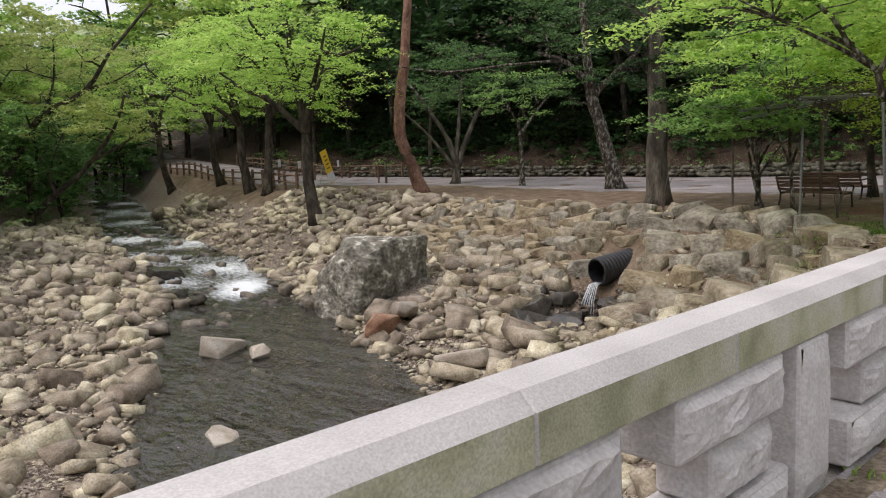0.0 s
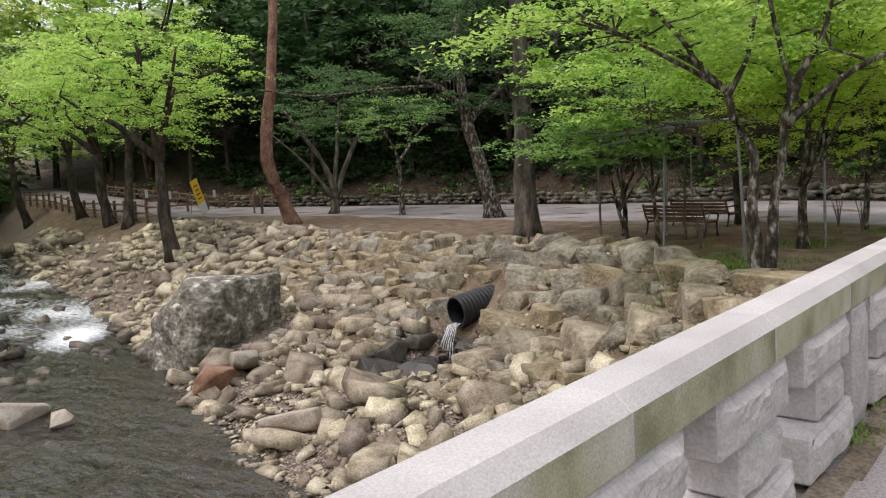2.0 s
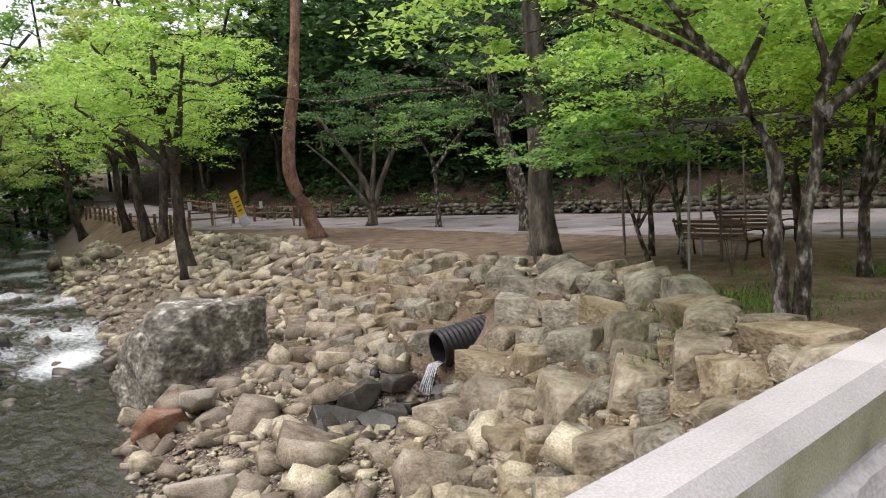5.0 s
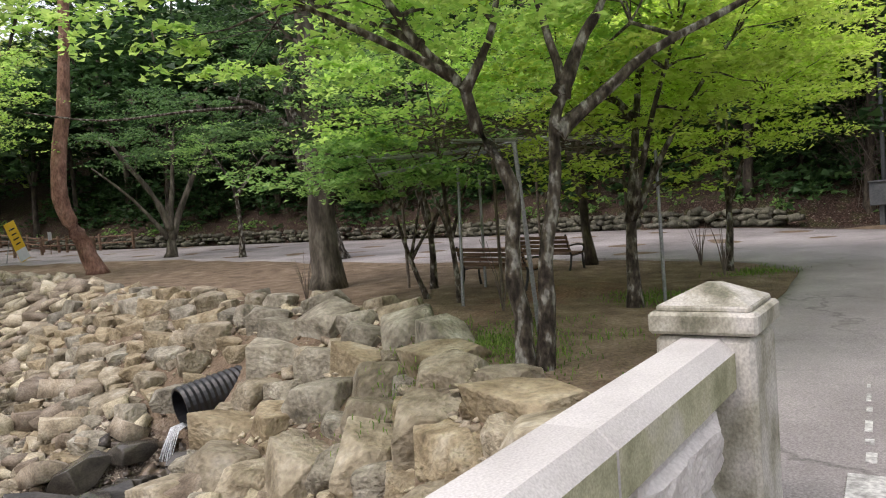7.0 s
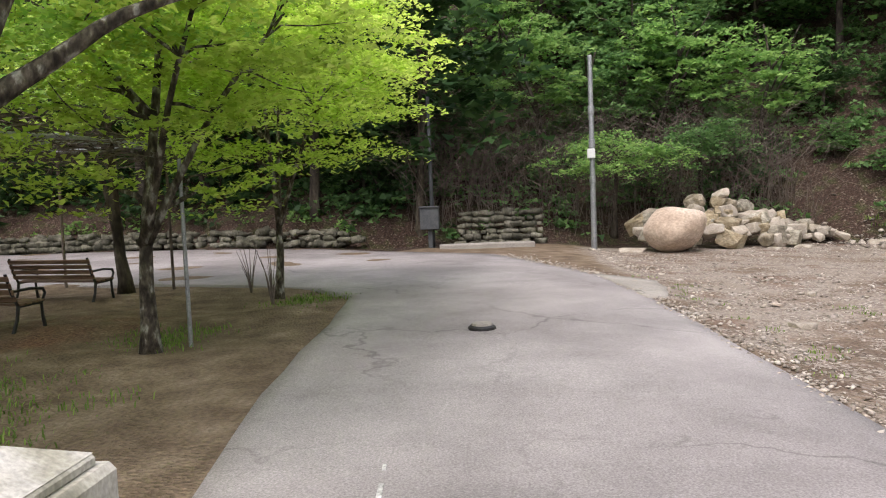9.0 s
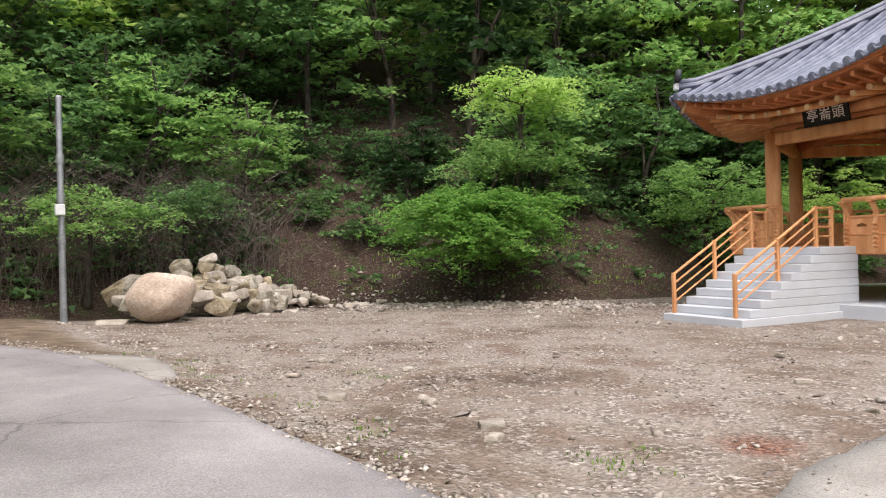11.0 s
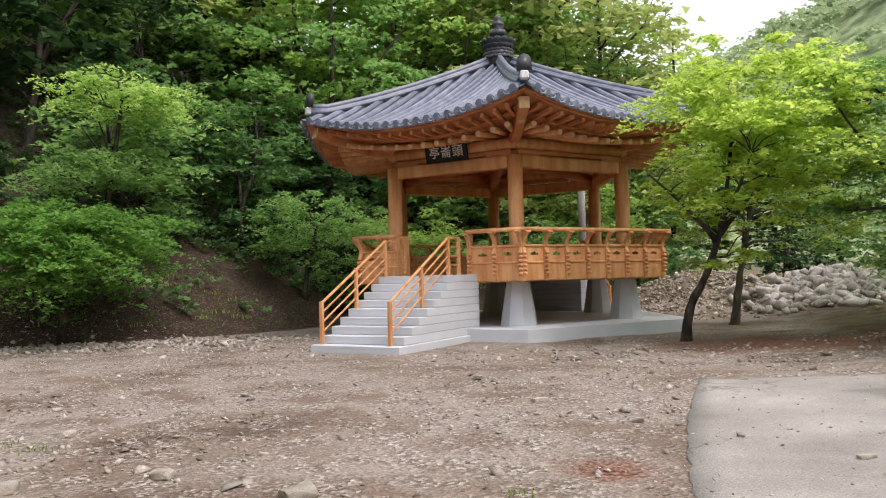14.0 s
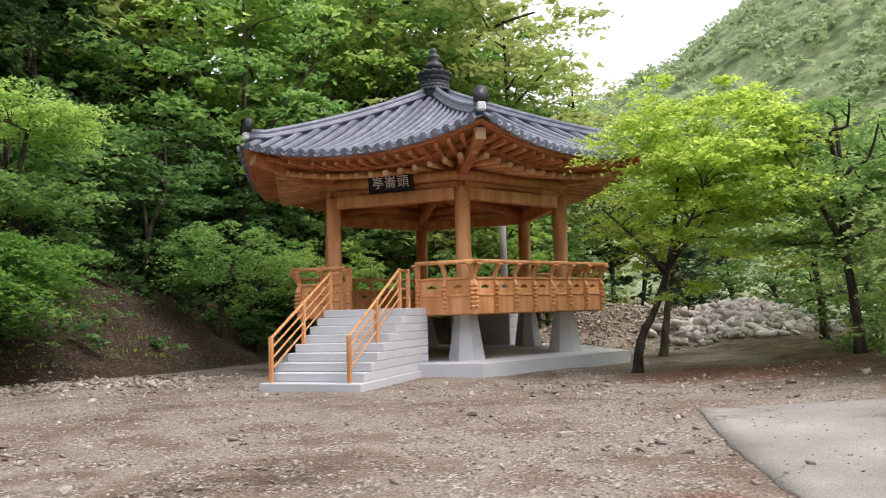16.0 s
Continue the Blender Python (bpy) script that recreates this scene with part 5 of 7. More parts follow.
# ---- stairs with timber handrails ----
def stairs(i, label):
    st = thing("staircase", label, "stairs", PAV @ face(i))
    n = 9
    rise = (1.24 + 0.44) / n
    for k in range(n):
        front = 8.06 - 0.325 * k
        g = Geo()
        g.box(((4.15 + front) / 2, 0.08, -0.44 + rise * (k + 0.5)), (front - 4.15, 2.2 if k else 2.36, rise - 0.006), bev=0.012)
        part("step", g, M_new_concrete, st)
    for s in (-0.92, 0.92):
        hr = thing("handrail", "orange-brown timber handrail with four sloping bars", "handrail", PAV @ face(i) @ pose(0, s, 0), "handrails of the stairs")
        pr = ((7.88, -0.42 + rise), (6.55, -0.42 + 5 * rise), (5.26, 1.24), (4.72, 1.24))
        for x, z in pr:
            g = Geo()
            g.box((x, 0, z + 0.46), (0.085, 0.085, 0.96), bev=0.012)
            part("post", g, M_wood, hr)
        for h in (0.90, 0.68, 0.46, 0.24):
            g = Geo()
            w = 0.032 if h == 0.90 else 0.022
            g.tube([(pr[0][0], 0, pr[0][1] + h), (pr[2][0], 0, pr[2][1] + h), (pr[3][0], 0, pr[3][1] + h)], [w] * 3, 8)
            part("bar", g, M_wood, hr)


stairs(0, "pale concrete stairs with nine steps up to the pavilion")
stairs(3, "pale concrete stairs at the pavilion's rear")

# ---- trees ----
def leaf_cloud(pads, per, size, seed, droop=0.25, thick=0.10, flat=0.45, slim=0.6, tri=False, sprays=7):
    """Leaves of all pads: each pad a thin, drooping layer of some sprays of small leaves that reach outward."""
    r = np.random.RandomState(seed)
    pad = np.array([p[:4] for p in pads], float)
    mid = pad[:, :2].mean(0)
    out = np.arctan2(pad[:, 1] - mid[1], pad[:, 0] - mid[0])
    n = len(pad) * per
    P, R = np.repeat(pad[:, :3], per, 0), np.repeat(pad[:, 3], per)
    k = len(pad)
    sa, sd = r.uniform(0, 2 * np.pi, (k, sprays)), np.sqrt(r.uniform(0.02, 1, (k, sprays)))
    sz = r.normal(0, thick, (k, sprays))
    ex = 1 + 0.45 * np.cos(sa - out[:, None])
    S = np.stack([np.cos(sa) * sd * ex, np.sin(sa) * sd * ex, sz - droop * sd ** 2 * ex], -1)
    pick = r.randint(0, sprays, n)
    own = np.repeat(np.arange(k), per)
    C0 = S[own, pick]
    along = sa[own, pick] * 0.5 + np.repeat(out, per) * 0.5
    u, w = r.normal(0, 0.34, n), r.normal(0, 0.17, n)
    C = P + R[:, None] * (C0 + np.stack([np.cos(along) * u - np.sin(along) * w, np.sin(along) * u + np.cos(along) * w, r.normal(0, 0.05, n) - 0.35 * droop * np.abs(u) * 2], -1))
    nrm = np.stack([r.normal(0, flat, n), r.normal(0, flat, n), np.ones(n)], -1)
    nrm /= np.linalg.norm(nrm, axis=1)[:, None]
    yaw = r.uniform(0, 2 * np.pi, n)
    t = np.stack([np.cos(yaw), np.sin(yaw), np.zeros(n)], -1)
    t -= nrm * (t * nrm).sum(1)[:, None]
    t /= np.linalg.norm(t, axis=1)[:, None]
    b = np.cross(nrm, t)
    L = size * r.uniform(0.6, 1.3, n)[:, None]
    if tri:
        v = np.stack([C - t * L * 0.45 + b * L * slim * 0.55, C + t * L * 0.6 - nrm * L * 0.1, C - t * L * 0.45 - b * L * slim * 0.55], 1).reshape(-1, 3)
        return v, np.arange(3 * n).reshape(-1, 3)
    v = np.stack([C - t * L * 0.5, C + b * L * slim * 0.5 - nrm * L * 0.08, C + t * L * 0.5, C - b * L * slim * 0.5 - nrm * L * 0.08], 1).reshape(-1, 3)
    return v, np.arange(4 * n).reshape(-1, 4)


def grow(stems, pads, seed, twig=0.035, sides=7, limb=5, every=1):
    """Wood: the given stems, and a limb from the nearest wood below to every pad."""
    r = random.Random(seed)
    g = Geo()
    nodes = []
    for pts, r0, r1 in stems:
        fine, rad = [], []
        m = len(pts) - 1
        for k in range(3 * m + 1):
            f = k / 3
            i = min(int(f), m - 1)
            t = f - i
            p0, p1, p2, p3 = (Vector(pts[max(0, min(m, j))]) for j in (i - 1, i, i + 1, i + 2))
            q = 0.5 * (2 * p1 + (p2 - p0) * t + (2 * p0 - 5 * p1 + 4 * p2 - p3) * t * t + (3 * p1 - p0 - 3 * p2 + p3) * t ** 3)
            fine.append(q + Vector((r.uniform(-1, 1), r.uniform(-1, 1), 0)) * r0 * 0.12)
            w = r0 + (r1 - r0) * (f / m) ** 0.9
            rad.append(w * (1.45 if k == 0 else 1.12 if k == 1 else 1.0) * r.uniform(0.94, 1.06))
        g.tube(fine, rad, sides + 2)
        for q, w in list(zip(fine, rad))[len(fine) // 4:]:
            nodes.append((q, w))
    base = Vector(stems[0][0][0])
    for p in sorted(pads, key=lambda q: (Vector(q[:3]) - base).length)[::every]:
        c = Vector(p[:3]) - Vector((0, 0, 0.06 * p[3]))
        best = min(nodes, key=lambda q: (q[0] - c).length + (1.5 * max(0, q[0].z - c.z)) + (0.6 if q[1] < 0.02 else 0))
        q, w = best
        d = c - q
        if d.length < 0.15:
            continue
        w0 = min(w * 0.72, twig + 0.018 * d.length)
        side = Vector((r.uniform(-1, 1), r.uniform(-1, 1), r.uniform(-0.2, 0.5))) * d.length * 0.13
        line = [q, q + d * 0.33 + side + Vector((0, 0, 0.05 * d.length)), q + d * 0.68 + side * 0.7, c]
        rad = [w0, w0 * 0.75, w0 * 0.5, w0 * 0.22]
        g.tube(line, rad, limb, False)
        for a, b in zip(line[1:], rad[1:]):
            nodes.append((a, b))
    return g


def blob_pads(c, rad, n, seed, pr=0.8, hollow=0.35):
    """Pads spread through an ellipsoid, more of them near its skin."""
    r = random.Random(seed)
    out = []
    while len(out) < n:
        p = Vector((r.uniform(-1, 1), r.uniform(-1, 1), r.uniform(-1, 1)))
        k = p.length
        if k > 1 or k < hollow * r.random() or (p.z < -0.35 and r.random() < 0.4):
            continue
        k = 1 + 0.18 * noise.noise(p * 2.2 + Vector((seed, 0, 0)))
        out.append((c[0] + p.x * rad[0] * k, c[1] + p.y * rad[1] * k, c[2] + p.z * rad[2] * k, pr * r.uniform(0.65, 1.25)))
    return out


def tree(label, at, stems, pads, leaf_m, bark_m, per, size, seed, group="", twig=0.035, category="tree", sides=7, limb=5, every=1, **kw):
    """Stems and pads are given about the tree's own foot."""
    t = thing("tree" if category == "tree" else category, label, category, at, group)
    part("trunk", grow(stems, pads, seed, twig, sides, limb, every), bark_m, t, smooth=True)
    if pads and per:
        v, q = leaf_cloud(pads, per, size, seed, **kw)
        part("crown", quad_mesh("crown", v, q, leaf_m), None, t)
    return t


def about(p, pts):
    return [tuple(np.subtract(q, p)) for q in pts]


# near maple with two mottled stems beside the railing
p = (13.6, 3.85, ground_z(13.6, 3.85) - 0.1)
stems = [
    (about(p, [(13.50, 3.90, -0.3), (13.50, 3.91, 0.41), (13.48, 3.95, 0.95), (13.50, 3.92, 1.65), (13.33, 4.14, 2.2), (13.24, 4.25, 2.64), (13.04, 4.54, 3.01), (12.85, 4.75, 3.44), (12.3, 5.4, 4.3)]), 0.10, 0.028),
    (about(p, [(13.60, 3.79, -0.3), (13.64, 3.72, 0.40), (13.65, 3.70, 0.90), (13.72, 3.60, 1.54), (13.76, 3.55, 2.2), (13.82, 3.48, 2.55), (13.72, 3.62, 3.25), (13.6, 3.8, 4.6)]), 0.095, 0.028),
    (about(p, [(13.79, 3.50, 2.45), (13.95, 3.28, 3.0), (14.08, 3.11, 3.35), (14.4, 2.9, 4.5)]), 0.075, 0.02),
    (about(p, [(13.76, 3.55, 2.1), (14.06, 3.18, 2.45), (14.36, 2.80, 2.8), (14.9, 2.1, 3.2), (15.8, 1.3, 3.8)]), 0.075, 0.02),
    (about(p, [(13.27, 4.22, 2.55), (13.42, 4.0, 3.0), (13.5, 3.9, 3.5), (13.8, 3.8, 4.6)]), 0.05, 0.015),
    (about(p, [(13.2, 4.3, 2.7), (12.8, 4.6, 2.95), (12.0, 5.0, 3.3), (11.2, 5.5, 3.7)]), 0.05, 0.015),
    (about(p, [(13.05, 4.52, 3.0), (13.1, 5.2, 3.4), (13.3, 6.2, 3.8)]), 0.045, 0.015)]
pads = blob_pads((0.6, 0.5, 4.9), (4.0, 3.3, 1.5), 70, 3, 0.75) + blob_pads((-0.9, 1.8, 3.9), (2.2, 2.2, 0.9), 20, 4, 0.65) + blob_pads((2.6, 0.2, 4.3), (2.0, 1.8, 1.2), 30, 5, 0.7)
tree("large maple with mottled twin stems and bright spring leaves", pose(*p), stems, pads, M_leaf_bright, M_bark, 250, 0.085, 11, droop=0.35, tri=True, slim=0.8)

# smaller maples by the benches
def young(x, y, h, r0, crown, n, seed, label, leaf_m=M_leaf_bright, lean=(0.2, 0.1), bark_m=M_bark, per=150, size=0.10, pr=0.65):
    z = ground_z(x, y) - 0.08
    rr = random.Random(seed)
    top = (lean[0] * h, lean[1] * h, h * 0.85)
    mid = [(0, 0, 0), (top[0] * 0.2 + rr.uniform(-0.1, 0.1), top[1] * 0.2 + rr.uniform(-0.1, 0.1), h * 0.25), (top[0] * 0.55, top[1] * 0.5, h * 0.52), top]
    st = [(mid, r0, r0 * 0.3)]
    for k in range(3):
        a = rr.uniform(0, 6.28)
        s = Vector(mid[1 + k % 2])
        e = Vector((crown[0] * 0.6 * math.cos(a), crown[0] * 0.6 * math.sin(a), h * rr.uniform(0.6, 0.9)))
        st.append(([tuple(s), tuple(s.lerp(e, 0.5) + Vector((0, 0, 0.2))), tuple(e)], r0 * 0.55, r0 * 0.15))
    pads_ = blob_pads((top[0], top[1], crown[2]), (crown[0], crown[0], crown[1]), n, seed, pr)
    return tree(label, pose(x, y, z), st, pads_, leaf_m, bark_m, int(per * 1.4), size * 0.85, seed, droop=0.35, tri=True, slim=0.8)


young(17.5, 4.3, 5.2, 0.10, (2.8, 2.0, 3.95), 105, 21, "young maple with glowing lime-green leaves", leaf_m=M_leaf_lime, lean=(0.12, -0.02))
young(21.9, 4.1, 5.4, 0.075, (2.8, 2.0, 4.15), 175, 22, "slim maple tied to a steel stake", leaf_m=M_leaf_lime, lean=(0.02, 0.02))
young(22.9, 7.3, 5.0, 0.13, (2.4, 1.5, 4.6), 46, 24, "dark-stemmed maple behind the wooden bench", lean=(-0.05, 0.02), bark_m=M_bark_dark)
young(17.5, 7.9, 3.1, 0.05, (1.5, 0.6, 2.3), 26, 25, "low maple with a spreading leafy shelf", leaf_m=M_leaf_mid, lean=(-0.35, 0.1), pr=0.5)
young(18.6, 8.6, 4.6, 0.07, (2.0, 1.3, 3.7), 40, 26, "thin maple among the benches", leaf_m=M_leaf_mid, lean=(0.05, 0.1))
young(17.4, 7.2, 4.4, 0.05, (1.6, 1.1, 3.6), 26, 27, "thin maple with a forked stem", lean=(-0.12, 0.0))

# red pine with a kinked trunk
x, y = 21.6, 25.2
z = ground_z(x, y) - 0.1
stems = [([(0.15, 0, 0), (-0.2, 0.1, 1.2), (-0.75, 0.2, 2.4), (-0.7, 0.2, 4.0), (-0.35, 0.1, 6.5), (-0.1, 0, 9.0), (0.2, 0, 12)], 0.33, 0.16)]
pads = blob_pads((0, 0, 11.5), (3.2, 3.2, 1.8), 30, 31, 0.9)
tree("red pine with a kinked reddish trunk", pose(x, y, z), stems, pads, M_leaf_dark, M_bark_pine, 120, 0.2, 31, slim=0.2)

# thick grey trunk and its dark boughs
x, y = 19.1, 11.75
stems = [([(0, 0, -0.1), (0, 0, 1.5), (0.03, 0.02, 3.5), (0.0, 0.05, 6.0), (0.1, 0, 9.5)], 0.33, 0.18)]
pads = blob_pads((0.2, 0.2, 6.3), (2.6, 2.6, 2.2), 44, 32, 0.75) + blob_pads((-0.2, 0, 3.6), (1.5, 1.5, 0.9), 10, 33, 0.5)
tree("thick grey-barked tree with dark layered boughs", pose(x, y, ground_z(x, y)), stems, pads, M_leaf_dark, M_bark_grey, 130, 0.12, 32)

# leaning mottled tree with broken limbs
x, y = 25.9, 18.3
stems = [([(0.35, -0.2, -0.1), (0.1, 0, 1.6), (-0.35, 0.3, 3.4), (-0.6, 0.4, 5.2), (-0.7, 0.5, 8.0)], 0.36, 0.14), ([(-0.5, 0.3, 4.2), (-1.3, 0.9, 5.2), (-2.2, 1.6, 5.6)], 0.16, 0.06), ([(-0.4, 0.3, 3.9), (0.6, -0.4, 5.0), (1.2, -0.8, 5.6)], 0.13, 0.05), ([(-1.4, 1.0, 5.3), (-3.2, 2.4, 5.2), (-5.2, 3.9, 5.0), (-7.0, 5.0, 5.3)], 0.06, 0.02)]
pads = blob_pads((-0.6, 0.4, 7.2), (3.2, 3.2, 1.6), 46, 34, 0.8) + blob_pads((-1.5, 1.0, 4.4), (2.4, 1.6, 0.8), 12, 35, 0.5)
tree("leaning mottled tree with broken upper limbs", pose(x, y, ground_z(x, y)), stems, pads, M_leaf_shade, M_bark, 110, 0.14, 34)

# many-stemmed tree and thin tree in front of the road
x, y = 27.4, 29.0
stems = [([(0, 0, -0.1), (0.1, 0, 1.2), (-0.5, 0.4, 3.0), (-1.6, 1.2, 5.0)], 0.24, 0.07), ([(0.1, 0, 0.8), (0.7, -0.4, 2.6), (1.6, -1.0, 4.6), (2.6, -1.6, 6)], 0.17, 0.05), ([(0.1, 0, 1.2), (0.3, -0.1, 3.0), (0.6, -0.2, 5.5)], 0.15, 0.05), ([(0, 0.05, 0.9), (-1.0, 0.8, 2.6), (-2.2, 1.8, 4.1)], 0.11, 0.03)]
pads = blob_pads((0.1, 0, 5.6), (3.6, 3.4, 2.0), 70, 36, 0.85)
tree("maple with several grey stems by the road", pose(x, y, ground_z(x, y)), stems, pads, M_leaf_shade, M_bark_grey, 110, 0.15, 36)
x, y = 27.3, 24.2
stems = [([(0, 0, -0.1), (0.05, 0, 1.5), (-0.1, 0.1, 3.0), (-0.8, 0.7, 4.6)], 0.13, 0.03), ([(-0.05, 0.05, 2.4), (0.8, -0.6, 3.8), (1.7, -1.2, 4.8)], 0.08, 0.02)]
pads = blob_pads((-0.1, 0, 4.6), (2.2, 2.2, 1.5), 32, 37, 0.6)
tree("thin speckled tree by the road", pose(x, y, ground_z(x, y)), stems, pads, M_leaf_mid, M_bark, 90, 0.13, 37)

# maples along the stream bank
def bank_maple(x, y, lean, h, r0, seed, crown_r, label, n=70, leaf_m=M_leaf_bright, per=100, size=0.14, base=3.2):
    z = ground_z(x, y) - 0.15
    rr = random.Random(seed)
    L = Vector((lean[0], lean[1], 0))
    st = [([(0, 0, 0), tuple(L * 0.25 + Vector((0, 0, h * 0.2))), tuple(L * 0.35 + Vector((0.1, 0, h * 0.42))), tuple(L * 0.6 + Vector((0, 0, h * 0.65))), tuple(L * 0.8 + Vector((0, 0, h * 0.9)))], r0, r0 * 0.25)]
    for k in range(5):
        a = rr.uniform(0, 6.28)
        s = Vector(st[0][0][2 + k % 2])
        e = L * 0.6 + Vector((crown_r * 0.75 * math.cos(a), crown_r * 0.75 * math.sin(a), h * rr.uniform(0.6, 0.95)))
        st.append(([tuple(s), tuple(s.lerp(e, 0.35) + Vector((rr.uniform(-0.3, 0.3), rr.uniform(-0.3, 0.3), 0.5))), tuple(s.lerp(e, 0.7)), tuple(e)], r0 * 0.5, r0 * 0.12))
    pads_ = blob_pads((L.x * 0.6, L.y * 0.6, (base + h * 1.05) / 2), (crown_r, crown_r, (h * 1.05 - base) / 2), n, seed, 0.85)
    return tree(label, pose(x, y, z), st, pads_, leaf_m, M_bark_dark, int(per * 1.7), size * 0.82, seed, droop=0.35, tri=True, slim=0.8)


bank_maple(17.0, 26.5, (-0.7, 0.6), 9.5, 0.30, 41, 4.0, "maple leaning over the stream with yellow-green leaves", 95, base=4.4)
bank_maple(20.3, 38.2, (-1.2, 0.5), 9.0, 0.30, 42, 3.8, "dark-stemmed maple on the bank by the fence", 75, base=4.2)
bank_maple(19.9, 35.6, (0.9, 0.4), 9.0, 0.26, 43, 3.6, "dark-stemmed maple leaning towards the road", 70, base=4.4)
bank_maple(21.7, 44.5, (-1.6, 0.2), 9.5, 0.28, 44, 4.0, "maple arching over the upper stream", 75, base=3.6)
bank_maple(21.6, 52.0, (-2.5, -0.5), 10, 0.28, 45, 4.5, "maple arching over the upper stream", 75, base=3.2)
p = (10.4, 44.5, ground_z(10.4, 44.5) - 0.1)
stems = [(about(p, [(10.4, 44.5, p[2]), (11.0, 44.0, -0.2), (11.8, 43.3, 0.68), (12.9, 42.3, 1.8), (14.2, 41.2, 3.8), (14.8, 40.8, 5.6)]), 0.25, 0.06), (about(p, [(11.7, 43.4, 0.55), (11.5, 43.6, 1.3), (11.6, 43.5, 2.05), (12.3, 43.0, 4.0)]), 0.12, 0.04), (about(p, [(13.2, 42.0, 2.2), (15.0, 41.2, 3.3), (16.6, 40.4, 4.6)]), 0.08, 0.02)]
pads = blob_pads((2.6, -2.2, 5.6), (3.6, 3.0, 1.6), 44, 46, 0.8)
tree("bare-limbed maple leaning across the stream", pose(*p), stems, pads, M_leaf_pale, M_bark_dark, 150, 0.12, 46, droop=0.35, tri=True, slim=0.8)
p = (8.9, 46.0, ground_z(8.9, 46.0) - 0.1)
stems = [(about(p, [(8.9, 46.0, p[2]), (9.6, 45.3, 1.0), (10.3, 44.7, 2.57), (11.35, 43.7, 4.6), (13.2, 42.0, 5.9), (14.3, 41.0, 7.76), (16.1, 39.4, 10.2)]), 0.27, 0.06), (about(p, [(10.9, 44.1, 3.8), (11.6, 43.6, 5.0), (12.1, 43.2, 6.6), (12.2, 43.0, 8.6)]), 0.11, 0.03), (about(p, [(13.3, 41.9, 6.0), (14.6, 41.4, 6.4), (16.2, 40.8, 7.4)]), 0.09, 0.02)]
pads = blob_pads((4.2, -3.6, 8.6), (4.0, 3.4, 2.0), 60, 47, 0.8)
tree("maple arching over the stream with thin pale leaves", pose(*p), stems, pads, M_leaf_pale, M_bark_dark, 130, 0.12, 47, droop=0.35, tri=True, slim=0.8)
bank_maple(6.5, 44.0, (1.0, 0.0), 9.0, 0.25, 48, 4.2, "leafy tree on the far bank", 90, leaf_m=M_leaf_mid, base=1.5)
bank_maple(4.0, 33.0, (1.5, 0.5), 6.5, 0.18, 49, 2.6, "dense green tree on the far bank", 80, leaf_m=M_leaf_mid, base=0.3)
bank_maple(11.0, 56.0, (1.0, -1.0), 10, 0.25, 50, 4.6, "leafy tree above the far bank", 90, leaf_m=M_leaf_bright, base=1.5)
bank_maple(17.0, 62.0, (0.0, -1.0), 11, 0.25, 51, 5.0, "leafy tree above the upper stream", 95, leaf_m=M_leaf_mid, base=1.2)

# trees of the dirt lot
p = (14.76, -17.45, ground_z(14.76, -17.45) - 0.05)
stems = [(about(p, [(14.76, -17.45, -0.55), (14.65, -17.4, 0.3), (14.25, -17.4, 1.1), (13.95, -17.4, 2.0), (13.75, -17.4, 3.0), (13.6, -17.3, 4.4)]), 0.125, 0.03),
         (about(p, [(14.0, -17.4, 1.85), (14.7, -17.1, 2.7), (15.4, -16.9, 3.4)]), 0.06, 0.015), (about(p, [(13.95, -17.4, 2.0), (13.2, -17.6, 2.9), (12.3, -17.9, 3.9)]), 0.065, 0.015), (about(p, [(13.9, -17.4, 2.2), (13.5, -16.6, 3.0), (13.2, -15.8, 3.8)]), 0.055, 0.015)]
pads = blob_pads((-1.75, 0.1, 4.7), (2.35, 2.3, 2.5), 170, 61, 0.55, 0.2)
tree("bushy young maple with bright leaves beside the pavilion", pose(*p), stems, pads, M_leaf_lime, M_bark_dark, 230, 0.10, 61, droop=0.5, tri=True, slim=0.8)
p = (13.6, -23.6, ground_z(13.6, -23.6) - 0.05)
stems = [(about(p, [(13.6, -23.6, -0.7), (13.45, -23.6, 0.4), (13.3, -23.6, 1.4), (13.0, -23.5, 2.8), (12.7, -23.5, 4.2)]), 0.15, 0.03)]
pads = blob_pads((-0.8, 0.2, 4.4), (2.8, 2.6, 2.0), 70, 62, 0.7)
tree("slim maple behind the bushy one", pose(*p), stems, pads, M_leaf_bright, M_bark_grey, 130, 0.12, 62)
for x, y, h, cr, lm, sd in ((10.0, -17.2, 6.0, 2.3, M_leaf_mid, 63), (7.6, -19.5, 6.5, 3.0, M_leaf_grey, 64), (8.6, -24.5, 7.0, 3.0, M_leaf_mid, 65), (6.0, -28.0, 8.0, 3.5, M_leaf_bright, 66), (8.4, -14.6, 5.0, 1.9, M_leaf_grey, 67), (5.0, -17.0, 7.0, 3.0, M_leaf_mid, 68), (4.5, -23.0, 8.0, 3.2, M_leaf_grey, 69)):
    bank_maple(x, y, (0.3, 0.2), h, 0.13, sd, cr, "leafy tree beyond the lot's edge", 62, lm, 120, 0.13, base=0.9 if sd != 63 else 2.2)

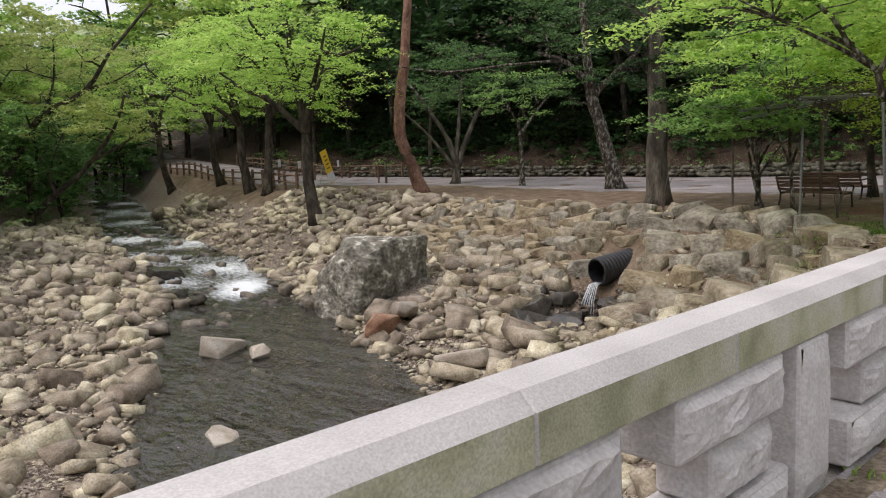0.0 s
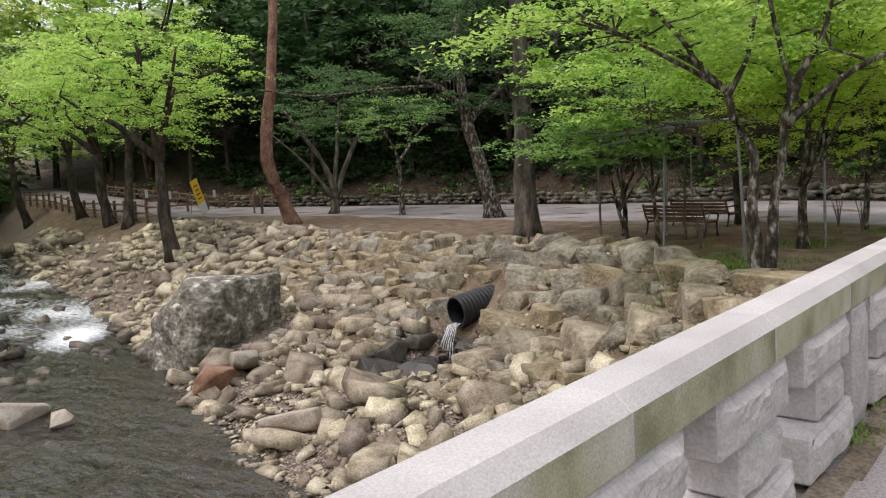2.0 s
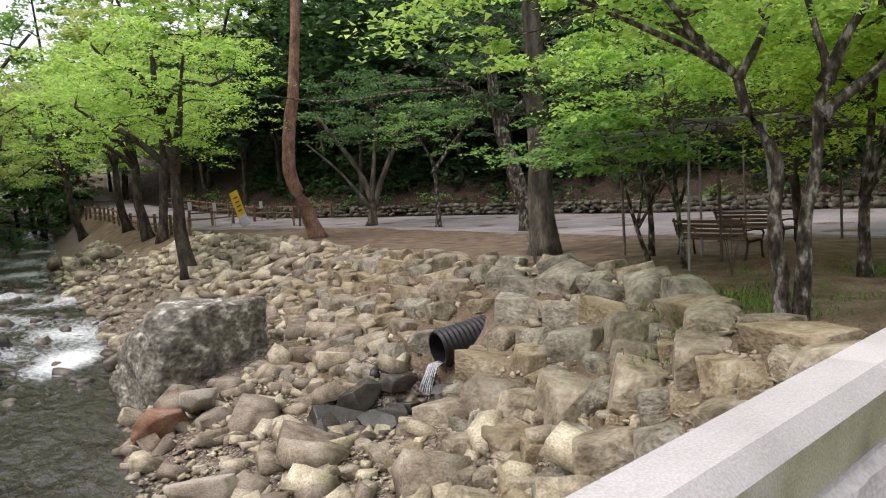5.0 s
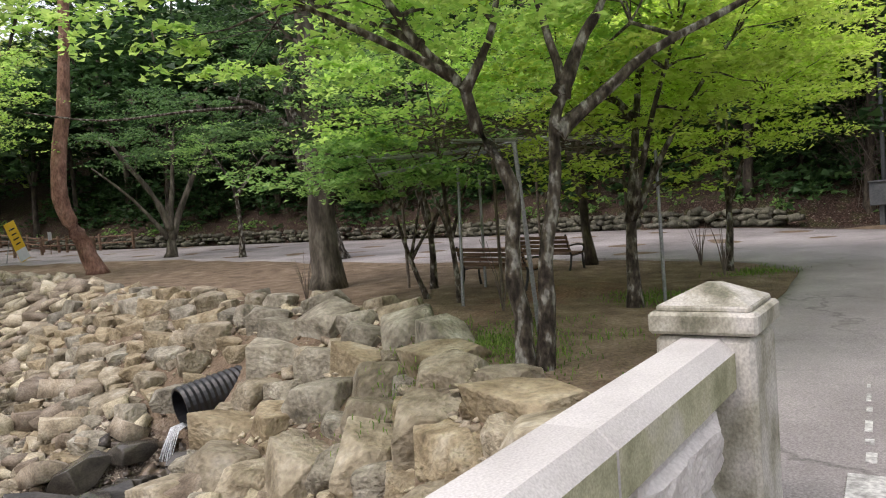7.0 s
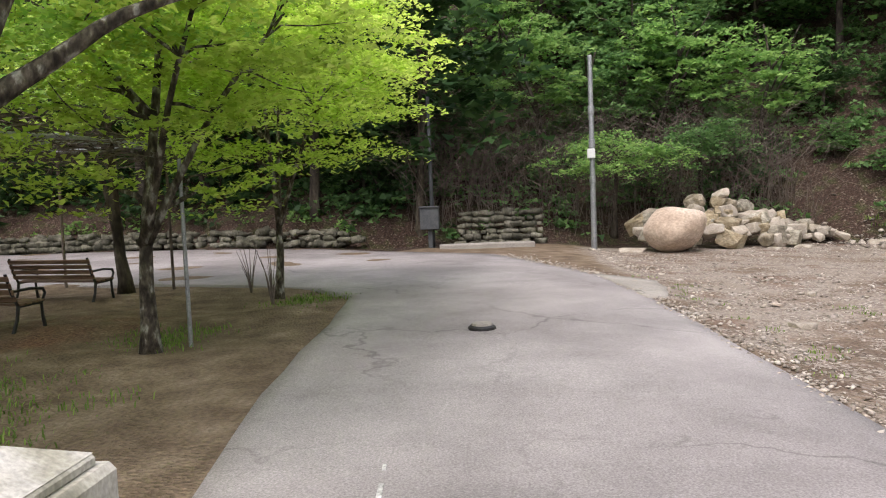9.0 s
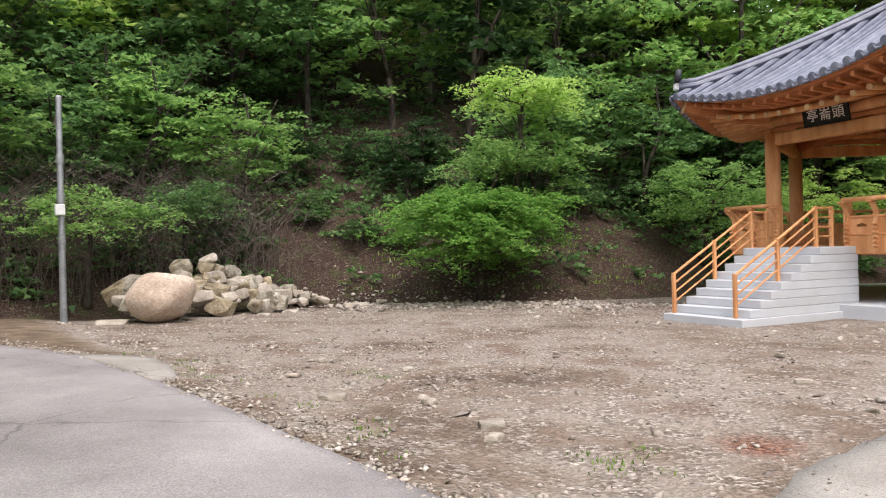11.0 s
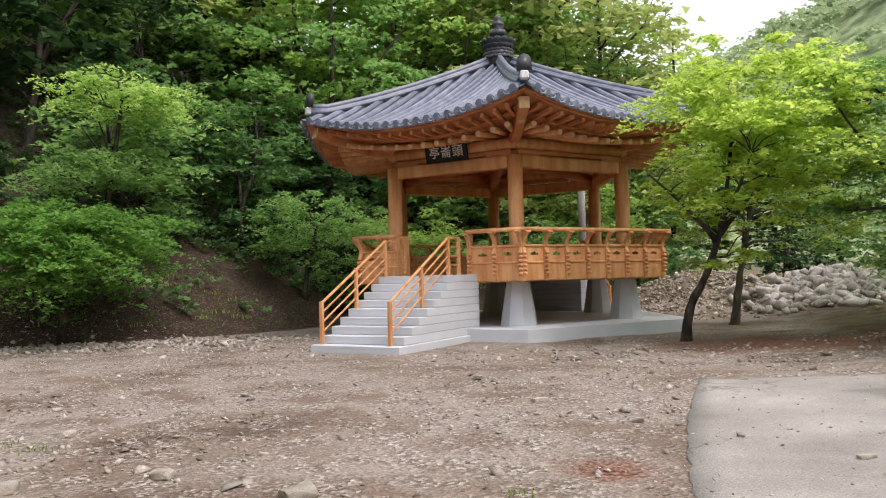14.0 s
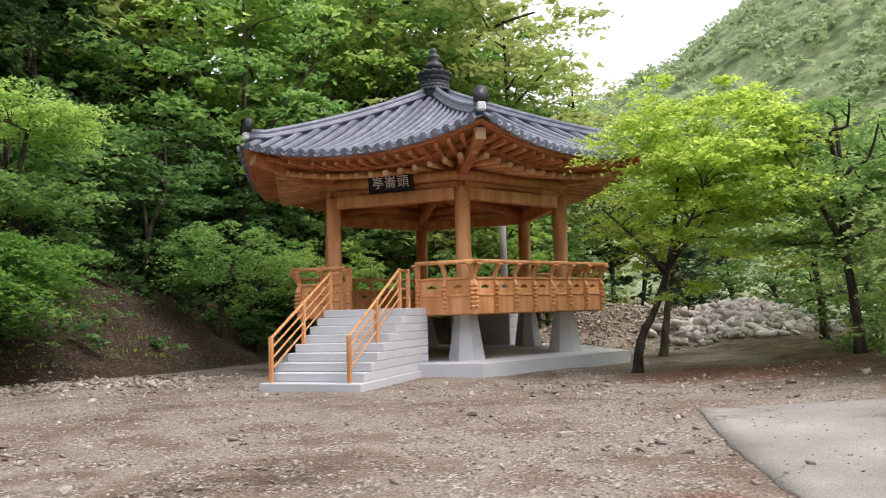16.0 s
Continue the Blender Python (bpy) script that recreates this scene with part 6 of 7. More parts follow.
# drooping bright maple and its neighbour on the slope
def slope_tree(x, y, c, rad, n, lm, seed, label, per=150, size=0.13):
    z = ground_z(x, y)
    st = [([(0, 0, -0.1), (c[0] * 0.3, c[1] * 0.3, c[2] * 0.4), (c[0] * 0.8, c[1] * 0.8, c[2] * 0.8), tuple(c)], 0.12, 0.04)]
    return tree(label, pose(x, y, z), st, blob_pads(c, rad, n, seed, 0.75, 0.2), lm, M_bark_dark, int(per * 1.4), size * 0.85, seed, droop=0.55, tri=True, slim=0.8)


slope_tree(31.3, -15.4, (-0.9, 0.5, 2.75), (2.5, 3.2, 1.35), 135, M_leaf_vivid, 71, "dome-shaped maple drooping over the slope's foot")
slope_tree(32.6, -18.2, (-2.2, 1.4, 5.3), (1.7, 2.3, 0.55), 34, M_leaf_bright, 72, "maple with hanging bright boughs on the slope", 120)
slope_tree(33.0, -16.2, (-2.2, -0.2, 3.6), (1.5, 2.4, 0.5), 30, M_leaf_mid, 78, "thin maple with flat layered boughs", 110)
slope_tree(37.2, -7.2, (-0.8, 0.2, 2.8), (1.5, 1.9, 0.6), 18, M_leaf_shade, 73, "low maple over the rubble heap")
slope_tree(36.2, -3.9, (-1.0, 0.0, 2.8), (1.5, 1.9, 0.9), 24, M_leaf_mid, 74, "low leafy tree beside the steel pole")
slope_tree(29.5, -25.5, (-0.8, 0.3, 2.8), (2.4, 2.4, 1.6), 50, M_leaf_mid, 75, "leafy tree at the slope behind the pavilion")
slope_tree(27.5, -29.5, (-0.8, 0.3, 3.0), (2.6, 2.4, 1.7), 60, M_leaf_bright, 76, "bright tree at the slope behind the pavilion")
slope_tree(22.0, -33.0, (-0.4, 0.3, 2.6), (3.0, 2.4, 1.7), 60, M_leaf_mid, 77, "leafy tree behind the pavilion")

# ---- wooded slopes: a few kinds of tree, repeated ----
def forest_kind(seed, h, base, cr, n, lm, bark_m, per, size, lean=0.6, label="", pr=1.1):
    rr = random.Random(seed)
    st = [([(0, 0, -0.6), (rr.uniform(-0.3, 0.3), rr.uniform(-0.3, 0.3), h * 0.3), (rr.uniform(-lean, lean), rr.uniform(-lean, lean), h * 0.62), (rr.uniform(-lean, lean), rr.uniform(-lean, lean), h * 0.95)], 0.19, 0.05)]
    for k in range(3):
        a = rr.uniform(0, 6.28)
        s = Vector(st[0][0][1 + k % 2])
        e = Vector((cr * 0.7 * math.cos(a), cr * 0.7 * math.sin(a), h * rr.uniform(0.6, 0.9)))
        st.append(([tuple(s), tuple(s.lerp(e, 0.5) + Vector((0, 0, 0.4))), tuple(e)], 0.10, 0.03))
    pads_ = blob_pads((0, 0, (h + base) / 2), (cr, cr, (h - base) / 2), n, seed, pr, 0.3)
    return tree(label, pose(0, 0, -300), st, pads_, lm, bark_m, int(per * 1.2), size * 1.0, seed, "trees of the wooded slope", 0.03, sides=3, limb=3, every=3, droop=0.4, tri=True, slim=0.85)


KINDS = [
    forest_kind(101, 9.5, 1.6, 3.5, 56, M_leaf_mid, M_bark_dark, 48, 0.31, label="slender green maple on the wooded slope"),
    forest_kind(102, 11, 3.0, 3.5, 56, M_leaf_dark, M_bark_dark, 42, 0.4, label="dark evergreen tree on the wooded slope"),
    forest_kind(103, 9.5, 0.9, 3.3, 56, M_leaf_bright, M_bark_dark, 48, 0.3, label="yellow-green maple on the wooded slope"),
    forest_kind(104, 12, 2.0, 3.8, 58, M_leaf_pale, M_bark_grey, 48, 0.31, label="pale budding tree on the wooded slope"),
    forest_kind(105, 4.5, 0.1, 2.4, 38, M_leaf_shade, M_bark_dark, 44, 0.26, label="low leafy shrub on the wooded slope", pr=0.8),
    forest_kind(106, 5.5, 0.1, 2.6, 38, M_leaf_dark, M_bark_dark, 44, 0.3, label="broadleaf shrub with the slope's shade in its leaf colour", pr=0.8),
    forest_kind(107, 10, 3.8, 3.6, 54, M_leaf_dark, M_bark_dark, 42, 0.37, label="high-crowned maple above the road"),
    forest_kind(108, 8.5, 0.6, 3.2, 54, M_leaf_shade, M_bark_dark, 48, 0.3, label="maple on the wooded slope, shade toned into its green")]


for sd, lm, lb in ((109, M_leaf_bright, "tall leafy tree behind the pavilion"), (110, M_leaf_pale, "tall pale budding tree behind the pavilion"), (111, M_leaf_mid, "tall green tree behind the pavilion")):
    KINDS.append(forest_kind(sd, 15, 1.0, 4.6, 100, lm, M_bark_dark, 62, 0.26, label=lb))


def put(kind, x, y, s, r):
    m = pose(x, y, ground_z(x, y) - 0.1, r.uniform(-4, 4), r.uniform(-4, 4), r.uniform(0, 360)) @ Matrix.Scale(s, 4)
    if kind in fresh:
        fresh.remove(kind)
        KINDS[kind].matrix_basis = m
    else:
        copy_thing(KINDS[kind], m)


fresh = set(range(len(KINDS)))
r = random.Random(77)
y = -72.0
while y < 74:
    foot = float(np.interp(y, Y_E, X_E))
    slope = -34 < y < 2
    for de in ((1.6, 4.6, 7.6, 11.0, 15.0, 20.0, 26.0) if slope else (1.6, 5.0, 9.0, 14.0, 20.0, 28.0)):
        if y > 6 and de > 12 or y < -45 and de > 22 or not slope and de > 12 and r.random() < 0.2:
            continue
        x, yy = foot + de + r.uniform(-1.2, 1.2), y + r.uniform(-1.4, 1.4)
        if yy < 1:
            kind, s = (r.choice((5, 4, 5)), r.uniform(0.5, 0.75)) if de < 3 else (r.choice((7, 0, 0, 5, 7)), r.uniform(0.7, 0.95)) if de < 11 else (r.choice((0, 7, 2, 3, 7, 0) if yy > -12 else (7, 1, 3, 0, 7, 0)), r.uniform(1.0, 1.25))
            if -25 < yy < -11 and de < 4:
                continue
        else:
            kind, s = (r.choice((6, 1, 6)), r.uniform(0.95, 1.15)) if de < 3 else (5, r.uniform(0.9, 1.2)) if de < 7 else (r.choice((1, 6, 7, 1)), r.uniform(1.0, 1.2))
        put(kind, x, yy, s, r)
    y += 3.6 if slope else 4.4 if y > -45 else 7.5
# dark shrubs added at the slope's foot to give the shade under the canopy
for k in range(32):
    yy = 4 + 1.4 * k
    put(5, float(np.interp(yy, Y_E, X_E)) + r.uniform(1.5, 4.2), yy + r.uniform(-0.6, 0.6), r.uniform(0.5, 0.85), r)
for x, y, kind, s in ((31, -37, 8, 1.3), (28, -40, 10, 1.35), (28.5, -43.5, 9, 1.4), (26.5, -45, 9, 1.38), (23.6, -43.5, 9, 1.25), (21.2, -44, 9, 0.98), (29, -46, 8, 1.2), (25, -49, 10, 1.2), (21.5, -51, 8, 1.1), (33, -42, 10, 1.1), (17, -50, 9, 0.85), (34, -33, 8, 1.0), (31, -31, 10, 0.8)):
    put(kind, x, y, s, r)
for k in range(46):
    yy = r.uniform(-30, 7)
    de = r.uniform(2.6, 8.5) if -26 < yy < -11 else r.uniform(1.8, 6)
    put(r.choice((4, 5, 4)), float(np.interp(yy, Y_E, X_E)) + de, yy, r.uniform(0.4, 0.75), r)
for x, y in ((13, 47), (15, 53), (12, 51), (19, 58), (16, 58), (23, 66), (19, 68), (11, 45), (26, 70), (15, 64)):
    put(r.choice((4, 5, 7)), x, y, r.uniform(0.8, 1.1), r)
# far bank of the stream and the valley to the north
for y in range(26, 84, 6):
    foot = float(np.interp(y, Y_L, X_L))
    for de in (2.5, 8.0, 15.0):
        put(r.choice((0, 2, 4, 2, 3)), foot - de + r.uniform(-1.5, 1.5), y + r.uniform(-2, 2), r.uniform(0.85, 1.2), r)
for k in range(7):
    put(r.choice((0, 1, 2, 3)), r.uniform(14, 40), r.uniform(70, 92), r.uniform(1.0, 1.4), r)
for x, y, k, s in ((6, 60, 9, 0.9), (10.5, 65, 8, 0.95), (13.5, 69, 9, 0.8), (2.5, 57, 8, 0.85), (-1, 62, 9, 1.0), (18.6, -43, 10, 0.72), (15, 74, 8, 0.8), (19.5, 74, 9, 0.75), (25, 76, 8, 0.8), (28, 79, 10, 1.2), (33, 75, 8, 1.2), (21, 84, 10, 0.8), (8, 74, 8, 1.15), (33.5, 58, 8, 1.2), (22, 69, 8, 0.7), (34.5, 68, 9, 1.3), (3, 48, 9, 1.05), (7.5, 55, 8, 0.8), (12.5, 61, 9, 0.8)):
    put(k, x, y, s, r)
# woods on the far hill, air haze put into the pale leaf colour
hr = np.random.RandomState(9)
pads = []
while len(pads) < 4000:
    x, y = hr.uniform(-260, 120), hr.uniform(-330, -85)
    if y > -150 and x > -30 and hr.rand() < 0.6:
        continue
    pads.append((x, y, float(land(x, y)) + 2.5, hr.uniform(1.8, 3.6)))
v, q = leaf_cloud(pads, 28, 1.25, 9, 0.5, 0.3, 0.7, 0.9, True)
tagged(new("hill_woods", quad_mesh("hill_woods", v, q, leafy("hazy_hill_leaf", (0.36, 0.48, 0.25), (0.56, 0.66, 0.38), 0.45))), "green woods over the far hill, paled by haze in the colour", "woods", kind="stuff")
# woods beyond the rubble mound
for x, y, k, s in ((16, -38, 4, 1.3), (11, -37, 5, 1.2), (7, -36, 4, 1.2), (13, -42, 1, 0.8), (18, -41, 0, 0.9), (20, -37, 2, 0.8), (8, -43, 0, 0.8), (3, -40, 2, 0.8), (14, -50, 3, 1.0), (20, -48, 3, 1.1), (8, -52, 1, 0.8), (0, -48, 0, 0.8), (-4, -36, 0, 0.9), (-5, -44, 3, 0.9), (4, -33, 5, 0.9), (1, -29, 4, 1.2), (-2, -22, 0, 0.9), (25, -44, 2, 1.1), (27, -38, 0, 1.1)):
    put(k, x, y, s, r)

# ---- benches ----
def bench(at, label):
    b = thing("park_bench", label, "bench", at, "park benches")
    for k in range(4):
        part("seat_slat", Geo().box((0, 0.04 + 0.105 * k, 0.43 + 0.008 * k), (1.76, 0.085, 0.032), bev=0.008), M_brown, b)
    for k in range(4):
        part("back_slat", Geo().box((0, 0, 0), (1.76, 0.03, 0.085), bev=0.008, m=pose(0, -0.06 - 0.03 * k, 0.53 + 0.105 * k, 14)), M_brown, b)
    for s in (-0.84, 0.84):
        e = part("end_frame", Geo().tube([(s, 0.40, 0.0), (s, 0.37, 0.2), (s, 0.36, 0.42), (s, 0.0, 0.40), (s, -0.08, 0.6), (s, -0.16, 0.92)], [0.028, 0.022, 0.025, 0.025, 0.022, 0.02], 8), M_iron, b, "black cast iron end")
        part("rear_leg", Geo().tube([(s, 0.0, 0.42), (s, -0.03, 0.2), (s, -0.1, 0.0)], [0.025, 0.022, 0.028], 8), M_iron, e)
        part("armrest", Geo().tube([(s, -0.08, 0.64), (s, 0.2, 0.66), (s, 0.40, 0.63), (s, 0.43, 0.56), (s, 0.37, 0.42)], [0.02, 0.022, 0.024, 0.02, 0.018], 8), M_iron, e)
    return b


def on_ground(x, y, rz=0.0, up=0.0):
    return pose(x, y, ground_z(x, y) + up, 0, 0, rz)


bench(on_ground(18.95, 7.45, -106, -0.02) @ Matrix.Diagonal((1, 1, 0.86, 1)), "brown slatted park bench nearer the stream, facing the road")
bench(on_ground(21.75, 7.95, -104, -0.02) @ Matrix.Diagonal((1, 1, 0.86, 1)), "brown slatted park bench nearer the road")
bench(on_ground(11.25, -9.55, 20, 0.04), "dark park bench at the concrete slab's edge")

# ---- steel pole, box on a post, lid on the road ----
pl = thing("steel_pole", "grey steel pole with a small white box", "pole", on_ground(33.6, -2.85))
part("shaft", Geo().lathe([(0.10, -0.2), (0.095, 0.0), (0.075, 6.1), (0.07, 6.15)], 14), M_steel, pl, smooth=True)
for z in (2.1, 3.25, 4.3):
    part("band", Geo().lathe([(0.10, z), (0.105, z + 0.03), (0.105, z + 0.22), (0.10, z + 0.25)], 14), M_steel, pl)
part("box", Geo().box((-0.14, 0.05, 3.05), (0.16, 0.24, 0.3), bev=0.02), M_white, pl, "small white box")
cb = thing("control_box", "dark grey steel box on a post by the road", "cabinet", on_ground(33.9, 2.45))
part("post", Geo().box((0, 0, 0.3), (0.14, 0.14, 0.75), bev=0.01), M_greybox, cb)
part("body", Geo().box((0, 0, 0.98), (0.42, 0.62, 0.72), bev=0.02), M_greybox, cb)
part("lid", Geo().box((-0.02, 0, 1.36), (0.48, 0.68, 0.05), bev=0.01), M_greybox, cb)
# plain slim pole behind the box; it carries no lamp
lp = thing("lamp_post", "dark slim post rising behind the grey box", "pole", on_ground(34.3, 2.4))
part("shaft", Geo().lathe([(0.07, -0.2), (0.06, 5.0)], 12), M_greybox, lp, smooth=True)
lid = thing("road_plate", "dark flat plate with a pale top on the asphalt", "plate", on_ground(18.3, 0.56, 25, 0.03))
part("base", Geo().lathe([(0.17, 0), (0.17, 0.03), (0.14, 0.05)], 12), M_iron, lid)
part("top", Geo().lathe([(0.13, 0.05), (0.12, 0.075), (0.06, 0.085)], 12), M_concrete, lid, "pale worn top")
up_ = thing("utility_pole", "tall pale concrete pole behind the pavilion", "pole", on_ground(19.1, -30.0))
part("shaft", Geo().lathe([(0.17, -0.3), (0.12, 9.0)], 14), M_concrete, up_, smooth=True)

# ---- fence, notices and banner on the upper road ----
def fence(line, label):
    f = thing("wooden_fence", label, "fence", group="dark wooden fences")
    pts = []
    for (x0, y0), (x1, y1) in zip(line, line[1:]):
        n = max(1, round(math.hypot(x1 - x0, y1 - y0) / 1.8))
        pts += [(x0 + (x1 - x0) * k / n, y0 + (y1 - y0) * k / n) for k in range(n)]
    pts.append(line[-1])
    for x, y in pts:
        part("post", Geo().box((x, y, ground_z(x, y) + 0.45), (0.13, 0.13, 1.1), bev=0.02), M_brown, f)
    for (x0, y0), (x1, y1) in zip(pts, pts[1:]):
        for h in (0.45, 0.82):
            part("rail", Geo().tube([(x0, y0, ground_z(x0, y0) + h), (x1, y1, ground_z(x1, y1) + h)], [0.05, 0.05], 6), M_brown, f)


fence([(19.9, 32.6), (21.2, 39.5), (22.0, 46), (23.4, 54), (24.4, 60)], "dark brown fence of posts and two rails")
fence([(23.9, 41.2), (27.0, 42.0), (30.2, 42.6), (32.4, 39.5)], "dark brown fence closing off the slope")
fence([(30.2, 43.5), (30.0, 50), (30.8, 60)], "dark brown fence along the rising path")
for x, y, h in ((23.9, 41.1, 1.25), (25.6, 41.55, 1.1), (29.1, 42.3, 1.05)):
    n_ = thing("notice", "small white notice sheet on a thin stake", "sign", on_ground(x, y, 30), "white notices")
    part("stake", Geo().box((0, 0, h * 0.4), (0.03, 0.03, h * 0.85), bev=0.004), M_brown, n_)
    part("sheet", Geo().box((0, -0.02, h), (0.34, 0.012, 0.46), bev=0.003), M_white, n_)
sg = thing("banner_stand", "yellow banner on a slanted stand by the road", "sign", on_ground(25.0, 37.4, 28))
part("leg", Geo().tube([(-0.35, 0.4, 0), (-0.3, 0.05, 1.7)], [0.02, 0.02], 6), M_steel, sg)
bn = part("panel", Geo().box((0, 0, 0), (0.76, 0.02, 1.95), bev=0.004, m=pose(0, 0, 1.03, -8, -17, 0)), M_yellow, sg)
part("white_field", Geo().box((0, -0.014, -0.66), (0.74, 0.01, 0.56), bev=0.002, m=pose(0, 0, 1.03, -8, -17, 0)), M_white, bn, "white lower field")
for k in range(4):
    part("text_bar", Geo().box((0, -0.016, 0.62 - 0.24 * k), (0.40 - 0.06 * (k % 2), 0.008, 0.07), bev=0.002, m=pose(0, 0, 1.03, -8, -17, 0)), M_black, bn)
nb2 = thing("notice_board", "low brown wooden notice board on posts", "sign", on_ground(27.0, 34.8, 30))
for s in (-0.55, 0.55):
    part("post", Geo().box((s, 0, 0.5), (0.09, 0.09, 1.1), bev=0.01), M_brown, nb2)
part("board", Geo().box((0, 0, 0.72), (1.15, 0.05, 0.5), bev=0.01), M_brown, nb2)
st = thing("signpost", "short grey post by the road", "post", on_ground(26.2, 33.4))
part("shaft", Geo().box((0, 0, 0.5), (0.12, 0.1, 1.2), bev=0.02), M_bark_grey, st)

# ---- frame with dry vines over the benches, stakes ----
tr_ = thing("trellis", "steel tube trellis tangled with dry vines", "trellis")
for x, y in ((18.4, 7.0), (18.9, 9.4), (23.4, 6.6), (23.8, 9.0)):
    part("post", Geo().tube([(x, y, ground_z(x, y) - 0.1), (x, y, 2.55)], [0.03, 0.03], 8), M_twig, tr_, "weathered wooden post")
for a, b in (((16.2, 7.9, 2.28), (24.2, 7.2, 2.85)), ((16.3, 8.5, 2.0), (19.5, 7.7, 2.45)), ((17.2, 7.0, 2.5), (24.0, 6.4, 2.75)), ((17.4, 9.4, 2.5), (24.0, 9.1, 2.75)), ((20, 6.5, 2.62), (20.4, 9.3, 2.62)), ((23.4, 6.4, 2.7), (23.8, 9.2, 2.7))):
    part("tube", Geo().tube([a, b], [0.035, 0.035], 8), M_steel, tr_, "pale steel tube")
r = random.Random(9)
g = Geo()
for k in range(420):
    x, y, z = r.uniform(17.3, 24.2), r.uniform(6.2, 9.4), r.uniform(2.4, 2.95)
    a, L = r.uniform(-0.5, 0.5) + (3.14 if r.random() < 0.5 else 0), r.uniform(0.7, 2.0)
    pts = [(x, y, z)]
    for _ in range(3):
        a += r.uniform(-0.5, 0.5)
        q = pts[-1]
        pts.append((q[0] + math.cos(a) * L / 3, q[1] + math.sin(a) * L / 3, max(2.25, q[2] + r.uniform(-0.14, 0.12))))
    g.tube(pts, [0.012, 0.011, 0.009, 0.005], 3, False)
tagged(part("dry_vines", g, M_twig), "tangle of dry grey vines over the trellis", "vines", kind="stuff")
for x, y, h, dx in ((17.9, 4.0, 2.2, 0.05), (15.15, 4.6, 2.3, -0.25), (19.0, 7.7, 2.1, 0.1), (17.0, 6.9, 2.2, 0.2)):
    s_ = thing("stake", "thin pale steel stake beside a tree", "stake", on_ground(x, y), "tree stakes")
    part("rod", Geo().tube([(0, 0, -0.1), (dx, 0.03, h)], [0.028, 0.026], 8), M_steel, s_)

# ---- rubble heap, round boulder and rubble beside the mound ----
heap = thing("rubble_heap", "heap of tan quarry stones at the slope's foot", "stone heap")
r = random.Random(4)
for k in range(90):
    f = r.random()
    y = -4.3 - 6.2 * f
    h = 1.75 * (1 - abs(f - 0.38) / 0.65) if f < 0.95 else 0.1
    lay = r.random()
    x = 32.9 + 1.8 * lay + 0.5 * (f - 0.4)
    z = ground_z(x, y)
    s = r.uniform(0.42, 0.85) * (1.0 if f < 0.8 else 0.75)
    ob = part("stone", r.choice(ROCKS + ROCKS_PALE * 3), None, heap)
    ob.matrix_basis = pose(x, y, max(z, -0.25) + 0.1 + max(0.0, h) * lay * 0.9 * r.uniform(0.75, 1.0), r.uniform(-25, 25), r.uniform(-25, 25), r.uniform(0, 360)) @ Matrix.Diagonal((s, s * 0.9, s * 0.9, 1))
for x, y, s in ((33.0, -11.5, 0.9), (33.2, -12.6, 0.4), (32.2, -12.0, 0.35), (31.5, -13.6, 0.4), (33.0, -3.9, 0.9), (32.6, -9.0, 0.5), (32.3, -8.0, 0.4)):
    lone("rock", "loose tan stone near the rubble heap", ROCKS_PALE[int(s * 10) % 8], M_pale_stone, on_ground(x, y, 40 * x), (s, s * 0.8, s * 0.6), "loose stones by the heap")
bl = bmesh.new()
bmesh.ops.create_icosphere(bl, subdivisions=4, radius=0.5)
for v in bl.verts:
    v.co *= 1 + 0.16 * noise.noise(v.co * 2.2 + Vector((3, 1, 0))) + 0.03 * noise.noise(v.co * 9)
me = bpy.data.meshes.new("boulder")
bl.to_mesh(me)
bl.free()
me.polygons.foreach_set("use_smooth", [True] * len(me.polygons))
lone("boulder", "large rounded pinkish-tan boulder before the rubble heap", me, surface("pink_tan_stone", [(0.37, 0.285, 0.215), (0.48, 0.385, 0.30), (0.55, 0.465, 0.385)], 2.0, 0.8, 0.4, 24, 0.0), pose(32.4, -5.1, 0.28, 0, 8, 70), (1.85, 1.6, 1.35))
rs = np.random.RandomState(8)
pts, sz = [], []
for _ in range(420):
    x, y = rs.normal(9.8, 1.5), rs.normal(-29.6, 0.8)
    pts.append((x, y, ground_z(x, y)))
    sz.append(rs.uniform(0.2, 0.62))
scatter("mound_rubble", pts, sz, SMALL, island_shift(surface("pale_rubble", [(0.34, 0.30, 0.27), (0.46, 0.42, 0.38), (0.54, 0.50, 0.46)], 3.0, 0.85, 0.4, 24, 0.1, world_space=True), 0.25), "pale broken stones heaped beside the mound", "stones", 0.1, 0.5)
pts = [(x, y, ground_z(x, y)) for x, y in zip(rs.normal(14.8, 2.6, 2200), rs.normal(-30.4, 1.5, 2200))]
scatter("mound_gravel", pts, rs.uniform(0.05, 0.22, len(pts)), TINY, M_stone_bed, "gravelly spoil mound", "gravel", 0.2, 0.5)

# low dry stone wall along the far edge of the road, revetment and ledge
pts, sz = [], []
fe = np.array(FARE[8:17])
for _ in range(900):
    k = rs.uniform(0, len(fe) - 1.001)
    i = int(k)
    q = fe[i] * (1 - k + i) + fe[i + 1] * (k - i)
    lay = rs.randint(0, 3)
    x = q[0] + 0.75 + 0.12 * lay + rs.uniform(-0.1, 0.1)
    pts.append((x, q[1], ground_z(q[0], q[1]) + 0.05 + 0.2 * lay))
    sz.append(rs.uniform(0.22, 0.5))
M_dark_wall = island_shift(surface("mossy_wall_stone", [(0.05, 0.05, 0.035), (0.12, 0.115, 0.085), (0.22, 0.21, 0.17)], 3.0, 0.9, 0.5, 24, 0.1, world_space=True), 0.4)
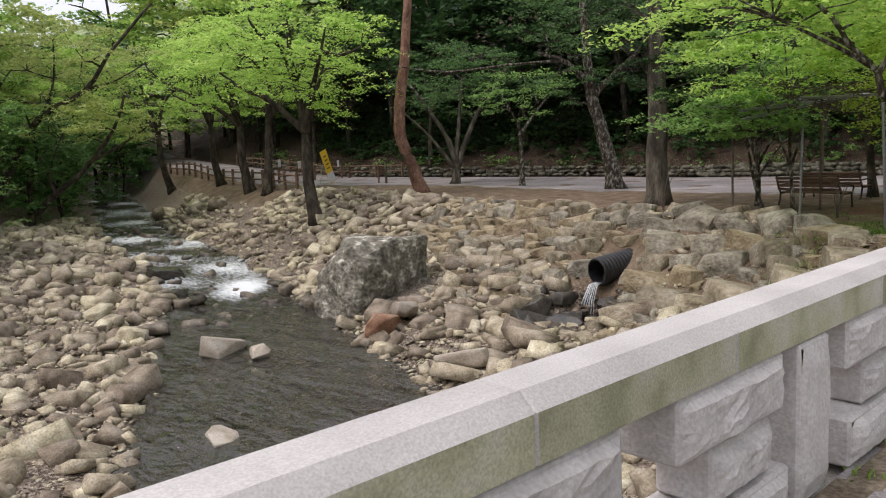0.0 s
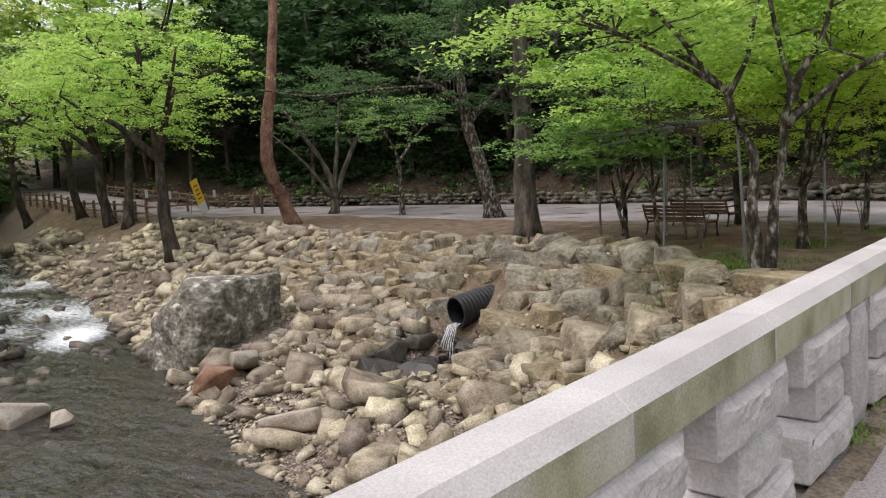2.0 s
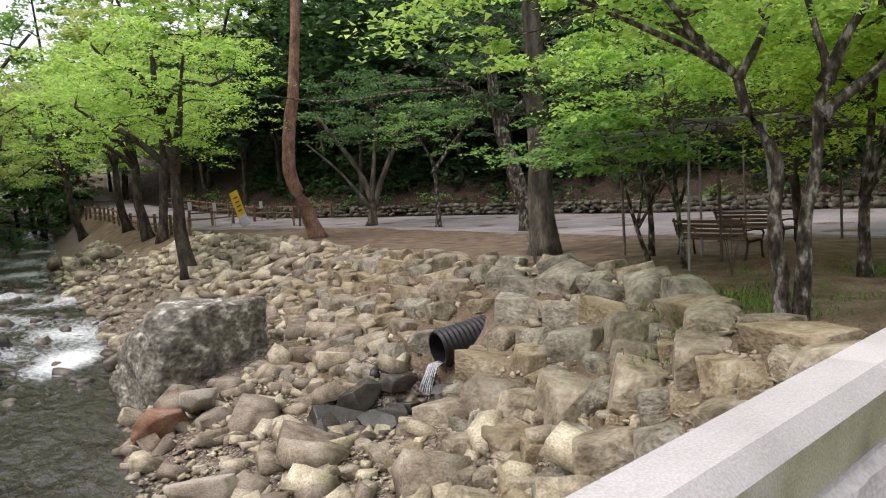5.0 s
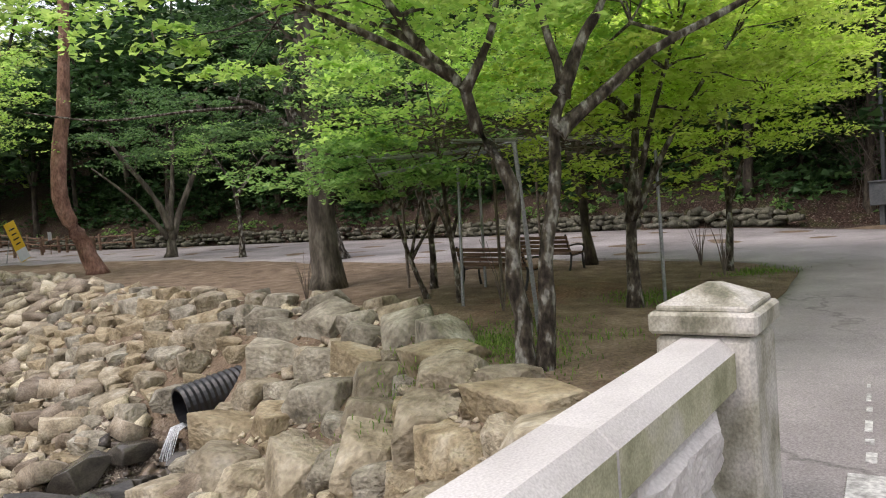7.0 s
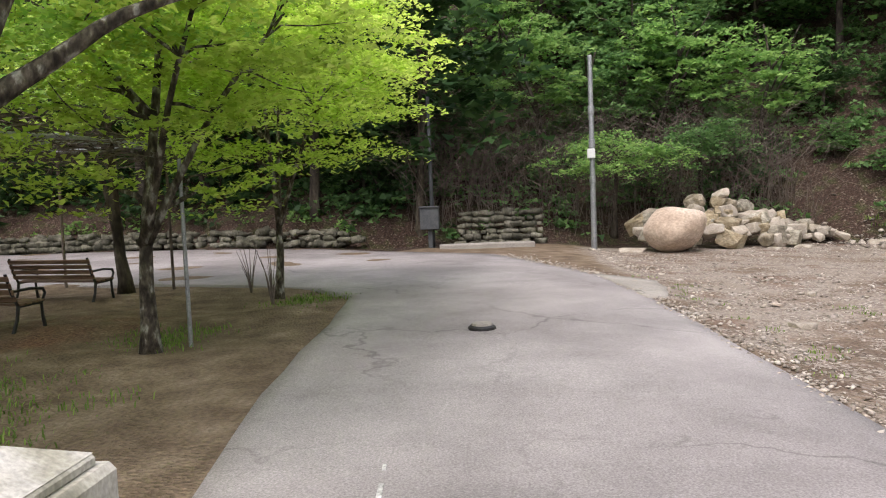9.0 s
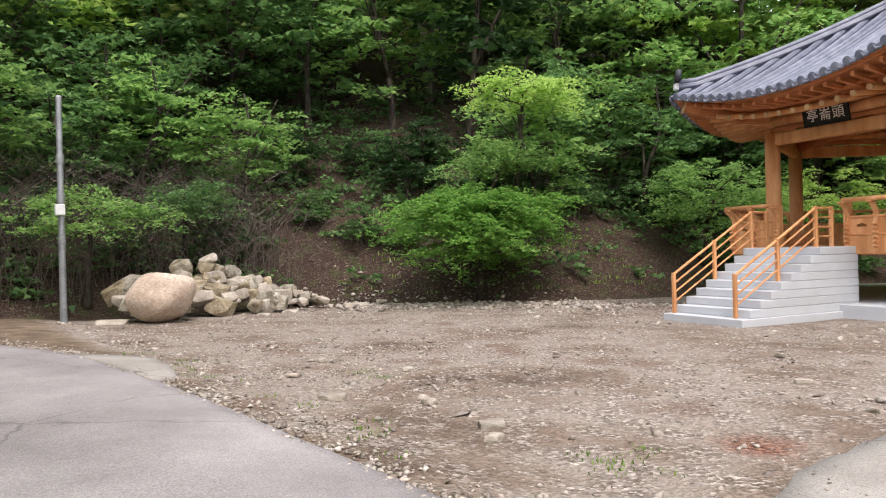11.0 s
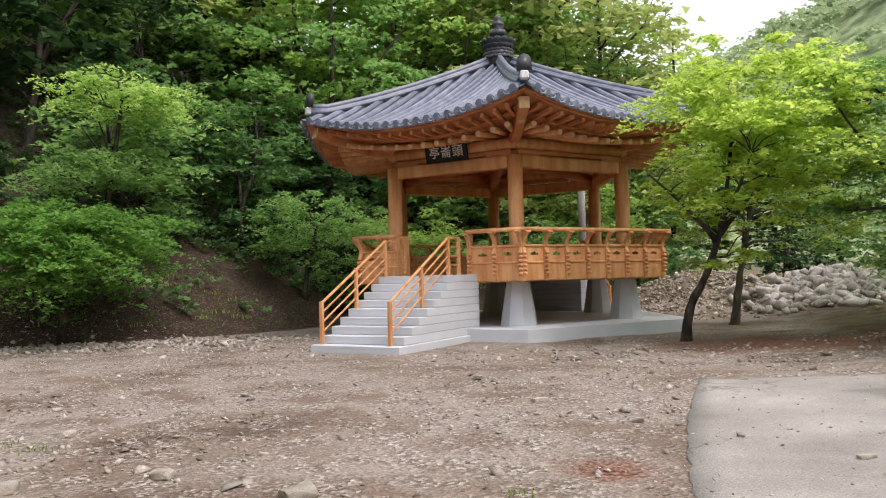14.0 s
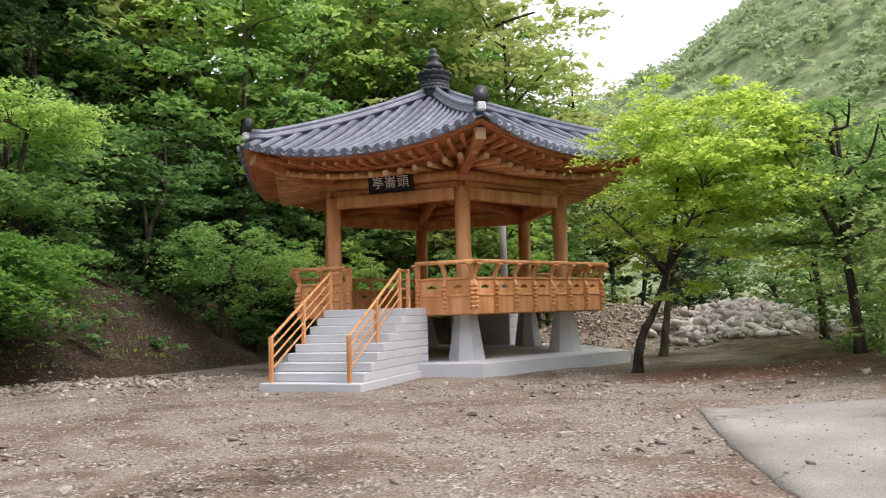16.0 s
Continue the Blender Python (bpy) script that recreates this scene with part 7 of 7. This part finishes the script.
scatter("roadside_wall", pts, sz, SMALL, M_dark_wall, "low mossy dry-stone wall along the road", "wall", 0.1, 0.2)
pts, sz = [], []
for lay in range(6):
    for k in range(11):
        pts.append((34.6 + 0.05 * lay + rs.uniform(-0.05, 0.05), -1.15 + 0.26 * k + rs.uniform(-0.06, 0.06), -0.15 + 0.2 * lay))
        sz.append(rs.uniform(0.26, 0.46))
scatter("stone_revetment", pts, sz, SMALL, M_dark_wall, "dark dry-laid stone revetment below the slope", "wall", 0.1, 0.12)
tagged(part("concrete_ledge", Geo().box((33.2, 0.6, -0.1), (0.7, 3.0, 0.22), rz=6, bev=0.02), M_concrete), "flat pale concrete ledge beside the road", "ledge", kind="structure")

# ---- chips and pebbles of the lot, weeds and grass ----
pts, sz = [], []
for _ in range(16000):
    x, y = rs.uniform(10.8, 34), -2.6 - 15.5 * rs.rand() ** 1.6
    if x < 14.3 and y > -11 or (17 < x < 24 and y < -15.2) or (20 < x < 22.6 and y < -13.6):
        continue
    if wobble(x, y, 0.7, 4) < rs.uniform(-1.0, 0.6):
        continue
    pts.append((x, y, ground_z(x, y)))
    sz.append(0.035 * math.exp(rs.normal(0.25, 0.5)) * (1.6 if y < -13 else 1))
M_chip = island_shift(surface("stone_chips", [(0.26, 0.21, 0.165), (0.38, 0.33, 0.28), (0.50, 0.46, 0.41)], 3.0, 0.9, 0.3, 30, 0.1, world_space=True), 0.4)
scatter("lot_chips", pts, sz, TINY, M_chip, "stone chips strewn over the dirt lot", "gravel", 0.35, 0.4)
pts, sz = [], []
for _ in range(2200):
    f = rs.rand()
    x, y = 33.5 - 7.5 * f + rs.normal(0, 1.0), -11.0 - 6.5 * f + rs.normal(0, 0.7)
    pts.append((x, y, ground_z(x, y)))
    sz.append(0.05 + 0.22 * rs.rand() ** 2.5)
scatter("slope_foot_stones", pts, sz, TINY, M_chip, "broken stones along the foot of the slope", "stones", 0.3, 0.4)
for k, (x, y, s) in enumerate(((18.4, -4.4, 0.2), (17.0, -4.2, 0.28), (16.6, -3.9, 0.2), (14.9, -7.6, 0.14), (16.2, -8.6, 0.22), (20.6, -5.5, 0.2), (17.6, -10.5, 0.18), (13.0, -6.1, 0.16), (13.9, -6.9, 0.12), (22.4, -5.0, 0.22), (19.3, -3.6, 0.3))):
    lone("rock", "single loose stone on the dirt lot", ROCKS[k], M_pale_stone, on_ground(x, y, 57 * k, 0.03), (s, s * 0.8, s * 0.55), "loose stones on the lot")


def blades(name, spots, per, h, material, label, category, spread=0.35, wide=0.012, level=None):
    r = np.random.RandomState(len(spots) + per)
    c = np.repeat(np.array([(x, y, ground_z(x, y) if level is None else level) for x, y in spots]), per, 0)
    n = len(c)
    c[:, :2] += r.normal(0, spread, (n, 2))
    a, L = r.uniform(0, 6.28, n), h * r.uniform(0.4, 1.2, n)
    d = np.stack([np.cos(a), np.sin(a), np.zeros(n)], -1)
    s = np.stack([-np.sin(a), np.cos(a), np.zeros(n)], -1) * wide
    up = np.array([0, 0, 1.0])
    m = c + d * (L * 0.2)[:, None] + up * (L * 0.65)[:, None]
    t = c + d * (L * 0.6)[:, None] + up * (L * 0.9)[:, None]
    v = np.stack([c - s, c + s, m + s, m - s, t + s * 0.2, t - s * 0.2], 1).reshape(-1, 3)
    i = 6 * np.arange(n)[:, None]
    q = np.concatenate([i + np.array([0, 1, 2, 3]), i + np.array([3, 2, 4, 5])])
    return tagged(new(name, quad_mesh(name, v, q, material)), label, category, kind="stuff")


M_grass = leafy("grass_blade", (0.10, 0.19, 0.03), (0.26, 0.38, 0.08), 0.4)
spots = [(14.3 + rs.normal(0, 0.9), 5.0 + rs.normal(0, 0.55)) for _ in range(90)]
spots += [(18.2 + rs.normal(0, 0.5), 4.4 + rs.normal(0, 0.3)) for _ in range(16)] + [(21.6 + rs.normal(0, 0.5), 3.5 + rs.normal(0, 0.25)) for _ in range(14)]
blades("park_grass", spots, 40, 0.07, M_grass, "short grass and weeds on the park soil", "grass", 0.2, 0.006)
spots = [(11.5 + 14 * f + rs.normal(0, 0.3), -2.9 + rs.normal(0, 0.25)) for f in rs.rand(26)] + [(20.8 + rs.normal(0, 0.3), -5.0 + rs.normal(0, 0.12)) for _ in range(5)] + [(15.3 + rs.normal(0, 0.25), -4.4 + rs.normal(0, 0.2)) for _ in range(8)]
blades("lot_weeds", spots, 16, 0.045, M_grass, "sparse weeds along the asphalt edge", "weeds", 0.09, 0.006)
spots = [(x, 1.17 + rs.normal(0, 0.03)) for x in rs.uniform(-2, 10.2, 70)]
blades("railing_weeds", [(x, y) for x, y in spots if math.sin(2.1 * x) + math.sin(5.3 * x) > 0.2], 14, 0.05, M_grass, "small weeds and moss at the railing's foot", "weeds", 0.05, 0.006, 0.03)
spots = [(rs.uniform(26, 37), rs.uniform(-22, -12)) for _ in range(120)]
spots = [(x, y) for x, y in spots if x > np.interp(y, Y_E, X_E) + 0.4]
blades("slope_ferns", spots, 22, 0.15, M_grass, "scattered ferns and weeds on the slope", "weeds", 0.22, 0.012)


def leaf_drift(name, pads, per, size, lm, label, category, seed):
    v, q = leaf_cloud(pads, per, size, seed, 0.3, 0.3, 0.8, 0.7)
    return tagged(new(name, quad_mesh(name, v, q, lm)), label, category, kind="stuff")


pads = []
for _ in range(170):
    k = rs.uniform(0, len(fe) - 1.001)
    i = int(k)
    q = fe[i] * (1 - k + i) + fe[i + 1] * (k - i)
    pads.append((q[0] + 1.5 + rs.uniform(-0.3, 1.2), q[1], ground_z(q[0] + 1.5, q[1]) + rs.uniform(0.2, 0.6), rs.uniform(0.3, 0.6)))
leaf_drift("wall_ivy", pads, 34, 0.16, M_leaf_mid, "ivy and low plants over the roadside wall", "plants", 81)
pads = [(9.8 - 2.5 * rs.rand(), -13.5 - 6 * rs.rand(), 0, rs.uniform(0.4, 0.8)) for _ in range(50)]
pads = [(x, y, ground_z(x, y) + rs.uniform(0.2, 0.9), q) for x, y, z, q in pads]
leaf_drift("verge_plants", pads, 70, 0.12, M_leaf_mid, "leafy plants at the lot's lower edge", "plants", 82)

pads = []
for _ in range(1100):
    y, de = rs.uniform(-34, 8), rs.uniform(0.5, 15)
    if -26 < y < -10 and de < 4.5 and rs.rand() < 0.75:
        continue
    x = float(np.interp(y, Y_E, X_E)) + de
    pads.append((x, y, ground_z(x, y) + rs.uniform(0.1, 0.7), rs.uniform(0.35, 0.8)))
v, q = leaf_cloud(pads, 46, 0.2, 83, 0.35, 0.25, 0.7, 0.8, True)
tagged(new("slope_undergrowth", quad_mesh("slope_undergrowth", v, q, M_leaf_shade)), "undergrowth covering the wooded slope, shade toned into its green", "undergrowth", kind="stuff")
# leaves whose dark colour carries the canopy's shade over this bank
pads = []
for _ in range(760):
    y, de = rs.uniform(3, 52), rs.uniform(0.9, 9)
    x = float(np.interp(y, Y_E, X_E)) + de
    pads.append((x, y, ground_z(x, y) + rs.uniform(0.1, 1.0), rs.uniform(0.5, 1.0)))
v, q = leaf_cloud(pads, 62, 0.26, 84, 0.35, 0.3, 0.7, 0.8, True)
tagged(new("roadside_undergrowth", quad_mesh("roadside_undergrowth", v, q, M_leaf_dark)), "undergrowth above the road with canopy shade in its colour", "undergrowth", kind="stuff")
pts = [(x, y, ground_z(x, y) + 0.026) for x, y in zip(rs.uniform(8.5, 14.25, 900), rs.uniform(-10.7, -4.2, 900))]
scatter("slab_grit", pts, 0.012 + 0.04 * rs.rand(900) ** 3, TINY, M_chip, "fine grit scattered over the concrete slab", "gravel", 0.2, 0.4)
pts, sz = [], []
fl = np.array(FARE[:8])
for _ in range(2600):
    k = rs.uniform(0, len(fl) - 1.001)
    i = int(k)
    q = fl[i] * (1 - k + i) + fl[i + 1] * (k - i)
    x, y = q[0] + rs.normal(0.05, 0.12), q[1] - abs(rs.normal(0.0, 0.3)) + 0.12
    pts.append((x, y, ground_z(x, y) + 0.015))
    sz.append(rs.uniform(0.025, 0.085))
scatter("road_edge_gravel", pts, sz, TINY, M_chip, "loose gravel along the broken asphalt edge", "gravel", 0.3, 0.4)

# dry brush behind the pole
r = random.Random(12)
g = Geo()
for k in range(900):
    y = r.uniform(-10.5, 3.5)
    x = float(np.interp(y, Y_E, X_E)) + r.uniform(0.4, 5.0)
    z = ground_z(x, y)
    a, L = r.uniform(0, 6.28), r.uniform(1.2, 3.4)
    lean = r.uniform(0.15, 0.9)
    dx, dy = math.cos(a) * lean * L - 0.25 * L, math.sin(a) * lean * L
    pts = [(x, y, z), (x + dx * 0.25, y + dy * 0.25, z + L * 0.5), (x + dx * 0.7, y + dy * 0.7, z + L * 0.85), (x + dx * 1.1, y + dy * 1.1, z + L * r.uniform(0.7, 1.0))]
    w = r.uniform(0.008, 0.018)
    g.tube(pts, [w, w * 0.8, w * 0.6, w * 0.3], 3, False)
    for _ in range(3):
        q = pts[r.choice((1, 2))]
        b = r.uniform(0, 6.28)
        m = r.uniform(0.4, 1.2)
        g.tube([q, (q[0] + math.cos(b) * m * 0.6, q[1] + math.sin(b) * m * 0.6, q[2] + m * 0.35), (q[0] + math.cos(b) * m, q[1] + math.sin(b) * m, q[2] + m * r.uniform(0.0, 0.5))], [w * 0.6, w * 0.45, w * 0.2], 3, False)
tagged(part("dry_brush", g, M_twig), "bare grey brush on the slope behind the pole", "brush", kind="stuff")
# bare saplings on the park soil
for x, y in ((17.0, 10.3), (22.6, 4.8), (21.2, 4.0), (16.7, 6.0)):
    r2 = random.Random(int(x * 10))
    sap = thing("sapling", "small bare sapling on the park soil", "sapling", on_ground(x, y), "bare saplings")
    for k in range(9):
        a, L = r2.uniform(0, 6.28), r2.uniform(0.5, 1.1)
        part("twig", Geo().tube([(0, 0, -0.05), (math.cos(a) * 0.1 * L, math.sin(a) * 0.1 * L, L * 0.5), (math.cos(a) * 0.3 * L, math.sin(a) * 0.3 * L, L)], [0.012, 0.008, 0.003], 4, False), M_twig, sap)
